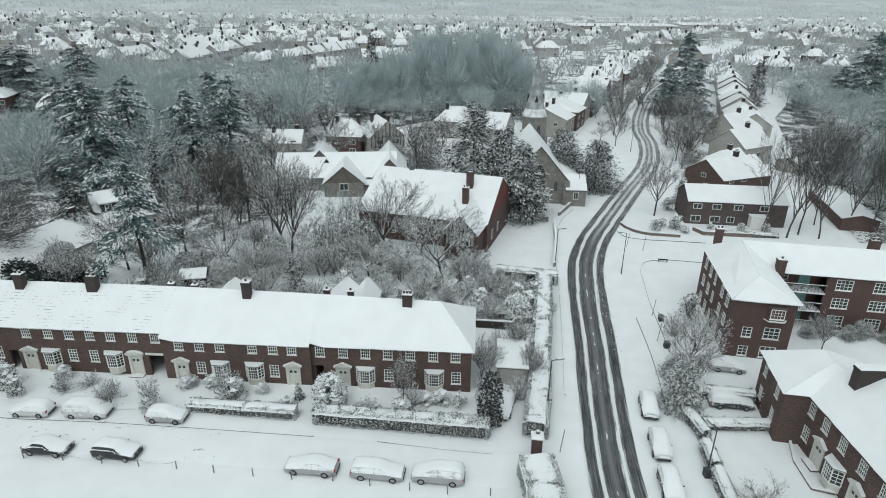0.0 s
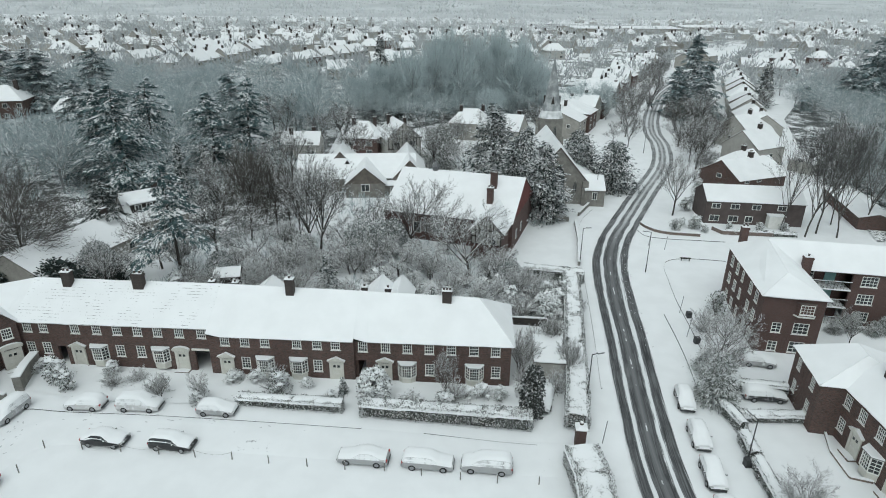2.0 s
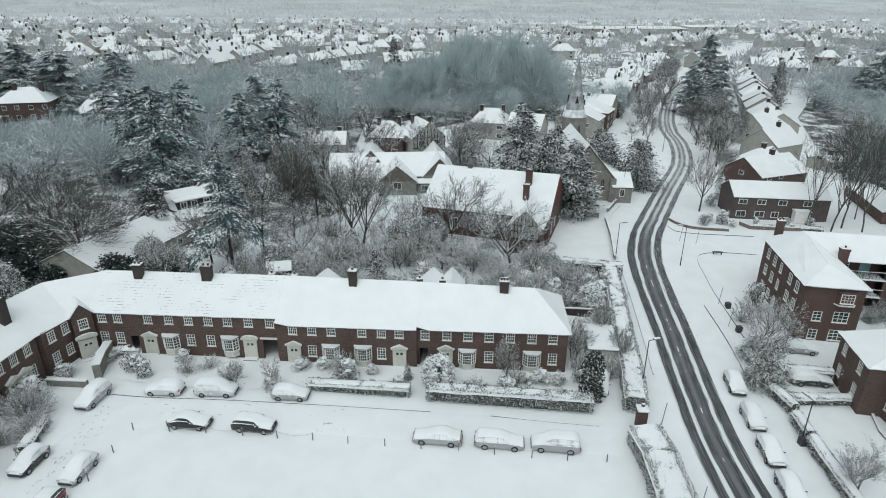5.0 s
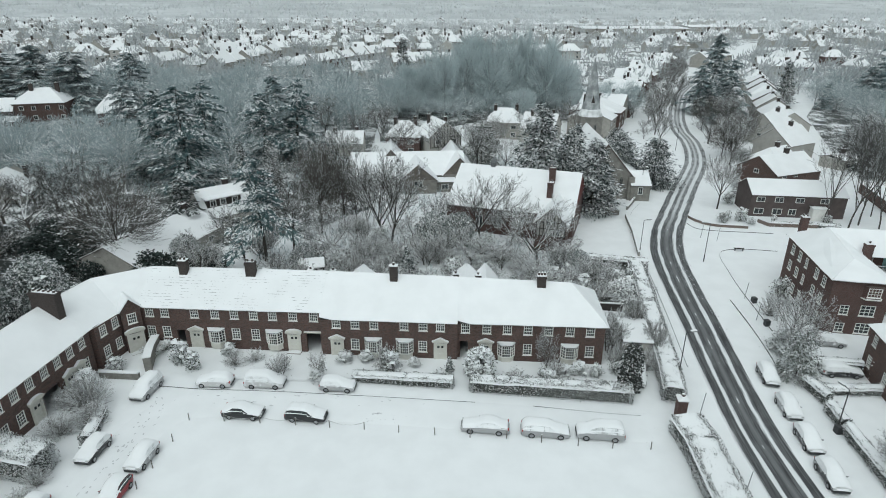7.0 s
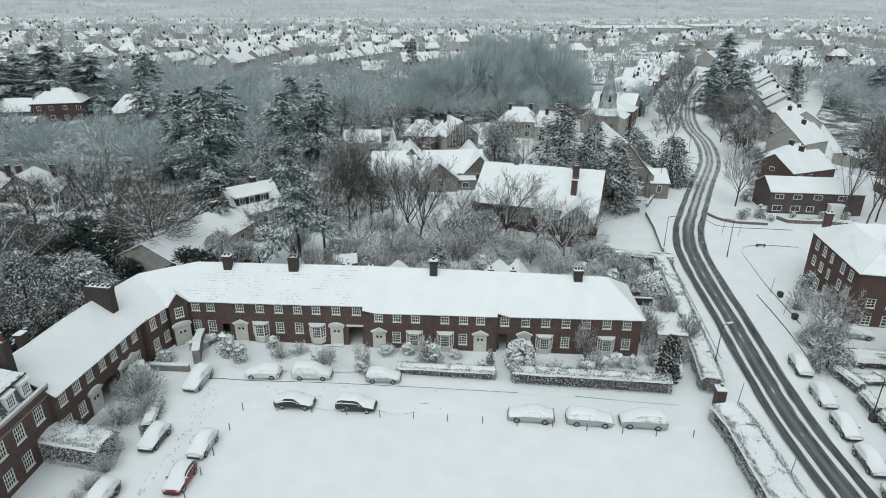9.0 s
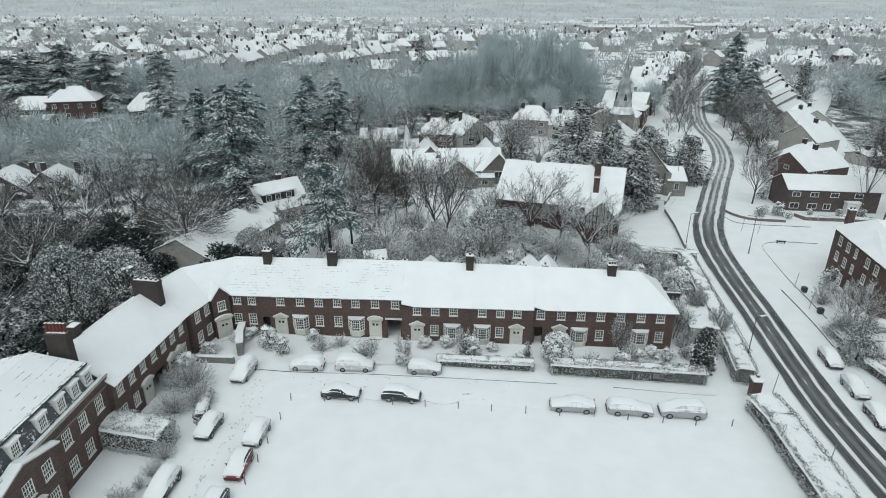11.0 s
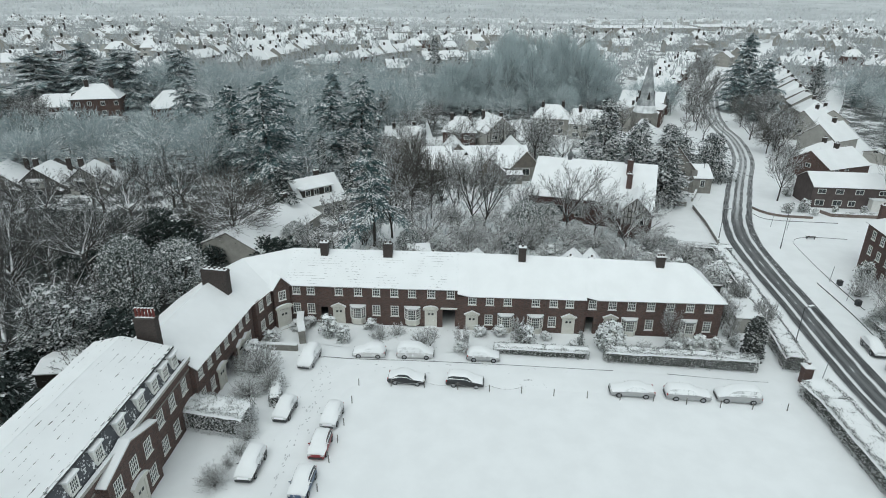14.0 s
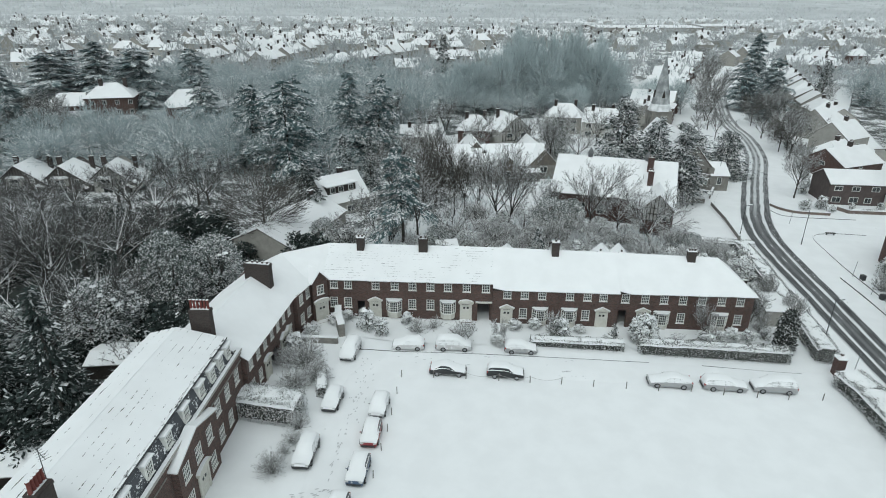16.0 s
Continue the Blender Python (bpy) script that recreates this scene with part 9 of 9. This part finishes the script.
lamp_post(11.9, 46.8, 6.2, 15, "dark street lamp beside the hedge")
lamp_post(20.1, 82.6, 6.0, 10, "slim street lamp beside the forecourt wall")
lamp_post(29.6, 79.8, 6.5, 160, "slim street lamp at the junction")
lamp_post(24.4, 39.0, 4.6, 100, "slim street lamp by the garden hedges")
lamp_post(31.2, 114.5, 6.5, 30, "slim street lamp by the churchyard wall")
lamp_post(56.5, 158.0, 7.0, 30, "slim street lamp beside the road")

pil = thing("gate_pillar", "square red brick gate pillar with a snow-capped ball", "pillar", pose(9.85, 41.2, 0, 0, 0, -8))
pm_ = Mesh()
pm_.box(-0.45, -0.45, -0.3, 0.45, 0.45, 1.95)
part("shaft", pm_, BRICK_RED, pil)
pc_ = Mesh()
pc_.box(-0.55, -0.55, 1.953, 0.55, 0.55, 2.06)
pc_.prism([(-0.5, -0.5), (0.5, -0.5), (0.5, 0.5), (-0.5, 0.5)], 2.06, 2.26, inset=0.6)
part("cap", pc_, SNOW_ROOF, pil)
bl = bmesh.new()
bmesh.ops.create_uvsphere(bl, u_segments=10, v_segments=8, radius=0.2, matrix=Matrix.Translation((0, 0, 2.42)))
bd = bpy.data.meshes.new("ball")
bl.to_mesh(bd)
bl.free()
bd.materials.append(TILE)
part("ball", bd, None, pil)


def litter_bin(x, y, label="dark litter bin with snow on its lid"):
    t = thing("litter_bin", label, "bin", pose(x, y, ground_z(x, y)))
    b = Mesh()
    b.prism([(-0.3, -0.3), (0.3, -0.3), (0.3, 0.3), (-0.3, 0.3)], -0.05, 0.62)
    part("body", b, IRON, t)
    s = Mesh()
    s.prism([(-0.33, -0.33), (0.33, -0.33), (0.33, 0.33), (-0.33, 0.33)], 0.623, 0.75, inset=0.15)
    part("lid", s, IRON, t)


for x, y in ((30.3, 65.6), (28.6, 59.2), (24.2, 38.6), (16.2, 69.6)):
    litter_bin(x, y)


def sign_pole(x, y, h=2.4, lean=0.25):
    me = Mesh()
    me.tube((0, 0, -0.1), (lean, 0.1, h), 0.045, 0.04, 6, cap=True)
    ob = new("sign_pole", me.data("sign_pole", GALV))
    ob.matrix_world = pose(x, y, ground_z(x, y))
    tagged(ob, "thin grey pole standing in the verge", "pole", "poles on the verge")


for x, y in ((29.6, 66.8), (28.0, 60.6), (27.0, 54.6), (12.1, 41.6), (11.2, 31.0), (27.6, 108.8), (36.0, 88.8), (33.8, 90.4)):
    sign_pole(x, y)
bt = thing("bench", "dark park bench half sunk in snow", "bench", pose(37.6, 84.2, ground_z(37.6, 84.2), 0, 0, -10))
b_ = Mesh()
b_.box(-0.8, -0.2, 0.40, 0.8, 0.2, 0.46)
part("seat", b_, DARK, bt)
for x in (-0.65, 0.6):
    l_ = Mesh()
    l_.box(x, -0.18, -0.05, x + 0.06, 0.18, 0.397)
    part("leg", l_, IRON, bt)

# ---- the town beyond ----
def far_house(seed):
    """A plain far house, front at y = 0."""
    r = random.Random(seed)
    w, d, e, rg = r.uniform(9, 13), 8.5, 5.0, r.uniform(7.8, 8.8)
    # Mostly pale walls, chosen to stand in for haze.
    return house("far_house", "distant house with a snow roof", pose(0, 0, -60), w, d, e, rg, (GREY_WALL, BRICK_PALE, GREY_WALL, BRICK_RED)[seed % 4], hip0=3.0 if seed % 2 else 0, hip1=3.0 if seed % 2 else 0, windows=[(2.3, 3.0, 1.4, 1.2), (w - 2.3, 3.0, 1.4, 1.2), (2.3, 0.6, 1.7, 1.3), (w - 2.3, 0.6, 1.7, 1.3)], chimneys=[(w * 0.3, 4.2, rg - 0.8, rg + 1.3, 1.0, 0.7, 0)], detail=0.25, seed=seed, group="houses of the far town")


protos = [far_house(i) for i in range(6)]
rf_ = random.Random(12)


def far_row(x0, y0, x1, y1, n, turn, jitter=1.0):
    for i in range(n):
        f = i / max(1, n - 1)
        x, y = x0 + (x1 - x0) * f + rf_.uniform(-jitter, jitter), y0 + (y1 - y0) * f + rf_.uniform(-jitter, jitter)
        copy_thing(protos[rf_.randrange(6)], pose(x, y, ground_z(x, y) + 0.1, 0, 0, turn + rf_.uniform(-4, 4)))


# Thin snow on far roofs; its greyer tone also imitates haze.
FAR_ROOF = thin_snow_mat("hazed_thin_roof_snow", (0.24, 0.235, 0.23), 0.52, 0.0, 0.08, 0.9)


def lean_house(seed):
    """A house too far off to show more than walls, snow roof and chimney."""
    r = random.Random(seed)
    w, d, e, rg = r.uniform(9, 14), 9.0, 4.8, r.uniform(7.8, 9.0)
    t = thing("far_house", "distant house with a snow roof", "house", pose(0, 0, -60), "houses of the far town")
    me = Mesh()
    me.box(0, 0, -1, w, d, e)
    hp = 3.2 if seed % 2 else 0.0
    if not hp:
        me.face([(0, 0, e), (0, d / 2, rg - 0.1), (0, d, e)])
        me.face([(w, 0, e), (w, d, e), (w, d / 2, rg - 0.1)])
    # Only pale wall materials here, as haze would make them look.
    part("wall", me, (GREY_WALL, BRICK_PALE, GREY_WALL)[seed % 3], t)
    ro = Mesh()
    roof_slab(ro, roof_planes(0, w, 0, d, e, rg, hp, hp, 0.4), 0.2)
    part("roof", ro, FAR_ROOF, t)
    cm = Mesh()
    cm.box(w * 0.3, d * 0.4, rg - 1.5, w * 0.3 + 1.1, d * 0.4 + 0.8, rg + 1.4)
    part("chimney", cm, CHIMNEY, t)
    return t


lean = [lean_house(i) for i in range(6)]
for x0, y0, x1, y1, n in ((-81, 283, -44, 333, 7), (-155, 270, -122, 362, 10), (-122, 288, -103, 366, 8), (-112, 292, -92, 368, 7)):
    a = math.degrees(math.atan2(y1 - y0, x1 - x0))
    far_row(x0, y0, x1, y1, n, a, 0.2)
for x, y, t in ((-47, 270, 12), (-228, 284, 20), (-214, 296, 100), (-240, 306, 15), (-200, 300, 30), (-185, 318, 80), (-226, 330, 100), (-206, 338, 10), (-190, 345, 20), (-172, 330, 60), (-30, 300, 15), (-18, 312, 30), (-5, 306, 10), (8, 330, 60), (26, 336, 8), (46, 345, 14), (66, 352, 10), (-60, 350, 20), (-40, 362, 15), (-18, 356, 30), (150, 292, -10), (166, 286, 10), (180, 300, 70), (196, 290, -5), (214, 282, 0), (186, 322, 15), (206, 326, -10), (150, 330, 40), (136, 318, 50)):
    copy_thing(protos[rf_.randrange(6)], pose(x, y, ground_z(x, y) + 0.1, 0, 0, t))
y = 372.0
while y < 1120:
    x = -0.78 * y - 20
    row_turn = rf_.uniform(-8, 14)
    while x < 0.85 * y:
        xr = 130 + (y - 300) * 0.75
        if abs(x - xr) > 14 and rf_.random() < (0.62 if y < 560 else 0.4) and not (120 < x < 330 and 560 < y < 860):
            copy_thing(lean[rf_.randrange(6)], pose(x + rf_.uniform(-4, 4), y + rf_.uniform(-9, 9) + 0.10 * x, ground_z(x, y) + 0.2, 0, 0, row_turn + rf_.choice((0, 0, 0, 80))))
        x += (17 if y < 560 else 30) * rf_.uniform(0.85, 1.3)
    y += 30 + (y - 372) * 0.16
for i, (x, y, w, d) in enumerate(((150, 640, 120, 60), (290, 700, 90, 50))):
    house("warehouse", "long distant warehouse under a flat snow roof", pose(x, y, ground_z(x, y), 0, 0, 6), w, d, 5.0, 7.0, GREY_WALL, detail=0.05, seed=300 + i, category="warehouse")
for p in lean:
    p.matrix_world = pose(-250 + 22 * lean.index(p), 366, ground_z(-200, 366) + 0.1, 0, 0, 8)
for p in protos:
    p.matrix_world = pose(-86 + 17 * protos.index(p), 392, ground_z(-40, 392) + 0.1, 0, 0, 12)


def far_trees():
    """Distant tree clumps, frosted and paled for haze, in one mesh."""
    r = random.Random(3)
    near_, hill = Mesh(), Mesh()

    def clump(me, x, y, h, w, n, big=1.0):
        z = ground_z(x, y)
        for _ in range(n):
            d = Vector((r.gauss(0, 1), r.gauss(0, 1), r.gauss(0, 1))).normalized()
            c = Vector((x, y, z + h * 0.55)) + Vector((d.x * w, d.y * w, d.z * h * 0.45)) * r.uniform(0.3, 1.0)
            up = Vector((r.gauss(0, 0.4) + d.x * 0.5, r.gauss(0, 0.4) + d.y * 0.5, 1)).normalized()
            s = up.cross(Vector((r.gauss(0, 1), r.gauss(0, 1), 0.1)))
            s.normalize()
            L = h * r.uniform(0.10, 0.22) * big
            leaflet(me, c, up, s, L, L * r.uniform(0.15, 0.45))
    for _ in range(3300):
        y = 238 + 800 * r.random() ** 1.25
        x = r.uniform(-0.9, 0.9) * (y * 0.85 + 40)
        xr = 130 + (y - 300) * 0.75
        if abs(x - xr) < 10 or (120 < x < 330 and 560 < y < 860):
            continue
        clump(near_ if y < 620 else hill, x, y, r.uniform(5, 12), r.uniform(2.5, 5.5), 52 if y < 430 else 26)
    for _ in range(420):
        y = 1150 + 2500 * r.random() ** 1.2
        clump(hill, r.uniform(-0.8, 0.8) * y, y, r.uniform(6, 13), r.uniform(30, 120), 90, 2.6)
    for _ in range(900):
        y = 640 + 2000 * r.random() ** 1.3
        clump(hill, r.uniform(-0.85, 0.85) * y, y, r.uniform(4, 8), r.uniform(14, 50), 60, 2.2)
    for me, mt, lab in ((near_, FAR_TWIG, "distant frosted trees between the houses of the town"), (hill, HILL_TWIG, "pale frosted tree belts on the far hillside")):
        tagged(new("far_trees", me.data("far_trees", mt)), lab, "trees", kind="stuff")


# Town and hillside trees: lighter twig colours in place of haze.
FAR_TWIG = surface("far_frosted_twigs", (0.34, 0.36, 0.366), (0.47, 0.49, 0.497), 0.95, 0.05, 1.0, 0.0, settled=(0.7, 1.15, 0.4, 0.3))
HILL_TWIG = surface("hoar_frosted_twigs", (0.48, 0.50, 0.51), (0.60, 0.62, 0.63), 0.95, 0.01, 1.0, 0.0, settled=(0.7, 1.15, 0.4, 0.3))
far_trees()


def backdrop():
    """Pale low cloud that closes the distance."""
    me = Mesh()
    k = 64
    for i in range(k):
        a, b = 2 * math.pi * i / k, 2 * math.pi * (i + 1) / k
        R = 3900
        me.face([(R * math.cos(b), R * math.sin(b), -40), (R * math.cos(a), R * math.sin(a), -40), (R * math.cos(a), R * math.sin(a), 420), (R * math.cos(b), R * math.sin(b), 420)])
    m, nt, out = node_mat("low_cloud")
    e = nd(nt, "Emission", Strength=0.66)
    n = noise_tex(nt, 0.0015, 3.0)
    nt.links.new(mix_col(nt, n, (0.68, 0.74, 0.76), (0.76, 0.80, 0.82)), e.inputs["Color"])
    nt.links.new(e.outputs[0], out.inputs["Surface"])
    ob = new("backdrop", me.data("backdrop", m))
    tagged(ob, "pale misty sky at the horizon", "sky", kind="structure")


backdrop()
